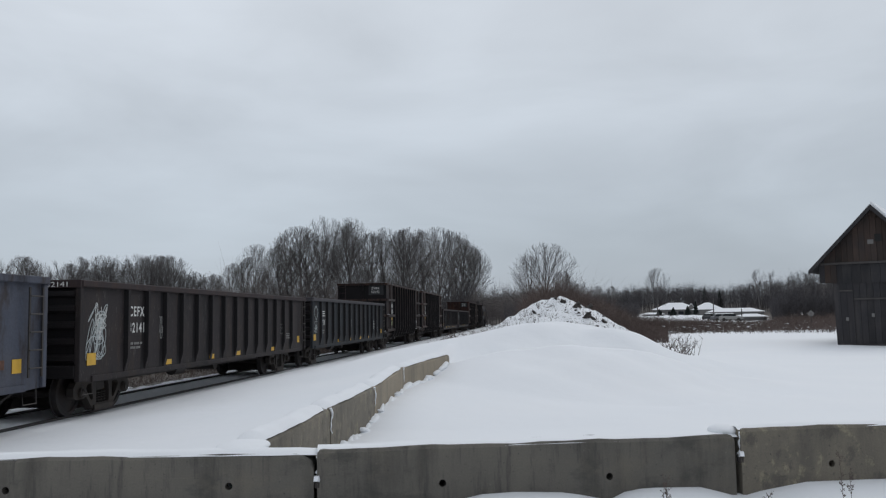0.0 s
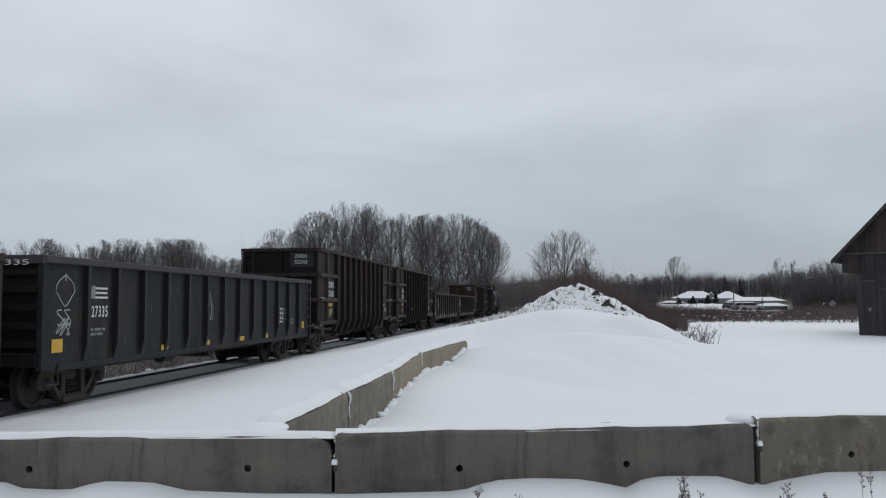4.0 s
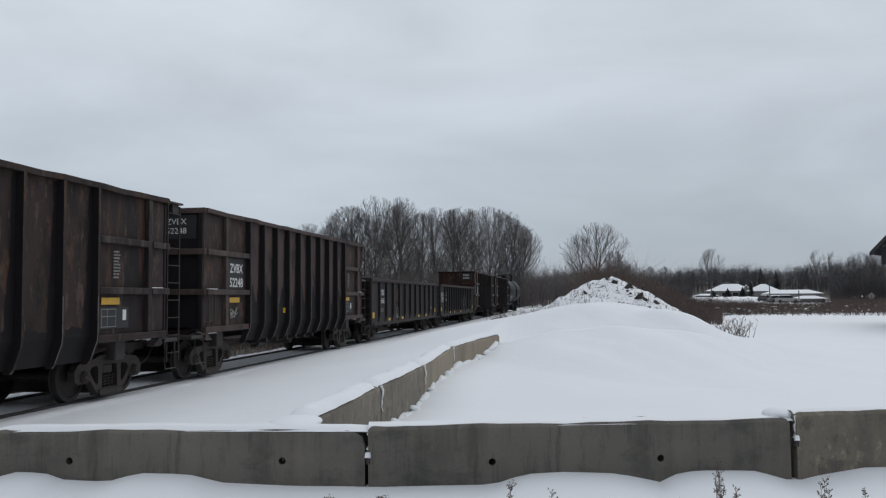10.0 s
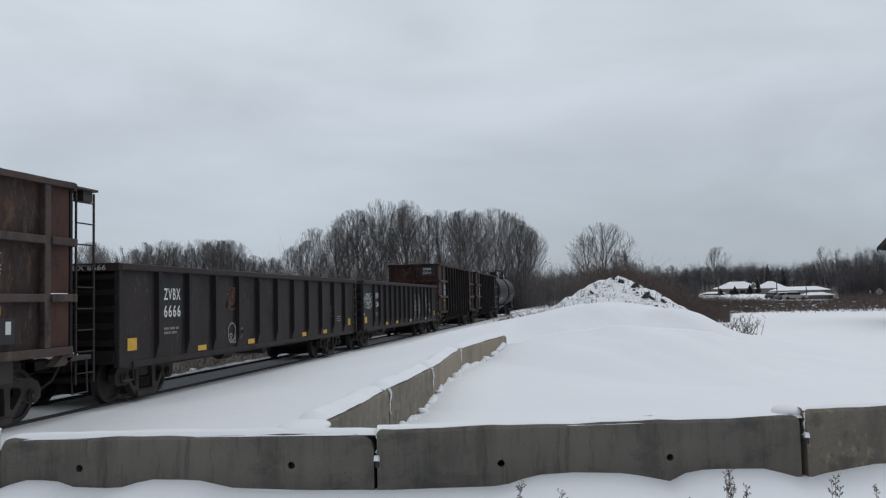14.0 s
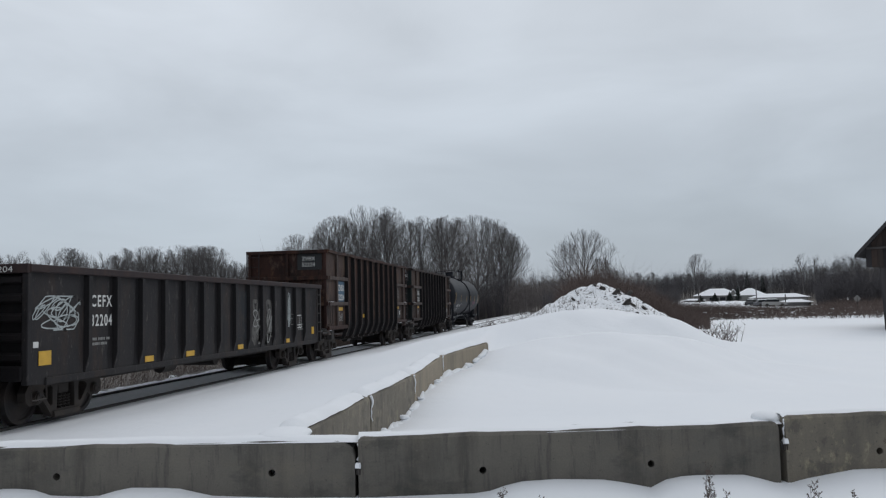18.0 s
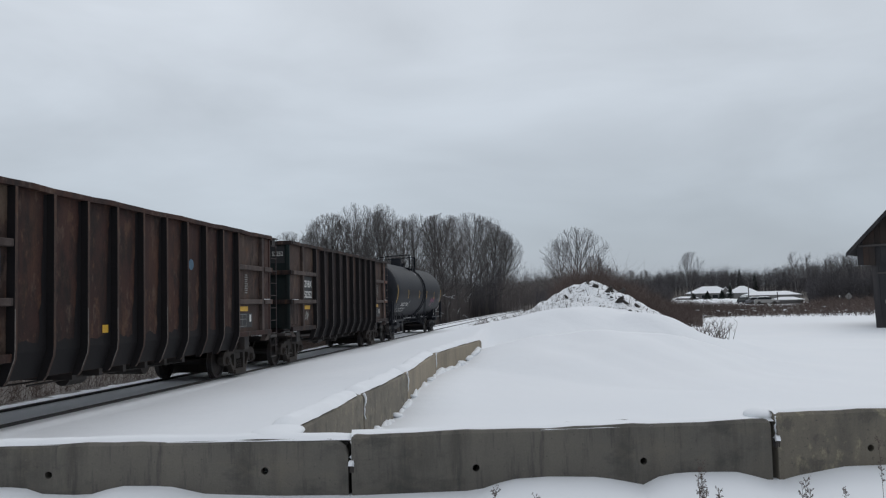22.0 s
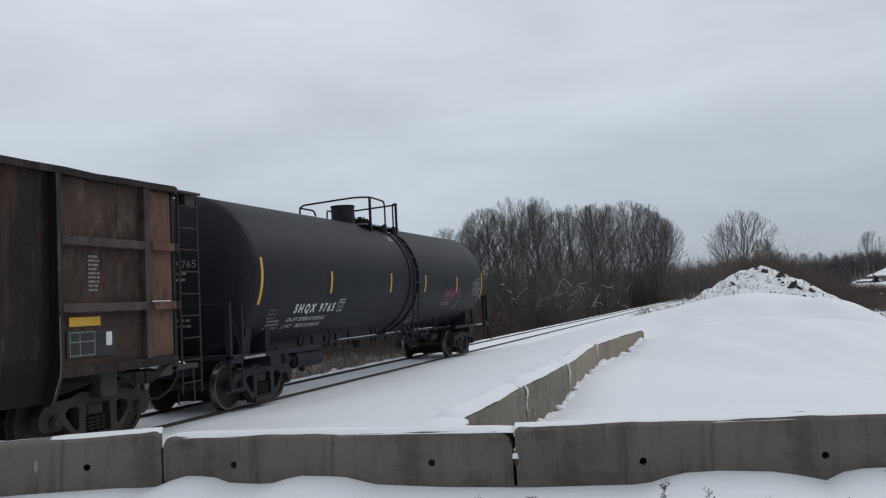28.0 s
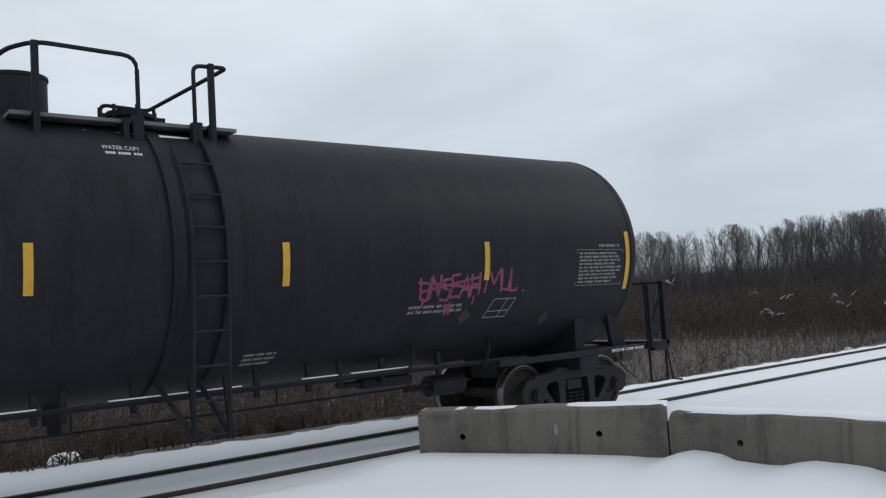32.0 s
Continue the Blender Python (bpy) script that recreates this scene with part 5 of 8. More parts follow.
def sprayed(parent, wrap, mat):
    """A scrawled run of sprayed strokes on the barrel, in two clusters, with drips and a star below."""
    runs = [[(0, 1), (0.1, 0.1), (0.5, 0), (0.6, 1)], [(0, 0), (0.05, 1), (0.5, 0.1), (0.55, 1.05)], [(0.6, 0.95), (0.1, 0.9), (0.15, 0.55), (0.55, 0.45), (0.5, 0.02), (0, 0.05)],
            [(0.55, 1), (0.05, 0.95), (0.1, 0.5), (0.4, 0.52), (0.1, 0.5), (0.08, 0), (0.55, 0.05)], [(0, 0), (0.3, 1), (0.55, 0), (0.42, 0.4), (0.12, 0.38)],
            [(0.02, 1), (0.05, 0), (0.04, 0.5), (0.5, 0.55), (0.5, 1.05), (0.52, 0.05)], [(0, 0), (0.1, 1.1), (0.35, 0.35), (0.6, 1.1), (0.7, 0)], [(0, 1), (0.04, 0), (0.4, 0.02), (0.45, 0.15)]]
    place = [(3.58, 1.96, 0, 0.17), (3.76, 1.98, 1, 0.17), (3.93, 1.95, 2, 0.17), (4.09, 1.99, 3, 0.17), (4.26, 1.97, 4, 0.20), (4.44, 1.99, 5, 0.18), (4.70, 2.03, 6, 0.26), (4.98, 2.05, 0, 0.18), (5.16, 2.04, 7, 0.20)]
    paths = [[(y + u * w / 0.6, z + 0.30 * v) for u, v in runs[k]] for y, z, k, w in place]
    for k in range(3):
        a = radians(60 * k + 10)
        paths.append([(4.10 - 0.09 * math.cos(a), 1.84 - 0.09 * math.sin(a)), (4.10 + 0.09 * math.cos(a), 1.84 + 0.09 * math.sin(a))])
    paths += [[(3.57, 1.84), (3.60, 1.86)], [(5.42, 2.02), (5.45, 2.04)], [(3.66, 1.98), (3.66, 1.86)], [(4.52, 2.0), (4.52, 1.88)], [(3.54, 2.20), (4.62, 2.10)], [(3.62, 2.08), (4.56, 2.24)]]
    first = None
    for n, path in enumerate(paths):
        bm = bmesh.new()
        fine = []
        for (a, b), (c, d) in zip(path, path[1:]):
            fine += [(a + (c - a) * i / 4, b + (d - b) * i / 4) for i in range(4)]
        fine.append(path[-1])
        prev, r = None, 0.019
        for i, (p, q) in enumerate(fine):
            i0, i1 = max(i - 1, 0), min(i + 1, len(fine) - 1)
            dy, dz = fine[i1][0] - fine[i0][0], fine[i1][1] - fine[i0][1]
            ln = math.hypot(dy, dz) or 1
            pair = []
            for sg in (1, -1):
                zz = q + sg * dy / ln * r
                pair.append(bm.verts.new((math.sqrt(wrap[1] ** 2 - (zz - wrap[0]) ** 2) + 0.006 + 0.0003 * n, p - sg * dz / ln * r, zz)))
            if prev:
                bm.faces.new((prev[0], pair[0], pair[1], prev[1]))
            prev = pair
        part("graffiti", bm, mat, parent, "stroke of a pink sprayed scrawl")


def tank_car():
    car = thing("tank_car", "black railway tank car with yellow reflector strips and a pink scrawl", "tank car", "train cars")
    zc, r = TANK
    y0, y1 = -7.88, 7.83

    def head(rho):
        return 0.42 * max(0.0, 1 - rho ** 3.0) ** 0.55
    bm = bmesh.new()
    n = 72
    rhos = (0.0, 0.2, 0.4, 0.6, 0.75, 0.86, 0.93, 0.965, 0.985, 0.995)
    prof = [(y0 - head(q), r * q) for q in rhos] + [(float(y), r) for y in np.linspace(y0, y1, 14)] + [(y1 + head(q), r * q) for q in rhos[::-1]]
    rings = [[bm.verts.new((rr * math.cos(2 * math.pi * k / n), y, zc + rr * math.sin(2 * math.pi * k / n))) for k in range(n)] for y, rr in prof[1:-1]]
    for a, b in zip(rings, rings[1:]):
        for k in range(n):
            bm.faces.new((a[k], a[(k + 1) % n], b[(k + 1) % n], b[k]))
    for ring, y in ((rings[0], prof[0][0]), (rings[-1], prof[-1][0])):
        tip = bm.verts.new((0, y, zc))
        for k in range(n):
            bm.faces.new((ring[k], ring[(k + 1) % n], tip))
    bmesh.ops.recalc_face_normals(bm, faces=bm.faces[:])
    tank = smooth(part("tank", bm, P_TANK, car), 34)
    # weld seams and the band by the ladder
    for y, w, d in ((y0 + 0.05, 0.05, 0.006), (y1 - 0.05, 0.05, 0.006), (-4.2, 0.02, 0.0015), (3.6, 0.03, 0.002), (0.40, 0.16, 0.035), (1.02, 0.20, 0.045)):
        bm = bmesh.new()
        a = [[bm.verts.new((rr * math.cos(2 * math.pi * k / n), yy, zc + rr * math.sin(2 * math.pi * k / n))) for k in range(n)]
             for yy, rr in ((y - w / 2, r - 0.01), (y - w / 2 + 0.008, r + d), (y + w / 2 - 0.008, r + d), (y + w / 2, r - 0.01))]
        for p, q in zip(a, a[1:]):
            for k in range(n):
                bm.faces.new((p[k], p[(k + 1) % n], q[(k + 1) % n], q[k]))
        bmesh.ops.recalc_face_normals(bm, faces=bm.faces[:])
        smooth(part("band", bm, P_TANK, tank), 50)
    # stub sills, saddles and bolsters
    for e in (1, -1):
        yt = e * 6.875
        ya, yb = sorted((e * 5.9, e * 8.75))
        part("stub_sill", boxes((-0.33, 0.33, ya, yb, 0.70, 1.06), bevel=0.02), P_TANK, car)
        part("bolster", boxes((-1.38, 1.38, yt - 0.22, yt + 0.22, 0.78, 1.0), bevel=0.02), P_TANK, car)
        bm = bmesh.new()
        arc = [(math.copysign(abs(r * math.sin(b)), b), zc - r * math.cos(b)) for b in np.linspace(-0.84, 0.84, 15)]
        prism(bm, arc + [(1.18, 0.98), (-1.18, 0.98)], "y", yt - 0.09, yt + 0.09)
        part("saddle", bm, P_TANK, car)
        ya, yb = sorted((e * 5.0, e * 8.3))
        part("side_sill", boxes((1.30, 1.40, ya, yb, 0.98, 1.07), bevel=0.01), P_TANK, car)
        part("side_sill", boxes((-1.40, -1.30, ya, yb, 0.98, 1.07), bevel=0.01), P_TANK, car)
        ya, yb = sorted((e * 8.3, e * 8.72))
        plat = part("end_platform", boxes((-1.5, 1.5, ya, yb, 1.02, 1.10), (1.36, 1.5, ya, yb, 0.94, 1.02), bevel=0.01), P_TANK, car)
        posts = []
        for y in (e * 8.25, e * 8.68):
            posts.append([(1.44, y, 0.45), (1.44, y, 2.05)])
        posts.append([(1.44, e * 8.25, 0.45), (1.44, e * 8.68, 0.45)])
        posts.append([(1.44, e * 8.25, 1.15), (1.44, e * 8.68, 1.95)])
        part("end_railing", tubes(posts, 0.022), P_TANK, plat)
        bm = boxes((1.40, 1.50, e * 8.68 - 0.04, e * 8.68 + 0.04, 1.0, 2.08), (1.40, 1.50, e * 8.28 - 0.03, e * 8.28 + 0.03, 1.0, 2.02), bevel=0.006)
        part("angle_post", bm, P_TANK, plat)
        part("cross_rail", tubes([[(1.44, e * 8.68, 2.05), (0.3, e * 8.70, 2.06), (-1.44, e * 8.68, 2.05)], [(-1.44, e * 8.68, 1.05), (-1.44, e * 8.68, 2.05)]], 0.02), P_TANK, plat)
        part("sill_step", tubes([[(1.45, e * 8.68, 1.05), (1.50, e * 8.74, 0.45), (1.52, e * 8.95, 0.42)]], 0.02), P_TANK, plat)
        coupler(car, e * 8.6, e, M_STEEL)
        # slack gusset by the tank's foot
        bm = bmesh.new()
        prism(bm, [(e * 7.95, 1.06), (e * 7.62, 1.06), (e * 7.50, 1.72), (e * 7.60, 1.80)], "x", 1.14, 1.22)
        part("head_brace", bm, P_TANK, car)
        part("sill_lettering_plate", boxes((1.401, 1.408, min(e * 7.3, e * 8.2), max(e * 7.3, e * 8.2), 0.985, 1.06)), P_TANK, car)
        side_mark(car, "INCH HF COMP SHOES", min(e * 7.35, e * 8.15) + 0.02, 0.998, 0.062, 1.412, 0.78, bold=0.002)
        truck(car, yt, "black")
        for a in (-1.75, -3.1):
            bm = bmesh.new()
            part("pipe_hanger", tubes([[(1.0, yt + e * a * 1.0, 1.42), (1.12, yt + e * a - 0.06, 1.25), (1.06, yt + e * a - 0.12, 0.98)]], 0.025), P_TANK, car)
    # brake rigging slung close under the barrel
    for path, rr in (([(0.88, -6.0, 1.04), (0.88, -3.0, 1.05), (0.88, 6.0, 1.03)], 0.032), ([(1.02, -4.3, 1.08), (1.02, 5.6, 1.06)], 0.020), ([(0.70, -5.6, 0.80), (0.72, 0.2, 0.79), (0.72, 5.0, 0.80)], 0.017)):
        part("train_line", tubes([path], rr), P_TANK, car)
    for y, w in ((-3.2, 2.3), (-0.2, 1.5), (2.1, 0.5), (2.8, 0.9)):
        part("snow_dusting", boxes((0.985, 1.04, y, y + w, 1.097, 1.110), bevel=0.004), M_SNOW, car, "thin line of snow on the pipe")
    hang = None
    for y in (-5.0, -4.35, -3.7, -3.1, -2.35, -0.9, -0.62, 0.1, 1.55, 2.25, 2.7, 3.35, 4.3):
        if hang is None:
            hang = part("hanger", boxes((0.86, 0.92, -0.035, 0.035, 0.93, 1.26), bevel=0.008), P_TANK, car)
            hang.location = (0, y, 0)
        else:
            again(hang, car, (0, y, 0))
    for y in (-2.3, -0.5, 1.9, 3.9):
        part("rod_hanger", tubes([[(0.71, y, 0.79), (0.72, y, 1.05)]], 0.014), P_TANK, car)
    bm = bmesh.new()
    disc(bm, "y", (0.76, 0.74), 0.185, -5.15, -3.90, 22)
    disc(bm, "y", (0.76, 0.74), 0.13, -5.25, -3.80, 22)
    smooth(part("air_reservoir", bm, P_TANK, car, "round-ended black air tank"), 30)
    bm = bmesh.new()
    disc(bm, "y", (0.62, 0.76), 0.15, 4.3, 4.9, 16)
    disc(bm, "y", (0.62, 0.76), 0.05, 3.9, 4.3, 10)
    part("brake_cylinder", bm, P_TANK, car)
    bm = boxes((0.55, 0.98, -5.85, -5.60, 0.66, 0.98), (0.60, 0.94, -6.0, -5.42, 0.74, 0.88), (0.70, 0.86, -4.75, -4.64, 0.46, 0.58), bevel=0.04)
    part("control_valve", bm, P_TANK, car)
    part("valve_pipe", tubes([[(0.8, -5.2, 0.92), (0.86, -4.9, 1.0), (0.88, -4.4, 1.04)], [(0.9, -5.6, 0.9), (1.05, -5.9, 1.0), (1.12, -6.2, 0.98)]], 0.02), P_TANK, car)
    outlet = bmesh.new()
    disc(outlet, "z", (0.25, -0.55), 0.13, 0.86, 1.12, 14)
    disc(outlet, "z", (0.25, -0.55), 0.08, 0.74, 0.86, 12)
    part("bottom_outlet", outlet, P_TANK, car)
    part("slack_adjuster", boxes((0.62, 0.84, 3.1, 3.9, 0.86, 1.0), (0.66, 0.80, 2.75, 3.1, 0.90, 0.97), bevel=0.02), P_TANK, car)
    # ladder over the flank to the platform, close to the barrel
    stiles = []
    for y in (0.52, 0.92):
        pts = [(1.50, y, 0.62), (1.60, y, 1.6), (1.665, y, 2.4)]
        for a in np.linspace(0.10, 0.78, 7):
            pts.append(((r + 0.055) * math.cos(a), y, zc + (r + 0.055) * math.sin(a)))
        stiles.append(pts)
    lad = part("side_ladder", tubes(stiles, 0.022), P_TANK, car)
    for i in range(9):
        z = 0.66 + 0.37 * i
        a = math.asin(max(-1, min(1, (z - zc) / (r + 0.055))))
        x = float(np.interp(z, (0.62, 1.6, 2.4), (1.50, 1.60, 1.665))) if z < 2.5 else (r + 0.055) * math.cos(a)
        part("rung", tubes([[(x, 0.52, z), (x, 0.92, z)]], 0.016), P_TANK, lad)
    part("ladder_foot", tubes([[(1.02, 0.32, 1.22), (1.30, 0.44, 0.90), (1.50, 0.52, 0.62)], [(1.02, 0.78, 1.22), (1.30, 0.86, 0.90), (1.50, 0.92, 0.62)], [(1.20, 0.62, 1.26), (1.50, 0.54, 0.64)],
                               [(1.20, 1.02, 1.26), (1.50, 0.94, 0.64)]], 0.032), P_TANK, lad, "braced ladder foot")
    # manway, dome and walkway on top
    bm = bmesh.new()
    disc(bm, "z", (0.15, -0.82), 0.325, zc + r - 0.08, 4.69, 28)
    disc(bm, "z", (0.15, -0.82), 0.338, 4.67, 4.705, 28)
    smooth(part("valve_dome", bm, P_TANK, car, "squat black valve housing"), 40)
    bm = bmesh.new()
    disc(bm, "z", (0.1, 0.42), 0.30, zc + r - 0.06, 4.34, 24)
    disc(bm, "z", (0.1, 0.42), 0.34, 4.34, 4.38, 24)
    disc(bm, "z", (0.1, 0.42), 0.25, 4.38, 4.43, 24)
    disc(bm, "z", (0.1, 0.42), 0.07, 4.43, 4.50, 10)
    for k in range(8):
        a = k * math.pi / 4
        disc(bm, "z", (0.1 + 0.33 * math.cos(a), 0.42 + 0.33 * math.sin(a)), 0.022, 4.31, 4.47, 8)
    box(bm, 0.05, 0.15, 0.70, 0.86, 4.30, 4.40)
    part("manway", bm, P_TANK, car, "bolted manway cover")
    for row in ((0.64, 0.92, -1.05, 1.44, 4.115, 4.160), (-1.0, -0.62, -1.0, 1.1, 4.16, 4.21)):
        part("walkway", boxes(row, bevel=0.006), M_GALV, car, "grey steel walkway plank")
    part("walkway_bracket", boxes((0.60, 0.98, -0.84, -0.78, 3.85, 4.16), (0.60, 0.98, 0.08, 0.14, 3.85, 4.16), (0.60, 0.98, 1.06, 1.12, 3.85, 4.16),
                                  (-0.98, -0.6, -0.9, -0.84, 3.9, 4.16), (-0.98, -0.6, 0.6, 0.66, 3.9, 4.16)), P_TANK, car)
    s = part("snow_patch", snow_cap(1.9, 0.2, 0.05, 4), M_SNOW, car, "streak of snow under the walkway")
    s.matrix_basis = pose(0.86, -0.9, 3.99, 0, 0, 90)

    def bend(points, k=4, rad=0.16):
        out = [points[0]]
        for a, b, c in zip(points, points[1:], points[2:]):
            a, b, c = Vector(a), Vector(b), Vector(c)
            p, q = b + (a - b).normalized() * rad, b + (c - b).normalized() * rad
            for i in range(k + 1):
                t = i / k
                out.append(tuple((1 - t) ** 2 * p + 2 * t * (1 - t) * b + t * t * q))
        return out + [points[-1]]
    top = 4.89
    rails = [bend([(-0.95, -1.27, 4.2), (-0.95, -1.27, 4.76), (0.60, -1.0, top), (0.97, -0.80, top), (0.97, 0.25, top - 0.02), (0.97, 0.25, 4.16)], rad=0.16),
             bend([(0.95, 0.91, 4.16), (0.95, 0.91, 4.86), (0.95, 1.33, 4.88), (-0.90, 1.02, 4.74), (-0.95, 0.42, 4.78), (-0.95, 0.40, 4.3)], rad=0.09),
             bend([(-0.95, -1.27, 4.70), (-0.95, -0.34, 4.70), (-0.95, -0.30, 4.2)], rad=0.20)]
    for path in rails:
        part("railing", tubes([path], 0.026, 8), P_TANK, car, "bent pipe railing round the manway")
    part("railing_post", boxes((0.94, 1.00, -0.84, -0.77, 3.88, 4.90), bevel=0.006), P_TANK, car)
    part("railing_post", boxes((0.94, 1.00, 1.08, 1.15, 3.88, 4.90), bevel=0.006), P_TANK, car)
    part("railing_post", boxes((0.90, 1.00, 0.18, 0.30, 3.88, 4.20), bevel=0.006), P_TANK, car)
    part("railing_post", boxes((0.90, 1.00, 0.86, 0.98, 3.88, 4.18), bevel=0.006), P_TANK, car)
    side_mark(tank, "WATER CAPY", -0.22, 3.76, 0.075, 0, 0.40, wrap=TANK)
    bars(tank, -0.20, 3.70, 0.38, 0.055, 1, 0, M_WHITE, 22, wrap=TANK)
    # marks
    for y, z, hh in ((-7.76, 2.02, 0.92), (-4.70, 2.22, 0.50), (-1.11, 2.22, 0.50), (1.60, 2.22, 0.50), (4.66, 2.20, 0.52), (7.62, 1.98, 0.90)):
        tag(tank, y, z, 0.09, hh, 0, wrap=TANK, name="reflector_strip")
    side_mark(tank, "S H Q X   9 7 6 5", -6.14, 1.82, 0.25, 0, 1.90, wrap=TANK, bold=0.009)
    side_mark(tank, "LD LMT 207800 LB 94250 KG", -6.26, 1.64, 0.11, 0, 1.75, wrap=TANK, shear=0.2)
    side_mark(tank, "LT WT    78200 LB 35450 KG", -6.31, 1.50, 0.11, 0, 1.75, wrap=TANK, shear=0.2)
    frame_mark(tank, -4.06, 1.80, 0.30, 0.28, 0, M_WHITE, wrap=TANK)
    side_mark(tank, "PLATE", -4.01, 1.98, 0.075, 0, 0.20, wrap=TANK)
    side_mark(tank, "C", -3.96, 1.84, 0.13, 0, 0.10, wrap=TANK)
    bars(tank, -7.05, 1.50, 0.55, 0.22, 3, 0, M_GREY_MARK, 21, wrap=TANK)
    frame_mark(tank, -7.15, 1.72, 0.28, 0.18, 0, wrap=TANK, split=(("v", 0.14), ("h", 0.09)), t=0.008)
    bars(tank, 1.30, 1.33, 0.42, 0.16, 3, 0, M_GREY_MARK, 23, slant=0.3, wrap=TANK)
    bars(tank, 3.45, 1.80, 0.95, 0.13, 2, 0, M_GREY_MARK, 24, slant=0.2, wrap=TANK)
    frame_mark(tank, 4.80, 1.68, 0.42, 0.26, 0, wrap=TANK, split=(("v", 0.26), ("h", 0.09)), rise=0.45)
    bars(tank, 6.55, 2.10, 0.95, 0.48, 9, 0, M_GREY_MARK, 25, wrap=TANK)
    frame_mark(tank, 6.50, 2.06, 1.05, 0.54, 0, wrap=TANK, split=(("v", 0.35), ("v", 0.7)), t=0.007)
    bars(tank, 7.0, 2.64, 0.5, 0.07, 1, 0, M_GREY_MARK, 26, wrap=TANK)
    sprayed(tank, TANK, M_PINK)
    for y, z in ((6.05, 1.62), (4.45, 1.72)):
        bm = bmesh.new()
        q = 0.11
        vs = []
        for a, b in ((0, -q), (q, 0), (0, q), (-q, 0)):
            zz = z + b
            vs.append(bm.verts.new((math.sqrt(TANK[1] ** 2 - (zz - TANK[0]) ** 2) + 0.007, y + a, zz)))
        bm.faces.new(vs)
        part("placard", bm, M_STEEL, tank, "small dark diamond placard")
    # numbers on the leading head
    me = lettering("SHQX 9765", 0.20, 1.15)
    for v in me.vertices:
        x, z = v.co.x - 0.62, 2.80 + v.co.y
        rho = min(1, math.hypot(x, z - zc) / r)
        v.co = (x, y0 - head(rho) - 0.02, z)
    me.materials.clear()
    me.materials.append(M_GREY_MARK)
    ob = new("lettering", me)
    ob.parent = tank
    for k, z in enumerate((2.66, 2.54, 1.75, 1.64)):
        bm = bmesh.new()
        rng = random.Random(k)
        x = 0.0
        while x < 0.8:
            w = rng.uniform(0.05, 0.12)
            vs = []
            for a, b in ((x, z), (x + w, z), (x + w, z + 0.055), (x, z + 0.055)):
                rho = min(1, math.hypot(a - 0.5, b - zc) / r)
                vs.append(bm.verts.new((a - 0.5, y0 - head(rho) - 0.02, b)))
            bm.faces.new(vs)
            x += w + 0.03
        part("small_lettering", bm, M_GREY_MARK, tank)
    return car


# ---------------------------------------------------------------- the train
TRAIN_Y = (151.65, 146.85, 142.02, 137.11, 132.2, 127.3, 122.42, 117.59, 112.73, 107.8, 102.86, 97.96, 93.0, 88.03, 83.11, 78.23, 73.38, 68.52, 63.64, 58.65, 53.64, 48.63, 43.61, 38.63, 33.74, 28.9, 24.03, 19.14, 14.29, 9.49, 4.57, -0.06, -4.96)


def train_y(t):
    """Where the train stands along the track at each second, in metres."""
    return float(np.interp(t, range(33), TRAIN_Y))


CARS = []


def low_marks(car, yellow, stack, end_text, panel_y=1.62, z=(2.02, 1.66), size=0.30):
    h = car["half"]
    sheet = car.children[1]
    x = 1.49
    for i, line in enumerate(stack):
        side_mark(sheet, line, -h + panel_y, z[i], size, x, 0.72, bold=0.006, spacing=1.25)
    for y, w in yellow:
        tag(sheet, y, 0.86, w, 0.12, x + 0.004)
    tag(sheet, -h + 0.32, 1.04, 0.34, 0.24, x + 0.004)
    tag(sheet, h - 0.88, 1.04, 0.26, 0.24, x + 0.004)
    bars(sheet, -h + panel_y, 1.30, 0.7, 0.18, 2, x, M_GREY_MARK, 41)
    bars(sheet, h - 2.3, 1.22, 0.5, 0.22, 3, x, M_GREY_MARK, 42)
    frame_mark(sheet, h - 3.0, 1.40, 0.42, 0.34, x, M_GREY_MARK, split=(("h", 0.2), ("v", 0.22)))
    if end_text:
        end_mark(car, end_text, 1.40 - 1.05, 2.59, 0.14, -h - 0.103, 0.95)


car = low_gondola("low_gondola_car", "faded blue-grey low gondola car with vertical side ribs", 16.2, P_BLUEGREY, P_BLUEGREY, P_NAVY, 14)
low_marks(car, ((-2.0, 0.3), (1.5, 0.3)), (), "")
tag(car.children[1], 16.2 / 2 - 1.9, 1.12, 0.8, 0.16, 1.494, P_ORANGE, "faded_stripe")
CARS.append((car, -153.4, -137.2))
car = low_gondola("low_gondola_car", "black low gondola car with white scrawl by its end", 16.28, P_BLACK, P_CHORD, P_DARKEND_SHADE, 14, lead=0.2)
low_marks(car, ((-4.22, 0.36), (-1.44, 0.36), (0.68, 0.36), (4.1, 0.36)), ("CEFX", "32141"), "CEFX 32141", 2.07)
scribble(car.children[1], -8.14 + 0.28, 1.15, 0.85, 1.10, 1.492, M_CYAN, 51, 14, 0.010)
scribble(car.children[1], -8.14 + 0.6, 1.55, 0.5, 0.8, 1.492, M_WHITE, 57, 9, 0.008)
scribble(car.children[1], -4.6, 1.5, 0.3, 0.5, 1.492, M_GREY_MARK, 52, 4, 0.012)
CARS.append((car, -135.97, -119.69))
car = low_gondola("low_gondola_car", "dark blue-grey low gondola car with a chalked heart and white numbers", 16.38, P_NAVY, P_CHORD_GREY, P_DARKEND_SHADE, 13, 2.76, edge=1.4, rib_paint=P_RIBBLUE)
low_marks(car, ((-3.6, 0.34), (-1.2, 0.34), (1.3, 0.34), (3.36, 0.34)), (" E", "527335"), "527335", 1.5)
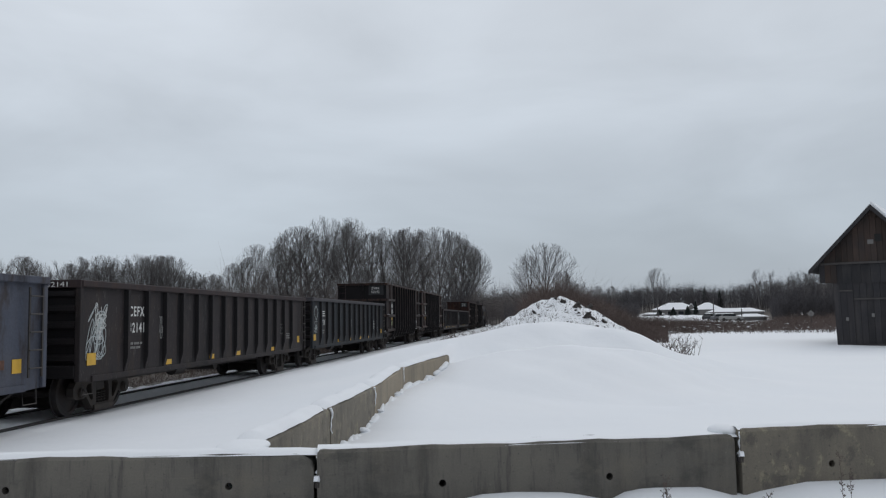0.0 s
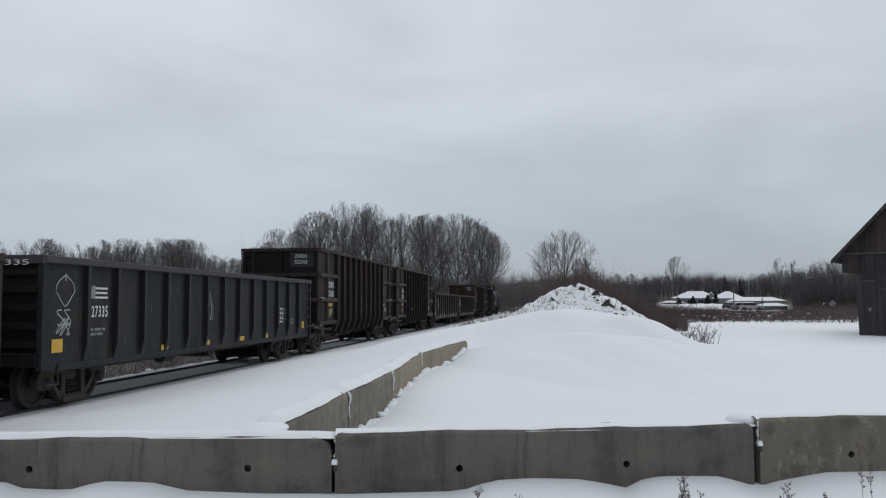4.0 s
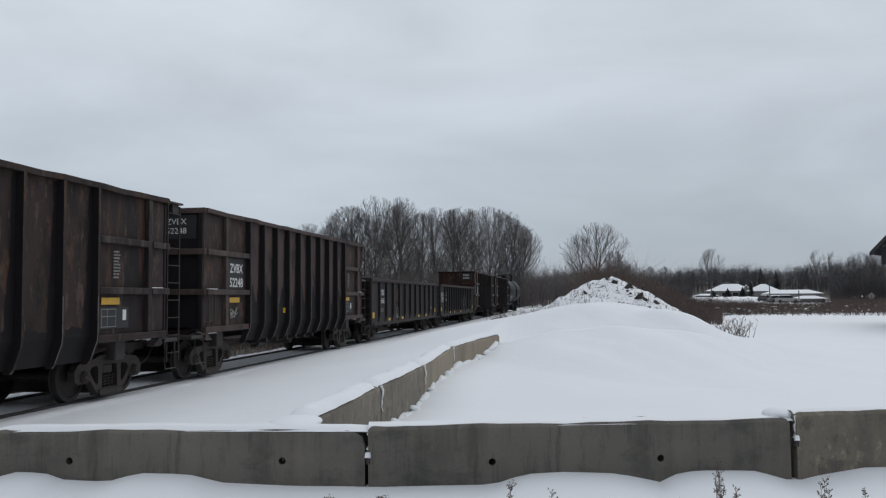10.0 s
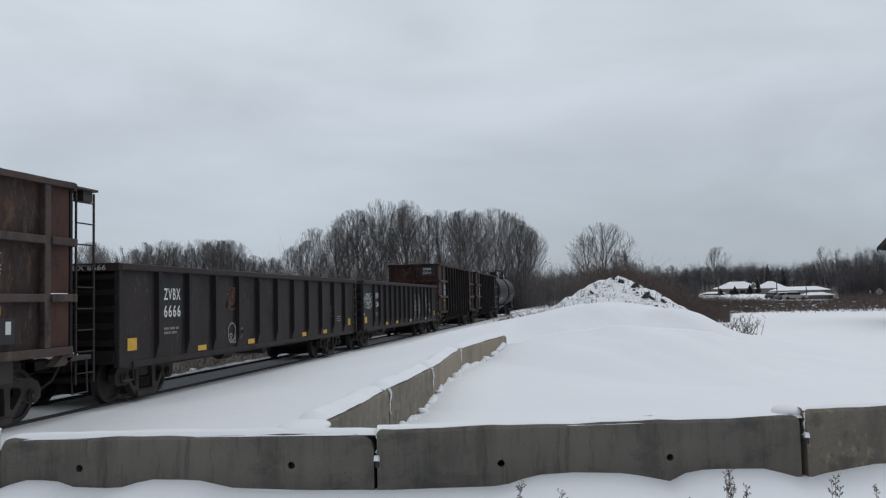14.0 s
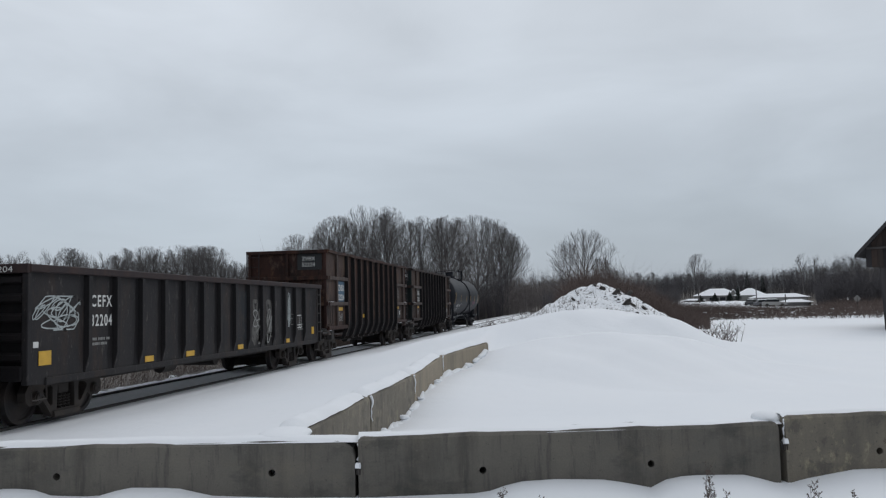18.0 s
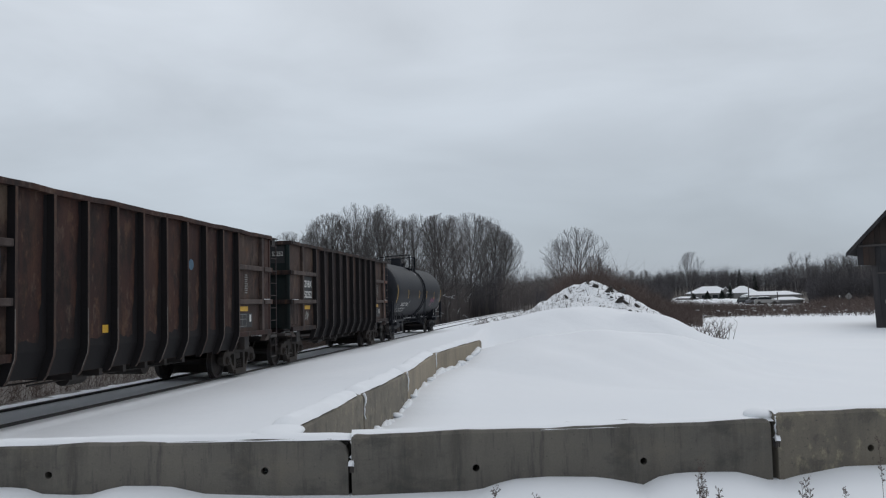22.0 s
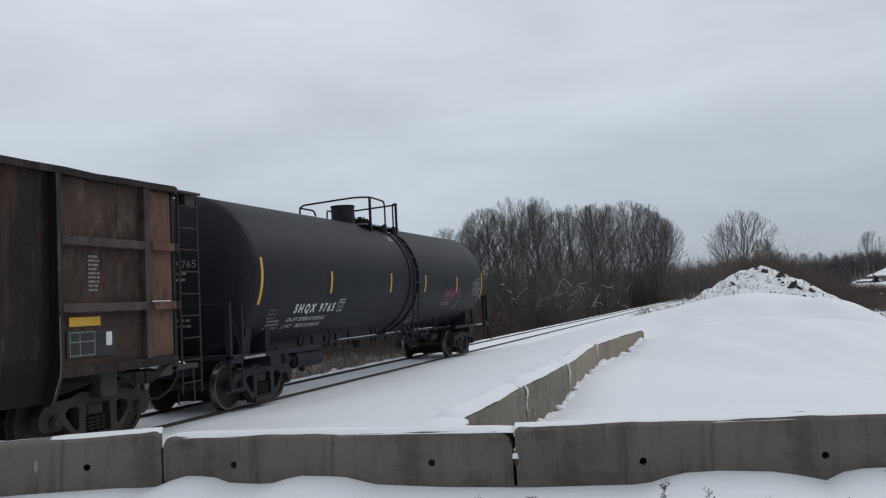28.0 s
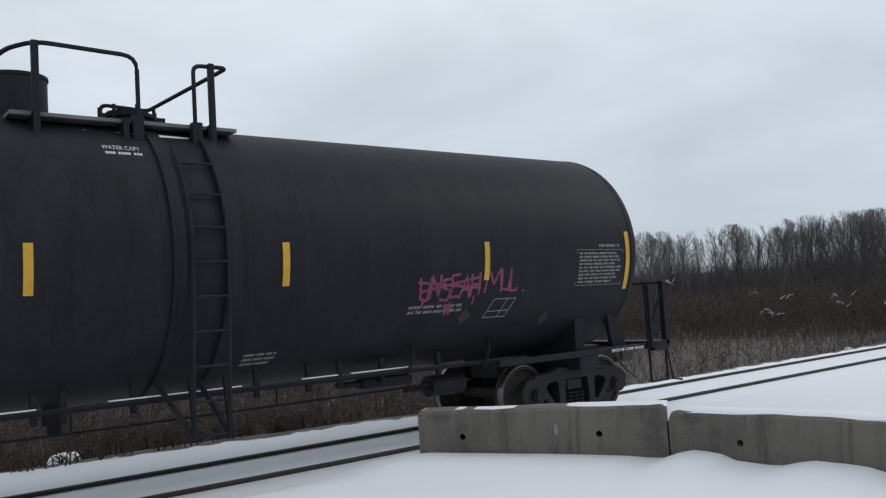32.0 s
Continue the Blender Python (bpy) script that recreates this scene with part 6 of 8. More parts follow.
tag(car.children[1], -8.19 + 1.62, 2.02, 0.12, 0.24, 1.494, M_GREY_MARK, "painted_out_letter")
bm = bmesh.new()
for sg in (1, -1):
    pts = [(1.493, -8.19 + 0.72 + sg * 0.30 * math.sin(a) ** 2 * (1 if a < 1.8 else 0.8) * min(1, a), 2.16 + 0.30 * math.cos(a) - (0.14 if a < 0.2 else 0)) for a in np.linspace(0, math.pi, 14)]
    tube(bm, pts, 0.010, 4)
part("graffiti", bm, M_CYAN, car.children[1])
scribble(car.children[1], -8.19 + 0.45, 1.35, 0.6, 0.45, 1.492, M_CYAN, 53, 5, 0.010)
scribble(car.children[1], -1.1, 1.5, 0.45, 0.7, 1.492, M_GREY_MARK, 54, 5, 0.012)
frame_mark(car.children[1], 4.72, 1.30, 0.46, 0.46, 1.494, M_WHITE, split=(("h", 0.14), ("h", 0.30), ("v", 0.22)), t=0.03)
CARS.append((car, -118.48, -102.1))


def high_marks(car, stack, end_lines, patch=None, yellow=True, low=True, scrawl=None):
    h = car["half"]
    sheet = car.children[1]
    x = 1.478
    y = -h + 1.50
    if patch:
        tag(sheet, y - 0.10, 2.14, 0.98, 0.78, x - 0.004, patch, "paint_patch")
    side_mark(sheet, stack[0], y, 2.56, 0.32, x + 0.008, 0.82, bold=0.006)
    side_mark(sheet, stack[1], y, 2.20, 0.32, x + 0.008, 0.82, bold=0.006)
    if yellow:
        tag(sheet, y, 1.80, 0.62, 0.13, x + 0.002)
        tag(sheet, h - 2.35, 1.80, 0.62, 0.13, x + 0.002)
    for yy in (-h + 5.4,) if low else ():
        tag(sheet, yy, 1.47, 0.20, 0.15, 1.468)
    scribble(sheet, y + 0.0, 1.42, 0.66, 0.30, x + 0.002, scrawl or M_GREY_MARK, int(h * 100), 9 if scrawl else 5, 0.012)
    tag(sheet, h - 2.40, 1.35, 1.0, 0.40, x + 0.001, M_BLACK_PATCH, "paint_patch")
    frame_mark(sheet, h - 2.35, 1.38, 0.5, 0.34, x + 0.008, M_GREY_MARK, split=(("v", 0.2), ("h", 0.2)))
    tag(sheet, h - 1.62, 1.50, 0.12, 0.20, x + 0.008, M_WHITE, "paper_card")
    bars(sheet, h - 1.95, 2.3, 0.22, 0.55, 9, x + 0.004, M_GREY_MARK, 44)
    tag_y = -h - 0.006
    bm = boxes((0.38, 1.30, tag_y - 0.004, tag_y, 3.32, 3.90))
    part("paint_patch", bm, M_BLACK_PATCH, car)
    if len(end_lines) == 1:
        end_mark(car, end_lines[0], 0.45, 3.56, 0.20, tag_y - 0.008, 0.80)
    else:
        end_mark(car, end_lines[0], 0.55, 3.66, 0.20, tag_y - 0.008, 0.50)
        end_mark(car, end_lines[1], 0.55, 3.44, 0.20, tag_y - 0.008, 0.50)


car = high_gondola("high_gondola_car", "tall dull brown gondola car with kinked side ribs", 14.7, P_BROWN, P_SHEET, P_DARKEND_SHADE, P_BROWN, P_RIB, P_BROWN)
high_marks(car, ("ZVBX", "52242"), ("ZVBX", "52242"), M_BLACK_PATCH, low=False, scrawl=M_LIME)
scribble(car.children[1], 1.68, 1.50, 0.45, 0.75, 1.48, M_LIME, 61, 8, 0.016)
scribble(car.children[1], -0.42, 1.45, 0.5, 0.85, 1.48, M_LIME, 62, 9, 0.016)
CARS.append((car, -100.8, -86.1))
car = high_gondola("high_gondola_car", "tall brown gondola car with sooty lower ribs", 14.3, P_WORNBROWN, P_BROWN, P_DARKEND_SHADE, P_REDBROWN, P_BEAM, P_RIB, soot_shade=(0.30, 0.22, 0.55))
high_marks(car, ("ZVBX", "52248"), ("ZVBX", "52248"), M_BLACK_PATCH)
CARS.append((car, -84.2, -69.9))
car = low_gondola("low_gondola_car", "black low gondola car with wide panels and sprayed scrawls", 16.28, P_BLACK, P_CHORD, P_DARKEND_SHADE, 11, edge=1.44)
low_marks(car, ((-4.85, 0.42), (-2.0, 0.42), (2.2, 0.38), (4.3, 0.38)), ("ZVBX", "6666"), "ZVBX 6666", 1.75, size=0.34)
tag(car.children[1], -6.48, 1.58, 1.0, 0.92, 1.484, P_NAVY, "repainted_patch")
scribble(car.children[1], -3.3, 1.75, 0.8, 0.55, 1.492, P_ORANGE, 63, 9, 0.014)
scribble(car.children[1], -3.2, 0.95, 0.85, 0.5, 1.492, M_GREY_MARK, 64, 8, 0.018)
CARS.append((car, -68.4, -52.12))
car = low_gondola("low_gondola_car", "green-black low gondola car with a pale sprayed end scrawl", 16.15, P_GREENBLACK, P_CHORD, P_DARKEND_SHADE, 14)
low_marks(car, ((-4.2, 0.36), (-2.3, 0.42), (0.75, 0.36), (4.6, 0.3)), ("CEFX", "32204"), "CEFX 32204", 1.87)
scribble(car.children[1], -8.07 + 0.14, 1.62, 1.36, 0.58, 1.492, M_CYAN, 65, 12, 0.011)
tag(car.children[1], -8.07 + 0.16, 1.34, 0.14, 0.10, 1.494, M_WHITE, "paper_card")
for gy, gw, gs in ((1.75, 0.85, 66), (2.85, 0.95, 67)):
    scribble(car.children[1], gy, 0.88, gw, 1.25, 1.492, M_FADED_SPRAY, gs, 6, 0.055)
    scribble(car.children[1], gy + 0.1, 0.95, gw - 0.2, 0.95, 1.495, M_GREY_MARK, gs + 20, 3, 0.022)
scribble(car.children[1], 4.72, 1.35, 0.30, 1.05, 1.492, M_CYAN, 68, 9, 0.010)
frame_mark(car.children[1], 5.62, 1.28, 0.46, 0.42, 1.496, M_WHITE, split=(("v", 0.25), ("h", 0.10)), t=0.022)
tag(car.children[1], 0.62, 1.1, 0.75, 1.3, 1.488, P_NAVY, "repaired_panel")
CARS.append((car, -51.0, -34.85))
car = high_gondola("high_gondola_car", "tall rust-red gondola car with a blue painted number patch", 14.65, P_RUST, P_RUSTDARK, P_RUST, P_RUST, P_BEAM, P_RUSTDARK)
high_marks(car, ("ZVBX", "52224"), ("ZVBX", "52224"), M_BLUE_PATCH)
bm = bmesh.new()
disc(bm, "x", (2.0, 2.95), 0.13, 1.462, 1.468, 20)
part("sticker", bm, M_BLUE_PATCH, car.children[1], "round blue sticker")
CARS.append((car, -33.8, -19.15))
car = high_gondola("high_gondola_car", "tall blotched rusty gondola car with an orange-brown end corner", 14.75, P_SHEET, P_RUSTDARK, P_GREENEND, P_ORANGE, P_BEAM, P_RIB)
high_marks(car, ("ZVBX", "52252"), ("ZVBX 52252",), M_BLACK_PATCH, low=False)
CARS.append((car, -17.15, -2.4))
car = tank_car()
CARS.append((car, 0.0, 15.86))
for k in TRUCK_KIT.values():
    k["axle"].free()


# ---------------------------------------------------------------- trees
class Sticks:
    """Collects tapered sticks, then makes one mesh of them."""

    def __init__(self):
        self.v, self.f = [], []

    def add(self, p, q, r0, r1, n=3):
        d = (q - p)
        if d.length < 1e-6:
            return
        d.normalize()
        s = d.orthogonal().normalized()
        t = d.cross(s)
        k = len(self.v)
        for c, r in ((p, r0), (q, r1)):
            for i in range(n):
                a = 2 * math.pi * i / n
                self.v.append(tuple(c + r * (math.cos(a) * s + math.sin(a) * t)))
        for i in range(n):
            j = (i + 1) % n
            self.f.append((k + i, k + j, k + n + j, k + n + i))

    def spike(self, p, q, r):
        d = (q - p).normalized()
        s = d.orthogonal().normalized()
        t = d.cross(s)
        k = len(self.v)
        for i in range(3):
            a = 2.0944 * i
            self.v.append(tuple(p + r * (math.cos(a) * s + math.sin(a) * t)))
        self.v.append(tuple(q))
        self.f += [(k, k + 1, k + 3), (k + 1, k + 2, k + 3), (k + 2, k, k + 3)]

    def mesh(self, name, mat):
        return from_arrays(name, self.v, self.f, mat)


def tree_kind(key, spec, seed):
    """A bare tree about 12 m high: a trunk that forks into rising limbs, which divide into branches and twigs and stop at an uneven dome."""
    rng = random.Random(seed)
    wood, fine = Sticks(), Sticks()
    h = 12.0
    zc, wide = spec["centre"] * h, spec["wide"] * h / 2
    lobes = [(rng.uniform(0, 6.28), rng.uniform(0.05, 0.11), k) for k in (2, 3, 5)]

    def room(p, d):
        """How far one can go from p along d inside the crown."""
        a = math.atan2(p.y + 2 * d.y, p.x + 2 * d.x)
        q = 1 + sum(g * math.sin(k * a + f) for f, g, k in lobes)
        w, t = wide * q, (h - zc if p.z + d.z > zc else spec["low"] * h)
        u, v = Vector((p.x / w, p.y / w, (p.z - zc) / t)), Vector((d.x / w, d.y / w, d.z / t))
        aa, bb, cc = v.dot(v), u.dot(v), u.dot(u) - 1
        if cc > 0:
            return 0.25
        return (-bb + math.sqrt(max(0.0, bb * bb - aa * cc))) / aa

    def stem(to, p, d, length, r0, r1, n, sides, lift):
        """A stick that bends upwards as it goes; gives back its points and directions."""
        pts = [(p.copy(), d.copy())]
        step = length / n
        for i in range(n):
            d = (d + Vector((rng.gauss(0, 0.065), rng.gauss(0, 0.065), lift + rng.gauss(0, 0.04)))).normalized()
            q = p + d * step
            to.add(p, q, r0 + (r1 - r0) * i / n, r0 + (r1 - r0) * (i + 1) / n, sides)
            p = q
            pts.append((p.copy(), d.copy()))
        return pts

    def at(pts, u):
        k = u * (len(pts) - 1)
        i = min(int(k), len(pts) - 2)
        return pts[i][0].lerp(pts[i + 1][0], k - i), pts[i + 1][1]

    def turned(d, angle, turn):
        s = d.orthogonal().normalized()
        t = d.cross(s)
        return (d * math.cos(angle) + (s * math.cos(turn) + t * math.sin(turn)) * math.sin(angle)).normalized()
    r = spec["trunk"]
    trunk = stem(wood, Vector((0, 0, -0.4)), Vector((0, 0, 1)), h * spec["leader"] + 0.4, r, r * 0.30, 7, 7, 0.10)
    n1, k2, k3, k4 = spec["limbs"], *spec["kids"]
    for i in range(n1):
        f = (i + 0.5 * rng.random()) / n1
        p, _ = at(trunk, spec["first"] + (1 - spec["first"]) * f)
        tilt = radians(spec["spread"][0] + (spec["spread"][1] - spec["spread"][0]) * f + rng.uniform(-8, 8))
        a = i * 2.4 + rng.uniform(-0.4, 0.4)
        d = Vector((math.cos(a) * math.sin(tilt), math.sin(a) * math.sin(tilt), math.cos(tilt)))
        l1 = stem(wood, p, d, room(p, d) * rng.uniform(0.80, 0.97), r * 0.36 * (1 - 0.35 * f), 0.014, 6, 5, 0.07)
        for j in range(k2):
            u = 0.22 + 0.74 * (j + rng.random()) / k2
            p2, d2 = at(l1, u)
            d2 = turned(d2, radians(rng.uniform(22, 48)), rng.uniform(0, 6.283))
            d2 = (d2 + Vector((0, 0, 0.25))).normalized()
            l2 = stem(wood, p2, d2, min(room(p2, d2) * rng.uniform(0.75, 0.98), 3.6), 0.027 * (1.15 - 0.6 * u), 0.007, 4, 3, 0.05)
            for k in range(k3):
                u3 = 0.2 + 0.75 * (k + rng.random()) / k3
                p3, d3 = at(l2, u3)
                d3 = (turned(d3, radians(rng.uniform(22, 50)), rng.uniform(0, 6.283)) + Vector((0, 0, 0.30))).normalized()
                l3 = stem(fine, p3, d3, min(room(p3, d3), 1.7) * rng.uniform(0.7, 1.0), 0.0095, 0.005, 2, 3, 0.05)
                for m in range(k4):
                    p4, d4 = at(l3, rng.uniform(0.3, 1.0))
                    d4 = (turned(d4, radians(rng.uniform(15, 45)), rng.uniform(0, 6.283)) + Vector((0, 0, 0.25))).normalized()
                    fine.spike(p4, p4 + d4 * min(room(p4, d4) * 1.08, rng.uniform(0.35, 0.8)), 0.0058)
    TREES[key] = (wood.mesh("trunk", M_BARK), fine.mesh("crown", M_TWIG), max(v[2] for v in fine.v), wide)


TALL = {"centre": 0.62, "wide": 0.46, "low": 0.36, "trunk": 0.17, "leader": 0.80, "first": 0.36, "spread": (52, 16), "limbs": 13, "kids": (7, 5, 4)}
ROUND = {"centre": 0.52, "wide": 0.82, "low": 0.36, "trunk": 0.20, "leader": 0.56, "first": 0.34, "spread": (72, 12), "limbs": 16, "kids": (8, 5, 4)}
THIN = {"centre": 0.62, "wide": 0.27, "low": 0.32, "trunk": 0.11, "leader": 0.86, "first": 0.40, "spread": (46, 18), "limbs": 9, "kids": (5, 4, 4)}
TREES = {}
for i in range(5):
    tree_kind(("tall", i), TALL, 100 + i)
for i in range(3):
    tree_kind(("round", i), ROUND, 200 + i)
for i in range(4):
    tree_kind(("thin", i), THIN, 300 + i)


def polar(az, d):
    return d * math.sin(radians(az)), d * math.cos(radians(az))


def plant(key, az, d, top_el, turn, label, group, width=1.0):
    x, y = polar(az, d)
    z = float(ground_z(x, y))
    h = (d * math.tan(radians(top_el)) + 1.88 - z)
    wood, fine, h0, w0 = TREES[key]
    t = thing("bare_tree", label, "tree", group, m=pose(x, y, z, 0, 0, turn))
    s = h / h0
    sw = h * {"tall": 0.46, "round": 0.90, "thin": 0.28}[key[0]] * width / (2 * w0)
    for name, me in (("trunk", wood), ("crown", fine)):
        o = new(name, me)
        o.parent = t
        o.scale = (sw, sw, s)
    return t


rng = random.Random(7)
PROFILE_AZ = (-62, -40, -34, -30, -24, -22.6, -20.5, -18.6, -16.4, -13.9, -11.8, -10.2, -8.3, -6.0, -4.3, -3.4)
PROFILE_EL = (4.0, 4.1, 4.1, 4.2, 4.3, 3.2, 3.9, 5.1, 5.8, 7.0, 6.9, 6.3, 6.2, 6.25, 5.2, 4.2)


def top_at(az):
    return float(np.interp(az, PROFILE_AZ, PROFILE_EL))


def west_of_track(az, d):
    """Keeps what grows near the line on its far side."""
    return max(d, min(17 / abs(math.sin(radians(az))), 190)) if az > -9.6 else d


az = -19.8
k = 0
while az < -3.6:
    d = west_of_track(az, rng.uniform(100, 128))
    full = k % 4 != 2
    plant(("tall", k % 5) if full else ("thin", k % 4), az, d, top_at(az) * (rng.uniform(0.86, 1.03) if full else rng.uniform(0.7, 0.95)), rng.uniform(0, 360),
          "tall bare deciduous tree in a grove past the track", "grove trees", rng.uniform(0.9, 1.25) if full else 1.0)
    az += rng.uniform(0.75, 1.25)
    k += 1
az = -19.0
while az < -4.2:
    plant(("thin", k % 4), az, west_of_track(az, rng.uniform(112, 140)), top_at(az) * rng.uniform(0.5, 0.75), rng.uniform(0, 360), "slender bare tree among the grove", "grove trees", 1.3)
    az += rng.uniform(0.6, 1.0)
    k += 1
for az, el, d, w in ((-5.2, 5.9, 188, 0.8), (-4.2, 5.0, 200, 0.8), (-6.4, 6.2, 155, 0.8), (-14.0, 7.0, 103, 0.6), (-12.2, 6.9, 104, 0.6), (-16.1, 5.9, 106, 0.6), (-9.9, 6.2, 112, 0.6), (-8.1, 6.2, 125, 0.65), (-18.4, 5.1, 112, 0.7)):
    plant(("round", k % 2), az, d, el, rng.uniform(0, 360), "wide bare deciduous tree at the edge of a grove", "grove trees", w)
    k += 1
az = -62.0
while az < -20.5:
    d = rng.uniform(120, 165)
    kind = rng.choice((("thin", k % 4), ("thin", (k + 1) % 4), ("tall", k % 4)))
    plant(kind, az, d, top_at(az) * rng.uniform(0.80, 1.03), rng.uniform(0, 360), "slender bare tree in the wood beyond the marsh", "marsh edge trees", 0.9)
    az += rng.uniform(0.18, 0.40)
    k += 1
for az, el, d in ((-24.8, 4.35, 118), (-26.0, 4.4, 122), (-23.9, 4.3, 116), (-28.0, 4.3, 125)):
    plant(("round", k % 2), az, d, el, rng.uniform(0, 360), "wide bare tree standing clear of the marsh wood", "marsh edge trees", 0.8)
    k += 1
plant(("round", 0), 0.85, 120, 5.0, 40, "round-crowned bare tree standing alone behind the dirt pile", "field trees", 1.0)
plant(("round", 1), -0.3, 126, 4.2, 130, "bare tree behind the dirt pile", "field trees", 0.7)
plant(("round", 2), 8.25, 205, 3.1, 10, "bare tree rising over the far houses", "field trees", 0.75)
plant(("thin", 1), 14.5, 250, 2.85, 10, "narrow bare tree on the far rise", "field trees", 1.3)
plant(("thin", 2), 15.3, 250, 2.75, 90, "narrow bare tree on the far rise", "field trees", 1.3)
az = 1.8
while az < 24:
    el = float(np.interp(az, (1.5, 3.2, 4.2, 6.2, 9.3, 13, 15, 17.5, 24), (3.2, 2.9, 2.2, 1.9, 1.75, 1.8, 2.2, 2.8, 3.5)))
    plant(("thin", k % 4) if k % 3 else ("tall", k % 4), az, rng.uniform(280, 350) if 6 < az < 15.5 else rng.uniform(190, 300), el * rng.uniform(0.75, 1.0), rng.uniform(0, 360), "far bare tree along the valley", "valley trees", 1.1)
    az += rng.uniform(0.22, 0.5)
    k += 1


def stuff(name, sticks, mat, label, category):
    return tagged(new(name, sticks.mesh(name, mat)), label, category, kind="stuff")


def spikes(count, seed, place, height, radius, lean, side=0, lumpy=0.0, spread=0.25):
    """Many thin stems; place gives (x, y), height and radius are ranges."""
    rng = random.Random(seed)
    st = Sticks()
    lump = sum(height) * 0.9
    spots = [place(rng) for _ in range(count)]
    zs = ground_z(np.array([s[0] for s in spots]), np.array([s[1] for s in spots]))
    for (x, y, f), z in zip(spots, zs):
        h = rng.uniform(*height) * f
        if lumpy:
            h *= 1 + lumpy * float(wobble(x, y, lump * 0.5, seed) + 0.6 * wobble(x, y, lump * 1.9, seed + 3))
        p = Vector((x, y, float(z) - 0.05))
        q = p + Vector((rng.gauss(0, lean) * h, rng.gauss(0, lean) * h, h))
        r = rng.uniform(*radius)
        st.spike(p, q, r)
        for _ in range(side):
            u = rng.uniform(0.25, 0.9)
            b = p.lerp(q, u)
            st.spike(b, b + Vector((rng.gauss(0, spread) * h, rng.gauss(0, spread) * h, rng.uniform(0.1, 0.45) * h)), r * 0.6)
    return st


def crowns(count, seed, place, height, radius, sticks=22, wide=0.30):
    """Many small bare trees: a stem each, and twigs that reach for a rounded crown."""
    rng = random.Random(seed)
    st = Sticks()
    spots = [place(rng) for _ in range(count)]
    zs = ground_z(np.array([q[0] for q in spots]), np.array([q[1] for q in spots]))
    for (x, y, f), z in zip(spots, zs):
        h = rng.uniform(*height) * f * (1 + 0.25 * float(wobble(x, y, 14.0, seed)))
        p = Vector((x, y, float(z) - 0.1))
        r = rng.uniform(*radius)
        w = h * wide * rng.uniform(0.7, 1.3)
        st.spike(p, p + Vector((rng.gauss(0, 0.03) * h, rng.gauss(0, 0.03) * h, h)), r)
        for k in range(sticks):
            u = rng.uniform(0.12, 0.75)
            a, e = rng.uniform(0, 6.283), rng.uniform(-0.25, 1.4)
            b = p + Vector((0, 0, h * u))
            q = p + Vector((w * math.cos(a) * math.cos(e), w * math.sin(a) * math.cos(e), h * (0.62 + 0.38 * math.sin(e))))
            st.spike(b, b.lerp(q, rng.uniform(0.75, 1.0)), r * 0.55)
    return st


def ring(az0, az1, d0, d1, power=1.0):
    def place(rng):
        a = rng.uniform(az0, az1)
        d = d0 + (d1 - d0) * rng.random() ** power
        x, y = polar(a, d)
        return x, y, 1.0
    return place


def marsh(rng):
    y = 0.5 + 100 * rng.random() ** 1.5
    x = -12.9 - 75 * rng.random() ** 1.8
    return x, y, min(1.0, 0.3 + (-12.9 - x) / 12)


def field_edge(rng):
    a, d = rng.uniform(6.5, 26), rng.uniform(70, 150)
    x, y = polar(a, d)
    return x, y, float(np.interp(a, (6.5, 9.0, 10.8, 11.8, 14.6, 16, 26), (1.0, 0.75, 0.6, 0.42, 0.42, 0.8, 1.0)))


def grove_floor(rng):
    a, d = rng.uniform(-21, -4.0), rng.uniform(92, 130)
    x, y = polar(a, west_of_track(a, d) + (d - 92) * 0.3)
    return x, y, 1.0


def behind_pile(rng):
    a, d = rng.uniform(-0.8, 8.8), rng.uniform(46, 84)
    x, y = polar(a, d)
    return x, y, float(np.interp(a, (-0.8, 0.5, 2.2, 4.5, 7.0, 8.8), (0.6, 1.0, 1.0, 0.72, 0.32, 0.16)))


def shoulder(rng):
    y = -2 + 75 * rng.random() ** 1.3
    x = TRACK_X - 1.9 - 1.5 * math.exp(-((y - 1) / 8.0) ** 2) - 5.5 * rng.random()
    return x, y, min(1.0, 0.22 + 0.26 * (TRACK_X - 1.9 - x))


stuff("far_woods", crowns(3300, 11, ring(-64, -4.2, 150, 235), (7.0, 12.5), (0.032, 0.058), 24), M_WOODS, "dense grey-brown bare wood beyond the marsh", "woods")
stuff("valley_woods", crowns(2100, 12, ring(-5, 25, 272, 350), (5.5, 10), (0.035, 0.07), 22, 0.34), M_WOODS, "grey-brown bare wood along the valley", "woods")
stuff("near_valley_woods", crowns(900, 23, ring(-2.0, 7.0, 130, 260), (2.8, 5.2), (0.022, 0.045), 22, 0.36), M_WOODS, "grey-brown bare wood behind the brush", "woods")
stuff("gap_woods", crowns(620, 27, ring(-5.2, 3.0, 150, 230), (6.0, 9.0), (0.03, 0.05), 24, 0.32), M_THICKET, "dark bare wood between the grove and the dirt pile", "woods")
stuff("hill_woods", crowns(1700, 13, ring(15.2, 26, 170, 260), (3.4, 6.8), (0.025, 0.05), 24, 0.36), M_WOODS, "brown bare wood on the rise behind the barn", "woods")
stuff("grove_thicket", spikes(7000, 14, grove_floor, (2.0, 7.6), (0.018, 0.038), 0.10, 6, 0.3, 0.13), M_THICKET, "dark tangled undergrowth below the grove", "undergrowth")
stuff("marsh_thicket", spikes(10500, 15, ring(-64, -14, 66, 130), (1.2, 3.9), (0.02, 0.045), 0.28, 6, 0.4, 0.3), M_BRUSH, "brown tangled brush at the marsh edge", "undergrowth")
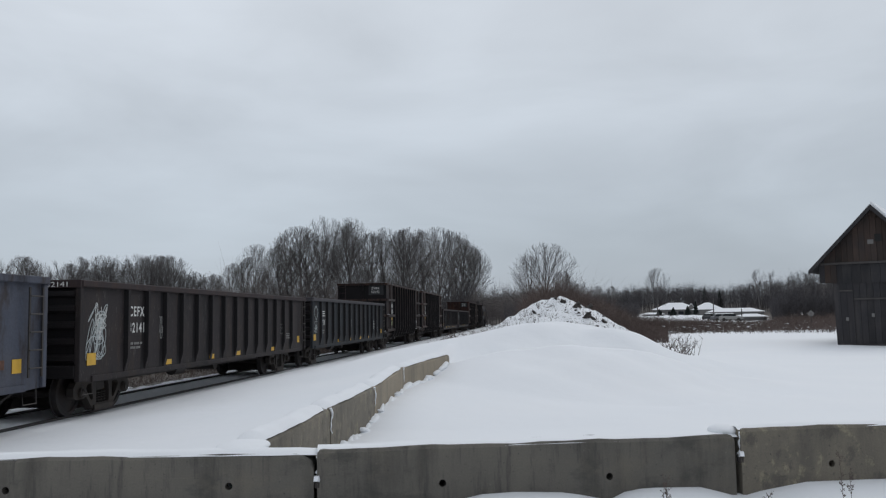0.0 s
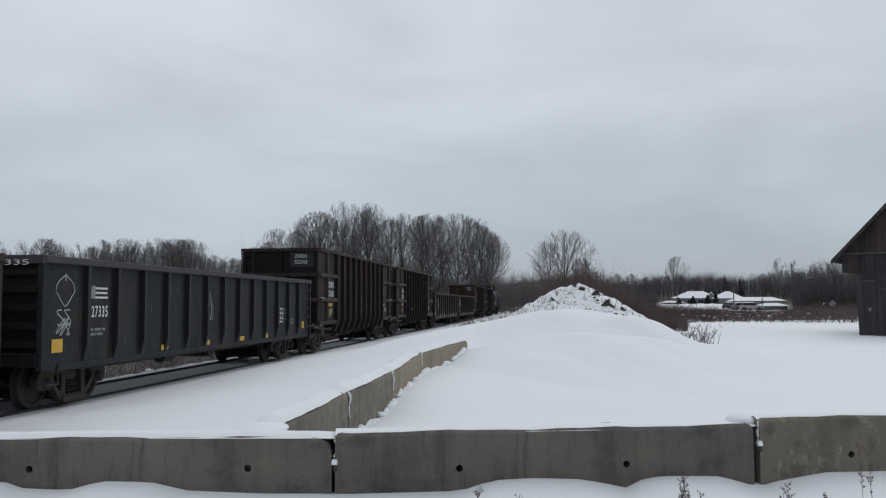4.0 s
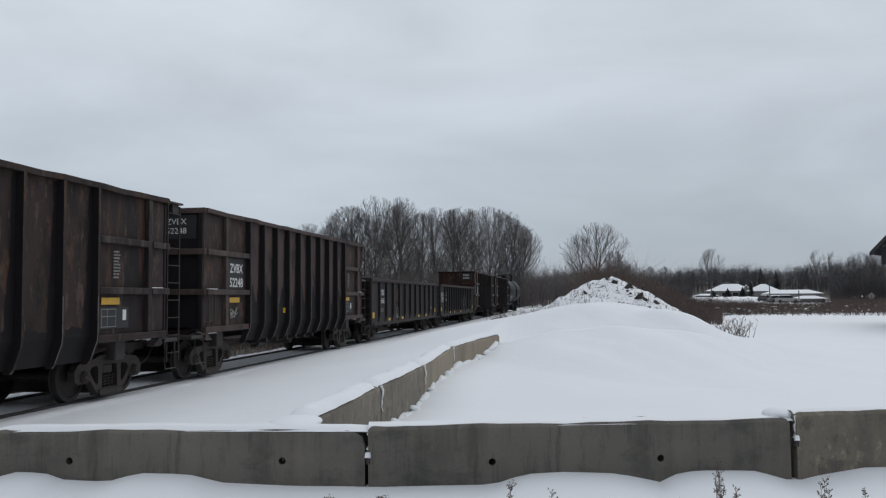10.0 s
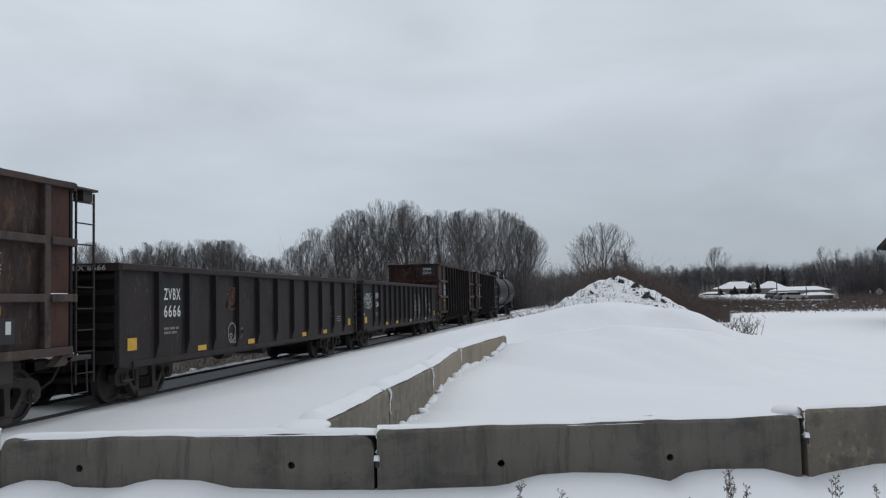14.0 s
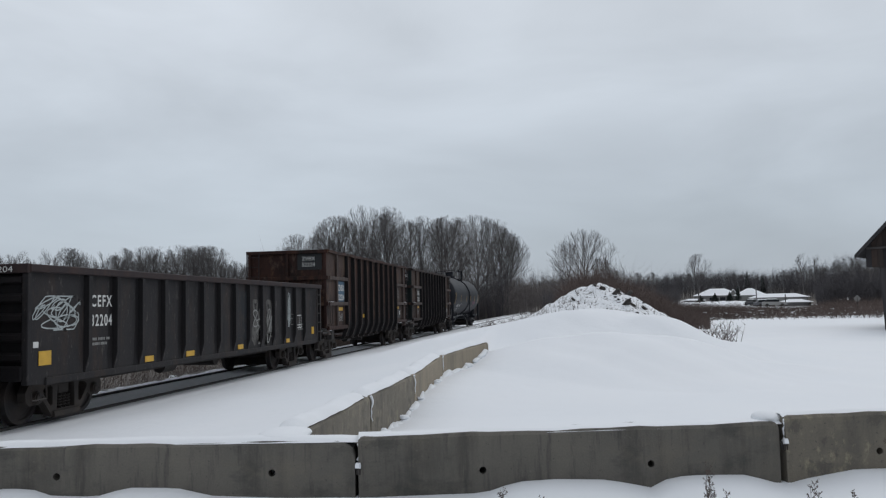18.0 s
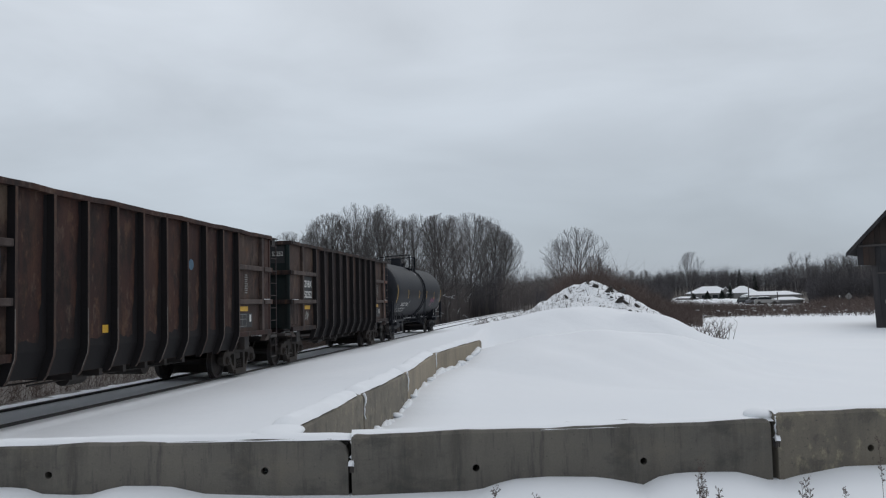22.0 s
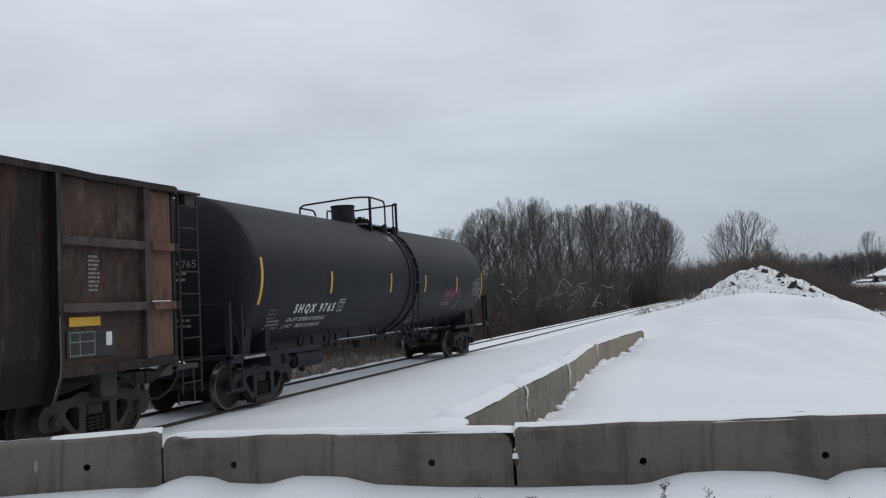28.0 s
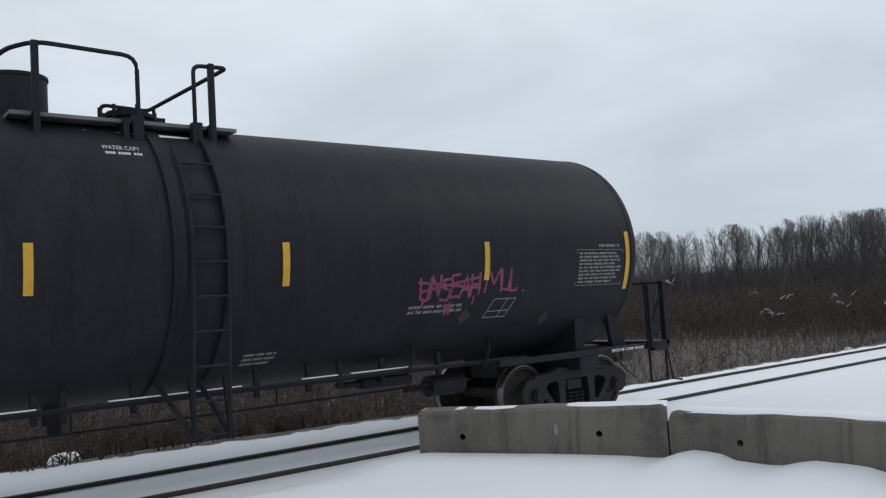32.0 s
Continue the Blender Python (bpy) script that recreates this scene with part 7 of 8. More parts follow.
stuff("marsh_brush", spikes(14000, 16, marsh, (0.5, 1.6), (0.010, 0.020), 0.32, 5, 0.35, 0.3), M_BRUSH, "low brown marsh brush past the track", "brush")
stuff("near_marsh_brush", spikes(7000, 26, ring(-90, -46, 22, 75, 1.3), (0.5, 1.5), (0.012, 0.026), 0.3, 5, 0.4, 0.35), M_BRUSH, "tangled brown brush on the low marsh past the bank", "brush")
stuff("reeds", spikes(7500, 17, shoulder, (0.3, 1.3), (0.005, 0.011), 0.34, 3, 0.5), M_REED, "dry pale reeds beside the track bank", "reeds")
stuff("pile_brush", spikes(8000, 18, behind_pile, (1.6, 3.7), (0.008, 0.018), 0.12, 6, 0.25, 0.2), M_RED_BRUSH, "reddish brown brush behind the dirt pile", "brush")
stuff("field_brush", spikes(8500, 19, field_edge, (0.4, 1.45), (0.010, 0.022), 0.40, 6, 0.55, 0.4), M_RED_BRUSH, "brown brush along the far edge of the snowy field", "brush")
stuff("field_reeds", spikes(700, 20, ring(8.5, 26, 67, 84), (0.15, 0.55), (0.01, 0.02), 0.3, 2, 0.9), M_REED, "pale dead grass along the far edge of the snowy field", "brush")
rng = random.Random(77)
speck = Sticks()
for k in range(420):
    x, y = polar(rng.uniform(8.5, 26), rng.uniform(69, 120))
    p = Vector((x, y, float(ground_z(x, y)) + rng.random() ** 2 * 0.6))
    speck.add(p, p + Vector((rng.uniform(-0.35, 0.35), 0.1, rng.uniform(0.0, 0.08))), rng.uniform(0.02, 0.06), 0.01, 5)
stuff("brush_snow", speck, M_SNOW, "scraps of snow caught in the brush along the field", "snow")


# ---------------------------------------------------------------- snow-laden snags
def snag(az, d, z, size, seed):
    rng = random.Random(seed)
    size = size * (0.62 if d < 90 else 0.95)
    x, y = polar(az, west_of_track(az, d))
    g = float(ground_z(x, y))
    t = thing("snow_laden_branch", "crooked fallen branch laden with snow in the brush", "branch", "snowy branches", m=pose(x, y, g, 0, 0, rng.uniform(-40, 40)))
    base = Vector((0, 0, max(0.0, z - g)))
    stem = bmesh.new()
    tube(stem, [(0.05, 0, -0.1), (0.02, 0.02, max(0.3, (z - g) * 0.6)), tuple(base)], 0.014 * size, 5, 0.8)
    part("stem", stem, M_BARK, t)
    thick = 0.0095 * size ** 0.6 * (0.7 if d < 90 else 1.0)
    for k in range(rng.randint(5, 7)):
        # a limb that leaves the stem, rises at its own slant, arches over and hangs
        p = base + Vector((0, 0, -size * rng.uniform(0.0, 0.3)))
        s = 1 if k % 2 else -1
        reach, rise, droop = size * rng.uniform(0.3, 0.85), rng.uniform(0.5, 2.2), rng.uniform(0.3, 1.4)
        pts = []
        for i in range(8):
            u = i / 7
            out = reach * u ** 0.85
            pts.append(tuple(p + Vector((s * out + 0.035 * size * math.sin(9 * u + 2 * k), 0.3 * out * math.cos(k),
                                         reach * (rise * u - droop * u ** 2.2) + 0.035 * size * math.sin(13 * u + seed + k)))))
        bm = bmesh.new()
        tube(bm, pts, thick, 5, 0.3)
        limb = part("limb", bm, M_BARK, t)
        a = rng.randint(0, 4)
        b = min(7, a + rng.randint(2, 4))
        bm = bmesh.new()
        tube(bm, [(x, y, z + 0.7 * thick) for x, y, z in pts[a:b + 1]], 1.75 * thick, 5, 0.5)
        part("snow", bm, M_SNOW, limb, "line of snow on the limb")


for i, (az, d, z, size) in enumerate(((-30.4, 42, 0.7, 1.9), (-19.8, 44, -0.1, 1.3), (-26.2, 48, 0.9, 2.2), (-33.0, 70, 0.6, 1.6), (-36.5, 75, 2.6, 2.2), (-31.5, 80, 1.4, 1.8),
                                      (-16.2, 98, 0.6, 4.0), (-14.6, 96, 1.2, 3.4), (-12.9, 98, 0.4, 3.6), (-10.6, 96, 1.0, 4.0), (-9.2, 97, 0.3, 3.2), (-7.9, 96, 1.4, 3.0), (-6.6, 97, 2.6, 2.6),
                                      (-17.6, 97, 2.4, 3.0), (-21.5, 60, 0.5, 1.5), (-24.0, 66, 0.2, 1.6), (-8.6, 95, 2.2, 3.4), (-10.0, 95, 2.6, 3.0), (-11.6, 95, 1.8, 3.2), (-13.8, 95, 2.4, 2.8), (-7.2, 95, 0.6, 3.4))):
    snag(az, d, z, size, 500 + i)
for x, y, s, seed in ((-13.2, 13.6, 0.55, 1), (-13.4, 19.5, 0.5, 2), (-14.2, 3.4, 0.6, 3), (-13.0, 27.0, 0.5, 4)):
    t = thing("snow_clump", "small clump of snow caught on dead stems", "snow", "snow clumps", m=pose(x, y, float(ground_z(x, y)) + 0.25, 0, 0, 40 * seed))
    c = part("clump", snow_cap(s, 0.22, 0.22, seed), M_SNOW, t)
    smooth(c, 80)
    part("stem", tubes([[(0.1, 0.1, -0.4), (0.15, 0.1, 0.1)], [(0.3, 0.12, -0.4), (0.32, 0.1, 0.08)]], 0.01, 4), M_WEED, t)


# ---------------------------------------------------------------- the snowy dirt pile
def pile_z(x, y):
    dx, dy = x - 1.1, (y - 33.0)
    rho = np.sqrt((dx / np.where(dx > 0, 4.3, 5.0)) ** 2 + (dy / 5.6) ** 2)
    z = 0.35 + 2.42 * np.clip(1 - rho, 0, 1) ** 1.05
    z = z - 0.10 * np.exp(-(rho / 0.10) ** 2)
    rough = 0.11 * wobble(x, y, 0.55, 5) + 0.075 * wobble(x, y, 0.27, 2) + 0.10 * wobble(x, y, 1.4, 7)
    return z + rough * np.clip(1.2 - rho, 0, 1) - 0.45 * ss(0.9, 1.05, rho)


def build_pile():
    pile = thing("dirt_pile", "tall heap of dirt under patchy snow with dark clods showing", "dirt pile")
    xs, ys = np.arange(-5.2, 7.4, 0.11), np.arange(26.6, 39.6, 0.16)
    X, Y = np.meshgrid(xs, ys)
    Z = pile_z(X, Y)
    idx = np.arange(X.size).reshape(X.shape)
    quads = np.stack([idx[:-1, :-1], idx[:-1, 1:], idx[1:, 1:], idx[1:, :-1]], -1).reshape(-1, 4)
    me = from_arrays("mound", np.stack([X, Y, Z], -1).reshape(-1, 3).tolist(), quads.tolist(), M_PILE)
    me.polygons.foreach_set("use_smooth", np.ones(len(me.polygons), bool))
    o = new("mound", me)
    o.parent = pile
    rng = random.Random(3)
    shapes = []
    for k in range(5):
        bm = bmesh.new()
        bmesh.ops.create_icosphere(bm, subdivisions=2, radius=1.0)
        for v in bm.verts:
            v.co *= rng.uniform(0.55, 1.25)
            v.co.z *= 0.6
        m2 = bpy.data.meshes.new("clod")
        bm.to_mesh(m2)
        bm.free()
        m2.materials.append(M_DIRT)
        shapes.append(m2)
    for dx, drop, s in ((0.08, 0.30, 0.13), (0.52, 0.66, 0.16), (1.0, 0.62, 0.18), (1.06, 0.92, 0.14), (0.85, 0.98, 0.17), (-0.2, 0.26, 0.08), (-1.0, 0.75, 0.09), (0.7, 0.45, 0.10), (1.5, 1.1, 0.11)):
        rho = drop / 2.42
        x, y = 1.1 + dx, 33 - 5.6 * math.sqrt(max(0.002, rho ** 2 - (dx / 4.3) ** 2))
        c = new("clod", shapes[int(s * 100) % 5])
        c.parent = pile
        c.matrix_basis = pose(x, y, float(pile_z(x, y)) + 0.02, rng.uniform(-40, 40), rng.uniform(20, 50), rng.uniform(0, 360)) @ Matrix.Diagonal((s * 1.5, s * 0.9, s * 0.8, 1))
    for k in range(22):
        a, f = rng.uniform(-2.6, 0.9), rng.random()
        x = 1.1 + rng.uniform(0.1, 1.6) if k < 30 else 1.1 + rng.uniform(-2.2, 2.8)
        y = 33 - rng.uniform(0.0, 3.0)
        c = new("clod", shapes[k % 5])
        c.parent = pile
        s = rng.uniform(0.03, 0.075)
        c.matrix_basis = pose(x, y, float(pile_z(x, y)) - 0.02, rng.uniform(0, 30), rng.uniform(0, 30), rng.uniform(0, 360)) @ Matrix.Diagonal((s * 1.3, s, s, 1))
    st = Sticks()
    for k in range(230):
        x, y = 1.1 + (rng.uniform(-3.8, -0.8) if k < 150 else rng.uniform(-1, 3.4)), 33 - rng.uniform(-0.4, 3.2)
        p = Vector((x, y, float(pile_z(x, y)) - 0.03))
        for j in range(3):
            st.spike(p, p + Vector((rng.gauss(0, 0.08), rng.gauss(0, 0.08), rng.uniform(0.10, 0.36))), 0.007)
    o = new("dead_grass", st.mesh("dead_grass", M_WEED))
    o.parent = pile
    o["kind"] = "stuff"


build_pile()


def shrub(x, y, h, w, n, seed, label, mat=None):
    rng = random.Random(seed)
    z = float(ground_z(x, y))
    t = thing("shrub", label, "shrub", "dry shrubs", m=pose(x, y, z))
    st = Sticks()
    for k in range(n):
        p = Vector((rng.gauss(0, w * 0.25), rng.gauss(0, w * 0.25), -0.08))
        q = p + Vector((rng.gauss(0, w * 0.35), rng.gauss(0, w * 0.3), h * rng.uniform(0.5, 1.0)))
        st.spike(p, q, 0.010)
        for j in range(3):
            b = p.lerp(q, rng.uniform(0.3, 0.9))
            st.spike(b, b + Vector((rng.gauss(0, 0.12), rng.gauss(0, 0.12), rng.uniform(0.05, 0.25))) * h * 1.2, 0.007)
    o = new("twig", st.mesh("twig", mat or M_WEED))
    o.parent = t


shrub(3.95, 24.2, 0.62, 0.9, 46, 1, "dry twiggy shrub on the flank of the snow mound")
for i, (x, y, h) in enumerate(((-2.6, 30.0, 0.5), (-3.2, 33.0, 0.6), (-2.2, 28.2, 0.35), (-3.9, 38.0, 0.7), (-4.6, 44.0, 0.8), (-1.9, 31.5, 0.5), (-3.0, 36.0, 0.6))):
    shrub(x, y, h, 1.0, 26, 20 + i, "dry weeds beside the snow bank")


# ---------------------------------------------------------------- dry weeds before the barrier
def weed(x, y, h, seed):
    rng = random.Random(seed)
    z = float(ground_z(x, y))
    t = thing("dry_weed", "dry brown weed with seed heads standing in snow", "weed", "dry weeds", m=pose(x, y, z, 0, 0, rng.uniform(0, 360)))
    for n in range(rng.randint(1, 3)):
        bm = bmesh.new()
        lean, way, hh = rng.uniform(-0.22, 0.22), rng.uniform(0, 6.283), h * (1.0 if n == 0 else rng.uniform(0.45, 0.85))
        root = Vector((rng.uniform(-0.03, 0.03), rng.uniform(-0.03, 0.03), 0)) * (n > 0)

        def at(u):
            return root + Vector((lean * hh * u * u * math.cos(way) + 0.006 * math.sin(9 * u + n), lean * hh * u * u * math.sin(way), hh * u))
        tube(bm, [tuple(at(u)) for u in np.linspace(-0.15, 1, 8)], 0.0028, 4, 0.5)
        for k in range(int(6 + 26 * hh)):
            b = at(rng.uniform(0.35, 1.0))
            a, ln = rng.uniform(0, 6.283), rng.uniform(0.02, 0.055)
            e = b + Vector((0.6 * ln * math.cos(a), 0.6 * ln * math.sin(a), 0.8 * ln))
            tube(bm, [tuple(b), tuple(e)], 0.0014, 3)
            for q in range(rng.randint(2, 4)):
                c = b.lerp(e, rng.uniform(0.5, 1.1)) + Vector((rng.gauss(0, 0.005), rng.gauss(0, 0.005), rng.gauss(0, 0.004)))
                bmesh.ops.create_icosphere(bm, subdivisions=1, radius=rng.uniform(0.0025, 0.0055), matrix=Matrix.Translation(c))
        part("stem", bm, M_WEED, t)


for i, (x, y, h) in enumerate(((-0.54, 6.16, 0.21), (-0.25, 6.21, 0.13), (0.63, 6.36, 0.05), (0.95, 6.42, 0.26), (1.07, 6.44, 0.15), (1.69, 6.54, 0.21), (1.98, 6.59, 0.14), (2.24, 6.6, 0.50), (2.31, 6.62, 0.36), (0.93, 6.40, 0.34), (-1.86, 6.11, 0.07), (-1.51, 6.20, 0.07), (0.12, 6.16, 0.09))):
    weed(x, y, h, 600 + i)


# ---------------------------------------------------------------- the old crib barn
def build_barn():
    x0, y0 = polar(21.15, 44.0)
    z0 = 0.22
    barn = thing("crib_barn", "old crib barn of dark weathered boards with a snowy roof", "barn", m=pose(x0, y0, 0, 0, 0, -21.15 - 9))
    wall, upper, eave, depth = 1.86, 2.42, 2.78, 9.0
    zl, ze, zp = 3.25, 3.86, 6.80
    rng = random.Random(9)
    # inner frame, so that no light shows through the seams
    bm = bmesh.new()
    prism(bm, [(-wall + 0.10, z0), (wall - 0.10, z0), (wall - 0.02, zl), (upper - 0.06, zl + 0.02), (upper - 0.06, ze + 0.25), (0, zp - 0.22), (-upper + 0.06, ze + 0.25), (-upper + 0.06, zl + 0.02),
               (-wall + 0.02, zl)], "y", 0.03, depth)
    part("frame", bm, M_BARN, barn)
    # front boards below
    n = 13
    for i in range(n):
        a, b = -wall + 2 * wall * i / n, -wall + 2 * wall * (i + 1) / n
        f = 0.955
        bm = bmesh.new()
        d = rng.uniform(-0.012, 0.012)
        lo = z0 + rng.uniform(0.0, 0.10)
        vs = [bm.verts.new(c) for c in ((a * f + 0.006, -0.02 + d, lo), (b * f - 0.006, -0.02 + d, lo), (b - 0.006, -0.02 + d, zl + 0.05), (a + 0.006, -0.02 + d, zl + 0.05),
                                       (a * f + 0.006, 0.02 + d, lo), (b * f - 0.006, 0.02 + d, lo), (b - 0.006, 0.02 + d, zl + 0.05), (a + 0.006, 0.02 + d, zl + 0.05))]
        for q in ((0, 1, 2, 3), (5, 4, 7, 6), (1, 5, 6, 2), (4, 0, 3, 7), (3, 2, 6, 7), (4, 5, 1, 0)):
            bm.faces.new([vs[k] for k in q])
        part("board", bm, M_BARN, barn)
    # gable boards, proud of the wall below
    n = 19
    slope = (zp - ze) / eave

    def under(x):
        return zp - 0.14 - slope * abs(x)
    for i in range(n):
        a, b = -upper + 2 * upper * i / n + 0.005, -upper + 2 * upper * (i + 1) / n - 0.005
        lo = zl + rng.uniform(-0.06, 0.05)
        if abs((a + b) / 2) < wall - 0.3:
            lo = 4.12
        pts = [(a, lo), (b, lo), (b, under(b))] + ([(0, under(0))] if a < 0 < b else []) + [(a, under(a))]
        bm = bmesh.new()
        d = rng.uniform(-0.012, 0.012)
        prism(bm, pts, "y", -0.13 + d, -0.09 + d)
        part("board", bm, M_BARN_RED if abs((a + b) / 2) < upper - 0.1 and lo > 4 or i in (1, 2) else M_BARN, barn, "worn red-brown gable board" if lo > 4 else "")
    # upper front boards under the girt
    n = 9
    for i in range(n):
        a, b = -wall + 0.02 + 2 * (wall - 0.02) * i / n, -wall + 0.02 + 2 * (wall - 0.02) * (i + 1) / n
        part("board", boxes((a + 0.005, b - 0.005, -0.06, -0.03, zl - 0.05, 4.14)), M_BARN, barn)
    part("girt", boxes((-upper + 0.05, upper - 0.05, -0.19, -0.13, 4.10, 4.20), bevel=0.01), M_BARN_TRIM, barn, "pale horizontal girt board")
    part("girt", boxes((-wall + 0.9, wall - 0.1, -0.10, -0.06, 2.42, 2.50), bevel=0.01), M_BARN_TRIM, barn)
    part("girt", boxes((-wall + 0.25, -wall + 0.85, -0.07, -0.03, 2.82, 2.90), bevel=0.01), M_BARN_TRIM, barn)
    part("loft_opening", boxes((0.05, 0.35, -0.145, -0.135, 5.1, 5.45)), M_HOLE, barn)
    part("loft_shutter", boxes((-0.25, 0.0, -0.15, -0.137, 5.0, 5.2)), M_SIDING_DARK, barn)
    for x, z in ((-1.35, 1.45), (-0.25, 1.62), (0.42, 1.6)):
        part("patch", boxes((x, x + 0.12, -0.06, -0.045, z, z + 0.16)), M_SIDING_DARK, barn, "pale nailed patch")
    part("sill", boxes((-wall + 0.75, wall - 0.1, -0.12, 0.0, z0 + 0.02, z0 + 0.16), bevel=0.01), M_BARN, barn)
    # roof planes with snow
    for s, thick in ((1, 0.16), (-1, 0.035)):
        bm = bmesh.new()
        q = [(0, zp), (s * eave, ze), (s * eave, ze - 0.12), (0, zp - 0.13)]
        prism(bm, q, "y", -0.55, depth + 0.3)
        roof = part("roof", bm, M_BARN, barn)
        bm = bmesh.new()
        q = [(s * 0.02, zp + thick), (s * (eave - 0.05), ze + 0.6 * thick), (s * (eave - 0.02), ze + 0.004), (s * 0.0, zp + 0.004)]
        prism(bm, q, "y", -0.46, depth + 0.25)
        part("roof_snow", bm, M_SNOW, roof, "thick snow")
        bm = bmesh.new()
        prism(bm, [(0, zp - 0.01), (s * (eave + 0.02), ze - 0.01), (s * (eave + 0.02), ze - 0.20), (0, zp - 0.24)], "y", -0.60, -0.55)
        part("rake_board", bm, M_BARN, roof)
    for s in (1, -1):
        n = 24
        first = None
        for i in range(n):
            y = 0.1 + (depth - 0.2) * i / n
            if first is None:
                bm = bmesh.new()
                f = 0.955
                prism(bm, [(s * wall * f, z0), (s * (wall * f + 0.03), z0), (s * (wall + 0.03), zl), (s * wall, zl)], "y", 0, depth / n - 0.02)
                first = part("slat", bm, M_BARN, barn)
                first.location = (0, y, 0)
            else:
                again(first, barn, (0, y, 0))


build_barn()


# ---------------------------------------------------------------- the far houses
def house(name, label, az, d, width, depth, z_base, z_eave, z_peak, hip, siding, turn, windows):
    x, y = polar(az, d)
    h = thing(name, label, "house", "far houses", m=pose(x, y, 0, 0, 0, -az + turn))
    w, dp = width / 2, depth / 2
    part("wall", boxes((-w, w, -dp, dp, z_base, z_eave)), siding, h)
    bm = bmesh.new()
    o = 0.5
    e = [bm.verts.new(c) for c in ((-w - o, -dp - o, z_eave), (w + o, -dp - o, z_eave), (w + o, dp + o, z_eave), (-w - o, dp + o, z_eave))]
    r = [bm.verts.new((-w + hip, 0, z_peak)), bm.verts.new((w - hip, 0, z_peak))]
    for f in ((e[0], e[1], r[1], r[0]), (e[2], e[3], r[0], r[1]), (e[1], e[2], r[1]), (e[3], e[0], r[0]), (e[3], e[2], e[1], e[0])):
        bm.faces.new(f)
    roof = part("roof", bm, M_SNOW, h, "roof under smooth snow")
    part("fascia", boxes((-w - o, w + o, -dp - o - 0.06, -dp - o, z_eave - 0.18, z_eave + 0.02)), M_SIDING_DARK, roof)
    for u, ww, z, hh in windows:
        win = part("window", boxes((u - ww / 2 - 0.1, u + ww / 2 + 0.1, -dp - 0.08, -dp - 0.02, z - 0.1, z + hh + 0.1)), M_SIDING, h)
        part("pane", boxes((u - ww / 2, u + ww / 2, -dp - 0.10, -dp - 0.085, z, z + hh)), M_GLASS_DARK, win)
    return h


def wing(h, x0, x1, y0, y1, z_base, z_eave, z_peak, hip):
    """A second hipped block of the same house."""
    part("wing_wall", boxes((x0, x1, y0, y1, z_base, z_eave)), M_SIDING_DARK, h)
    o, ym = 0.5, (y0 + y1) / 2
    bm = bmesh.new()
    e = [bm.verts.new(c) for c in ((x0 - o, y0 - o, z_eave), (x1 + o, y0 - o, z_eave), (x1 + o, y1 + o, z_eave), (x0 - o, y1 + o, z_eave))]
    r = [bm.verts.new((x0 + hip, ym, z_peak)), bm.verts.new((x1 - hip, ym, z_peak))]
    for f in ((e[0], e[1], r[1], r[0]), (e[2], e[3], r[0], r[1]), (e[1], e[2], r[1]), (e[3], e[0], r[0]), (e[3], e[2], e[1], e[0])):
        bm.faces.new(f)
    part("wing_roof", bm, M_SNOW, h, "snowy hipped roof of the wing")


h1 = house("house", "low far house with two hipped roofs under smooth snow", 9.35, 252, 12.4, 9, 1.0, 3.15, 5.15, 4.2, M_SIDING_DARK, 0,
           ((-4.4, 1.5, 1.7, 1.0), (-1.6, 1.1, 1.7, 1.0), (1.4, 1.5, 1.7, 1.0)))
wing(h1, 4.6, 12.6, -6.2, 2.2, 1.0, 3.05, 5.0, 3.4)
bm = bmesh.new()
prism(bm, [(3.0, 3.1), (5.4, 3.1), (4.2, 4.7)], "y", -5.6, -5.2)
part("gable", bm, M_SIDING_DARK, h1, "small brown gable between the roofs")
bm = bmesh.new()
prism(bm, [(2.7, 3.05), (5.7, 3.05), (4.2, 4.9)], "y", -5.18, -1.0)
part("gable_roof", bm, M_SNOW, h1, "snowy cross gable")
part("chimney", boxes((-1.2, -0.4, 0.4, 1.2, 4.2, 5.7), bevel=0.04), M_SIDING_DARK, h1)
house("house", "long pale far house with a low snowy roof", 13.0, 200, 11.0, 8, 0.0, 2.2, 3.05, 2.0, M_SIDING, 6,
      ((-3.2, 1.2, 0.8, 0.9), (-0.9, 1.2, 0.8, 0.9), (1.6, 1.5, 0.7, 1.0)))
house("garage", "dark far garage with a low snowy roof", 13.95, 186, 5.6, 6, 0.0, 1.15, 1.75, 1.6, M_SIDING_DARK, -6, ((-1.6, 1.0, 0.3, 0.7),))
house("shed", "low far shed half hidden by brush", 7.9, 236, 5.0, 5, 0.6, 1.9, 2.4, 1.0, M_SIDING_DARK, 8, ((0, 0.9, 1.0, 0.6),))
house("shed", "small far shed under snow at the foot of the hill", 17.0, 205, 2.6, 3, 0.3, 1.35, 1.85, 0.6, M_SIDING_DARK, -4, ((0.4, 0.5, 0.6, 0.5),))


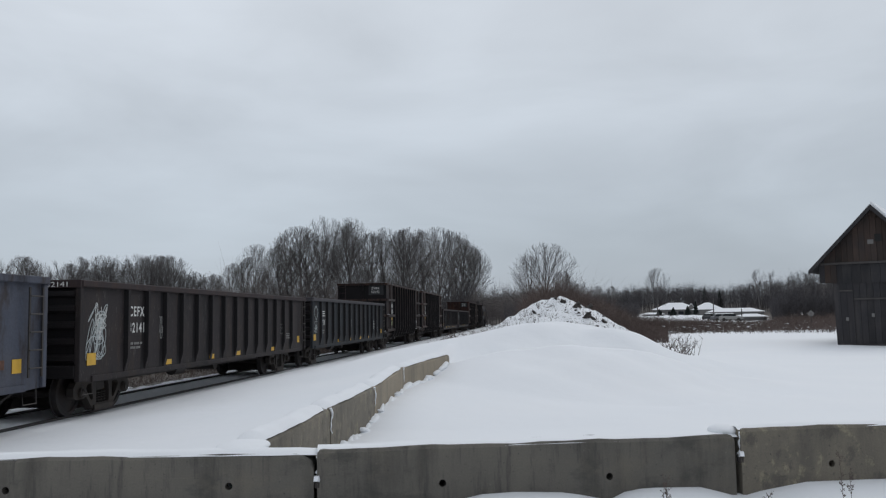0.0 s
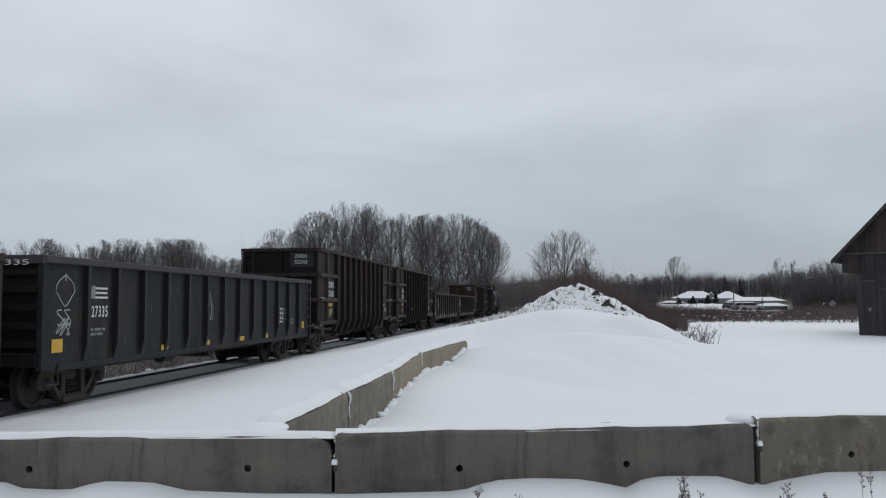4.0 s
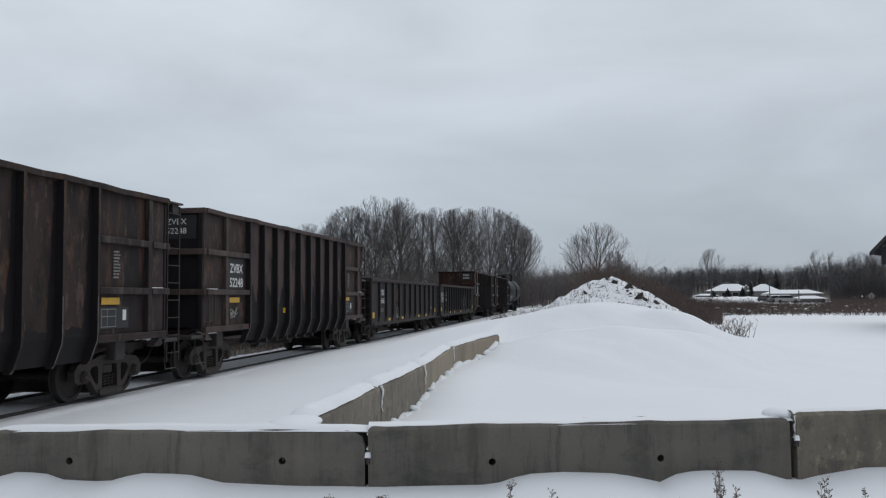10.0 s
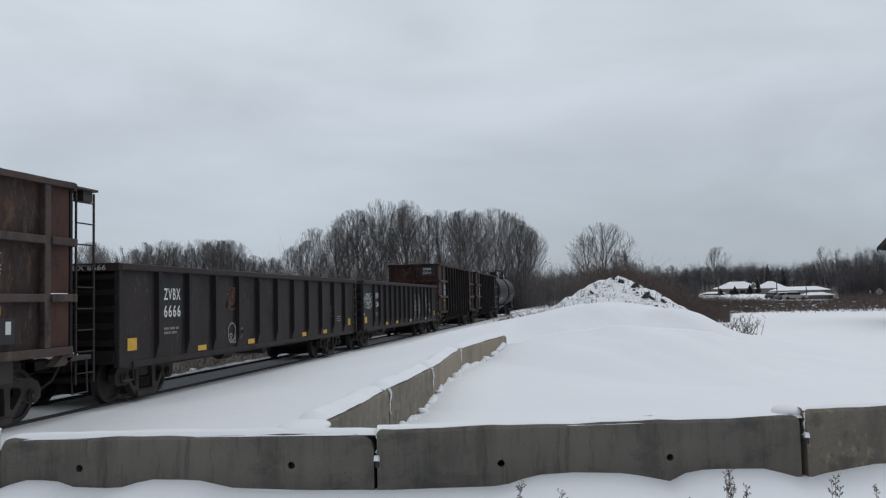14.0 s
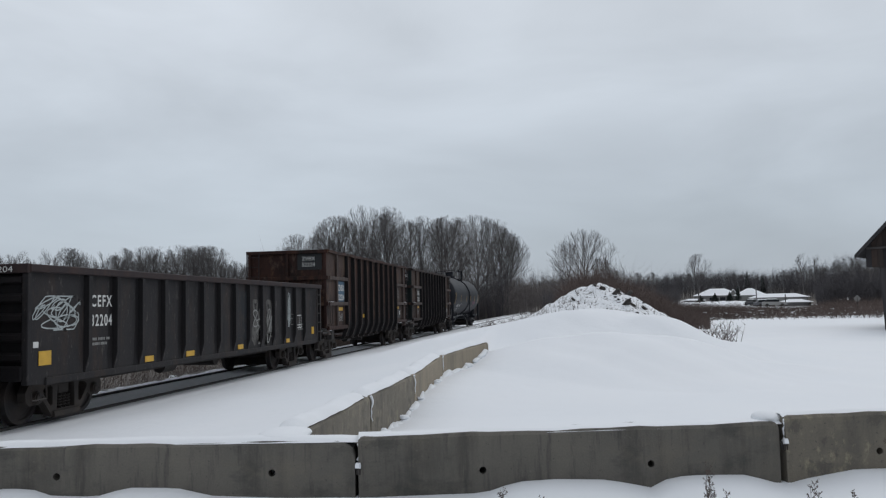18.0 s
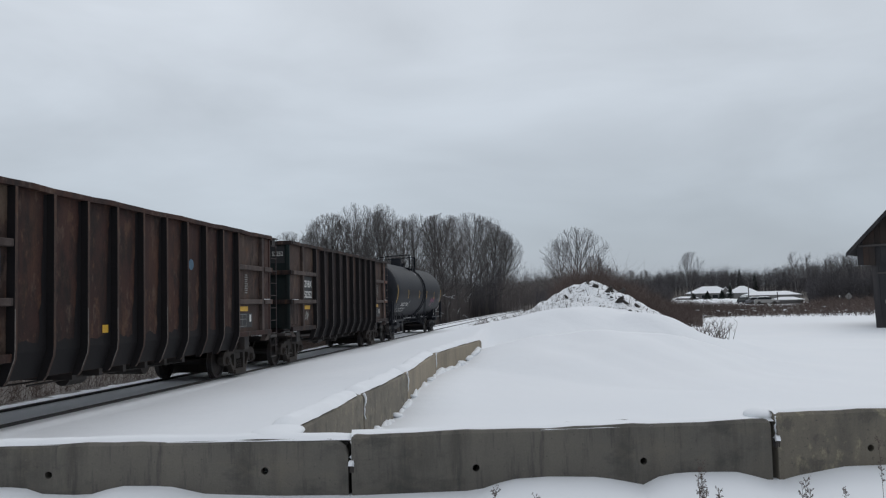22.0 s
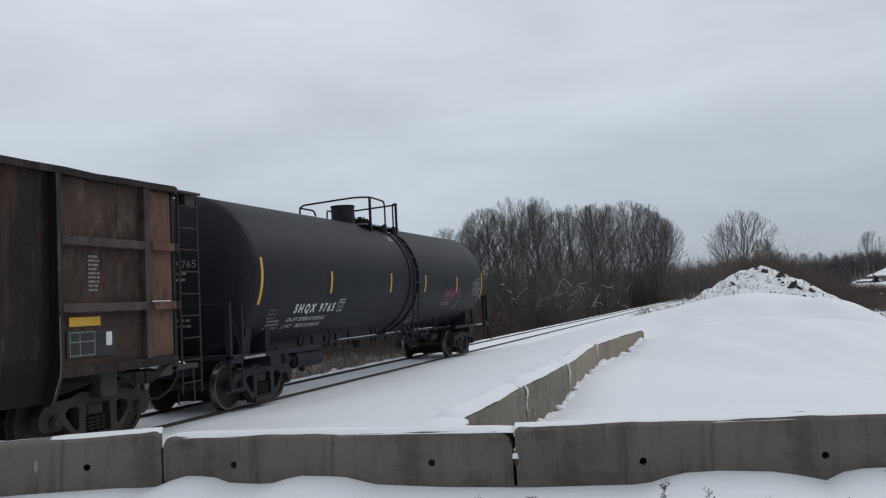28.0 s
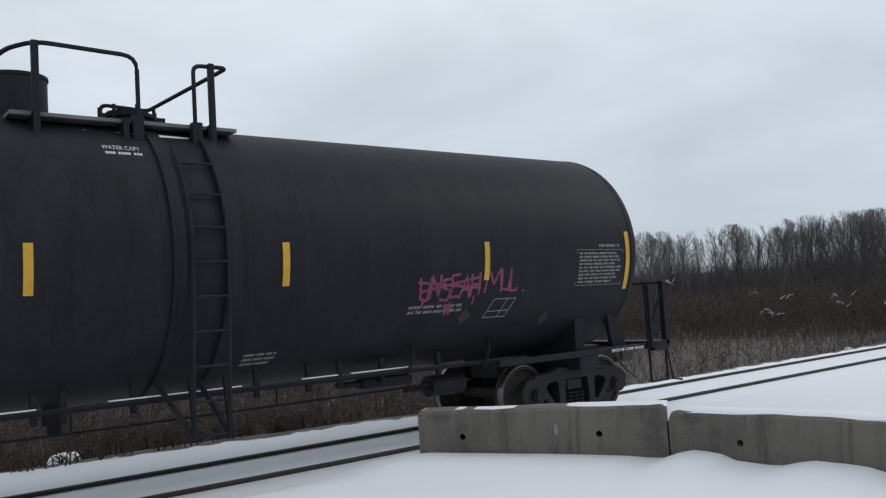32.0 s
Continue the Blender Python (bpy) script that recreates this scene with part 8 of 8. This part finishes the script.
def far_car(az, d, turn, paint):
    x, y = polar(az, d)
    c = thing("parked_car", "parked car with snow on its roof beside the far house", "car", "parked cars", m=pose(x, y, float(ground_z(x, y)), 0, 0, turn))
    bm = bmesh.new()
    prism(bm, [(-2.2, 0.35), (2.2, 0.35), (2.25, 0.8), (1.3, 0.95), (-2.0, 1.0), (-2.25, 0.8)], "y", -0.85, 0.85)
    part("body", bm, paint, c)
    bm = bmesh.new()
    prism(bm, [(-1.8, 0.98), (0.9, 0.94), (0.35, 1.42), (-1.4, 1.45)], "y", -0.75, 0.75)
    part("cabin", bm, M_GLASS_DARK, c)
    s = part("roof_snow", snow_cap(2.0, 1.3, 0.16, 6), M_SNOW, c, "snow on the roof")
    s.location = (-1.5, -0.65, 1.43)
    for wx in (-1.4, 1.35):
        for wy in (-0.86, 0.70):
            bm = bmesh.new()
            disc(bm, "y", (wx, 0.33), 0.33, wy, wy + 0.16, 16)
            part("wheel", bm, M_STEEL, c)


far_car(11.45, 184, 60, M_GLASS_DARK)
far_car(12.2, 182, 12, M_CARPAINT)
far_car(12.75, 176, -8, M_SIDING)


def conifer(az, d, h, w, seed):
    rng = random.Random(seed)
    x, y = polar(az, d)
    z = float(ground_z(x, y))
    t = thing("evergreen_tree", "dark evergreen tree dusted with snow by the far house", "tree", "evergreens", m=pose(x, y, z))
    bm = bmesh.new()
    tube(bm, [(0, 0, 0), (0, 0, h * 0.5), (0, 0, h * 0.96)], 0.14, 6, 0.2)
    part("trunk", bm, M_BARK, t)
    st = Sticks()
    for k in range(420):
        u = rng.random() ** 0.8
        a = rng.uniform(0, 6.283)
        r = w * (1 - u) * rng.uniform(0.6, 1.0) + 0.1
        b = Vector((0, 0, h * (0.08 + 0.9 * u)))
        e = b + Vector((r * math.cos(a), r * math.sin(a), -0.18 * r))
        st.spike(b, e, 0.10)
    o = new("crown", st.mesh("crown", M_EVERGREEN))
    o.parent = t


for i, (az, d, h, w) in enumerate(((10.6, 236, 4.0, 1.3), (9.2, 226, 2.2, 1.7), (10.1, 226, 2.5, 1.6), (11.2, 285, 8.6, 2.6), (12.1, 286, 8.2, 2.6), (8.3, 230, 1.8, 1.4))):
    conifer(az, d, h, w, 70 + i)
x, y = polar(11.7, 192)
pole = thing("utility_pole", "thin wooden utility pole beside the far houses", "utility pole", m=pose(x, y, float(ground_z(x, y))))
part("pole", tubes([[(0, 0, -0.3), (0, 0, 4.9)]], 0.11, 8), M_BARK, pole)
part("crossarm", boxes((-0.5, 0.5, -0.04, 0.04, 4.5, 4.6)), M_BARK, pole)
x, y = polar(13.4, 180)
pole = thing("yard_post", "short wooden post beside the far garage", "post", m=pose(x, y, float(ground_z(x, y))))
part("post", tubes([[(0, 0, -0.3), (0, 0, 2.4)]], 0.10, 8), M_BARK, pole)
x, y = polar(17.45, 78)
post = thing("marker_post", "thin post with a small diamond plate at the field edge", "sign", m=pose(x, y, float(ground_z(x, y))))
part("post", tubes([[(0, 0, -0.2), (0, 0, 1.5)]], 0.03, 6), M_STEEL, post)
bm = bmesh.new()
prism(bm, [(0, 1.10), (0.30, 1.40), (0, 1.70), (-0.30, 1.40)], "y", -0.02, 0.02)
part("plate", bm, M_SIDING_DARK, post)


# ---------------------------------------------------------------- what moves
def motions():
    for c, y0, y1 in CARS:
        mid = (y0 + y1) / 2
        walk(c, [(t, pose(TRACK_X, mid + train_y(t), 0)) for t in range(33)])
    for w, y in WHEELSETS:
        walk(w, [(i / 8, pose(0, y, WHEEL_R, math.degrees((train_y(0) - train_y(i / 8)) / WHEEL_R))) for i in range(257)])


motions()
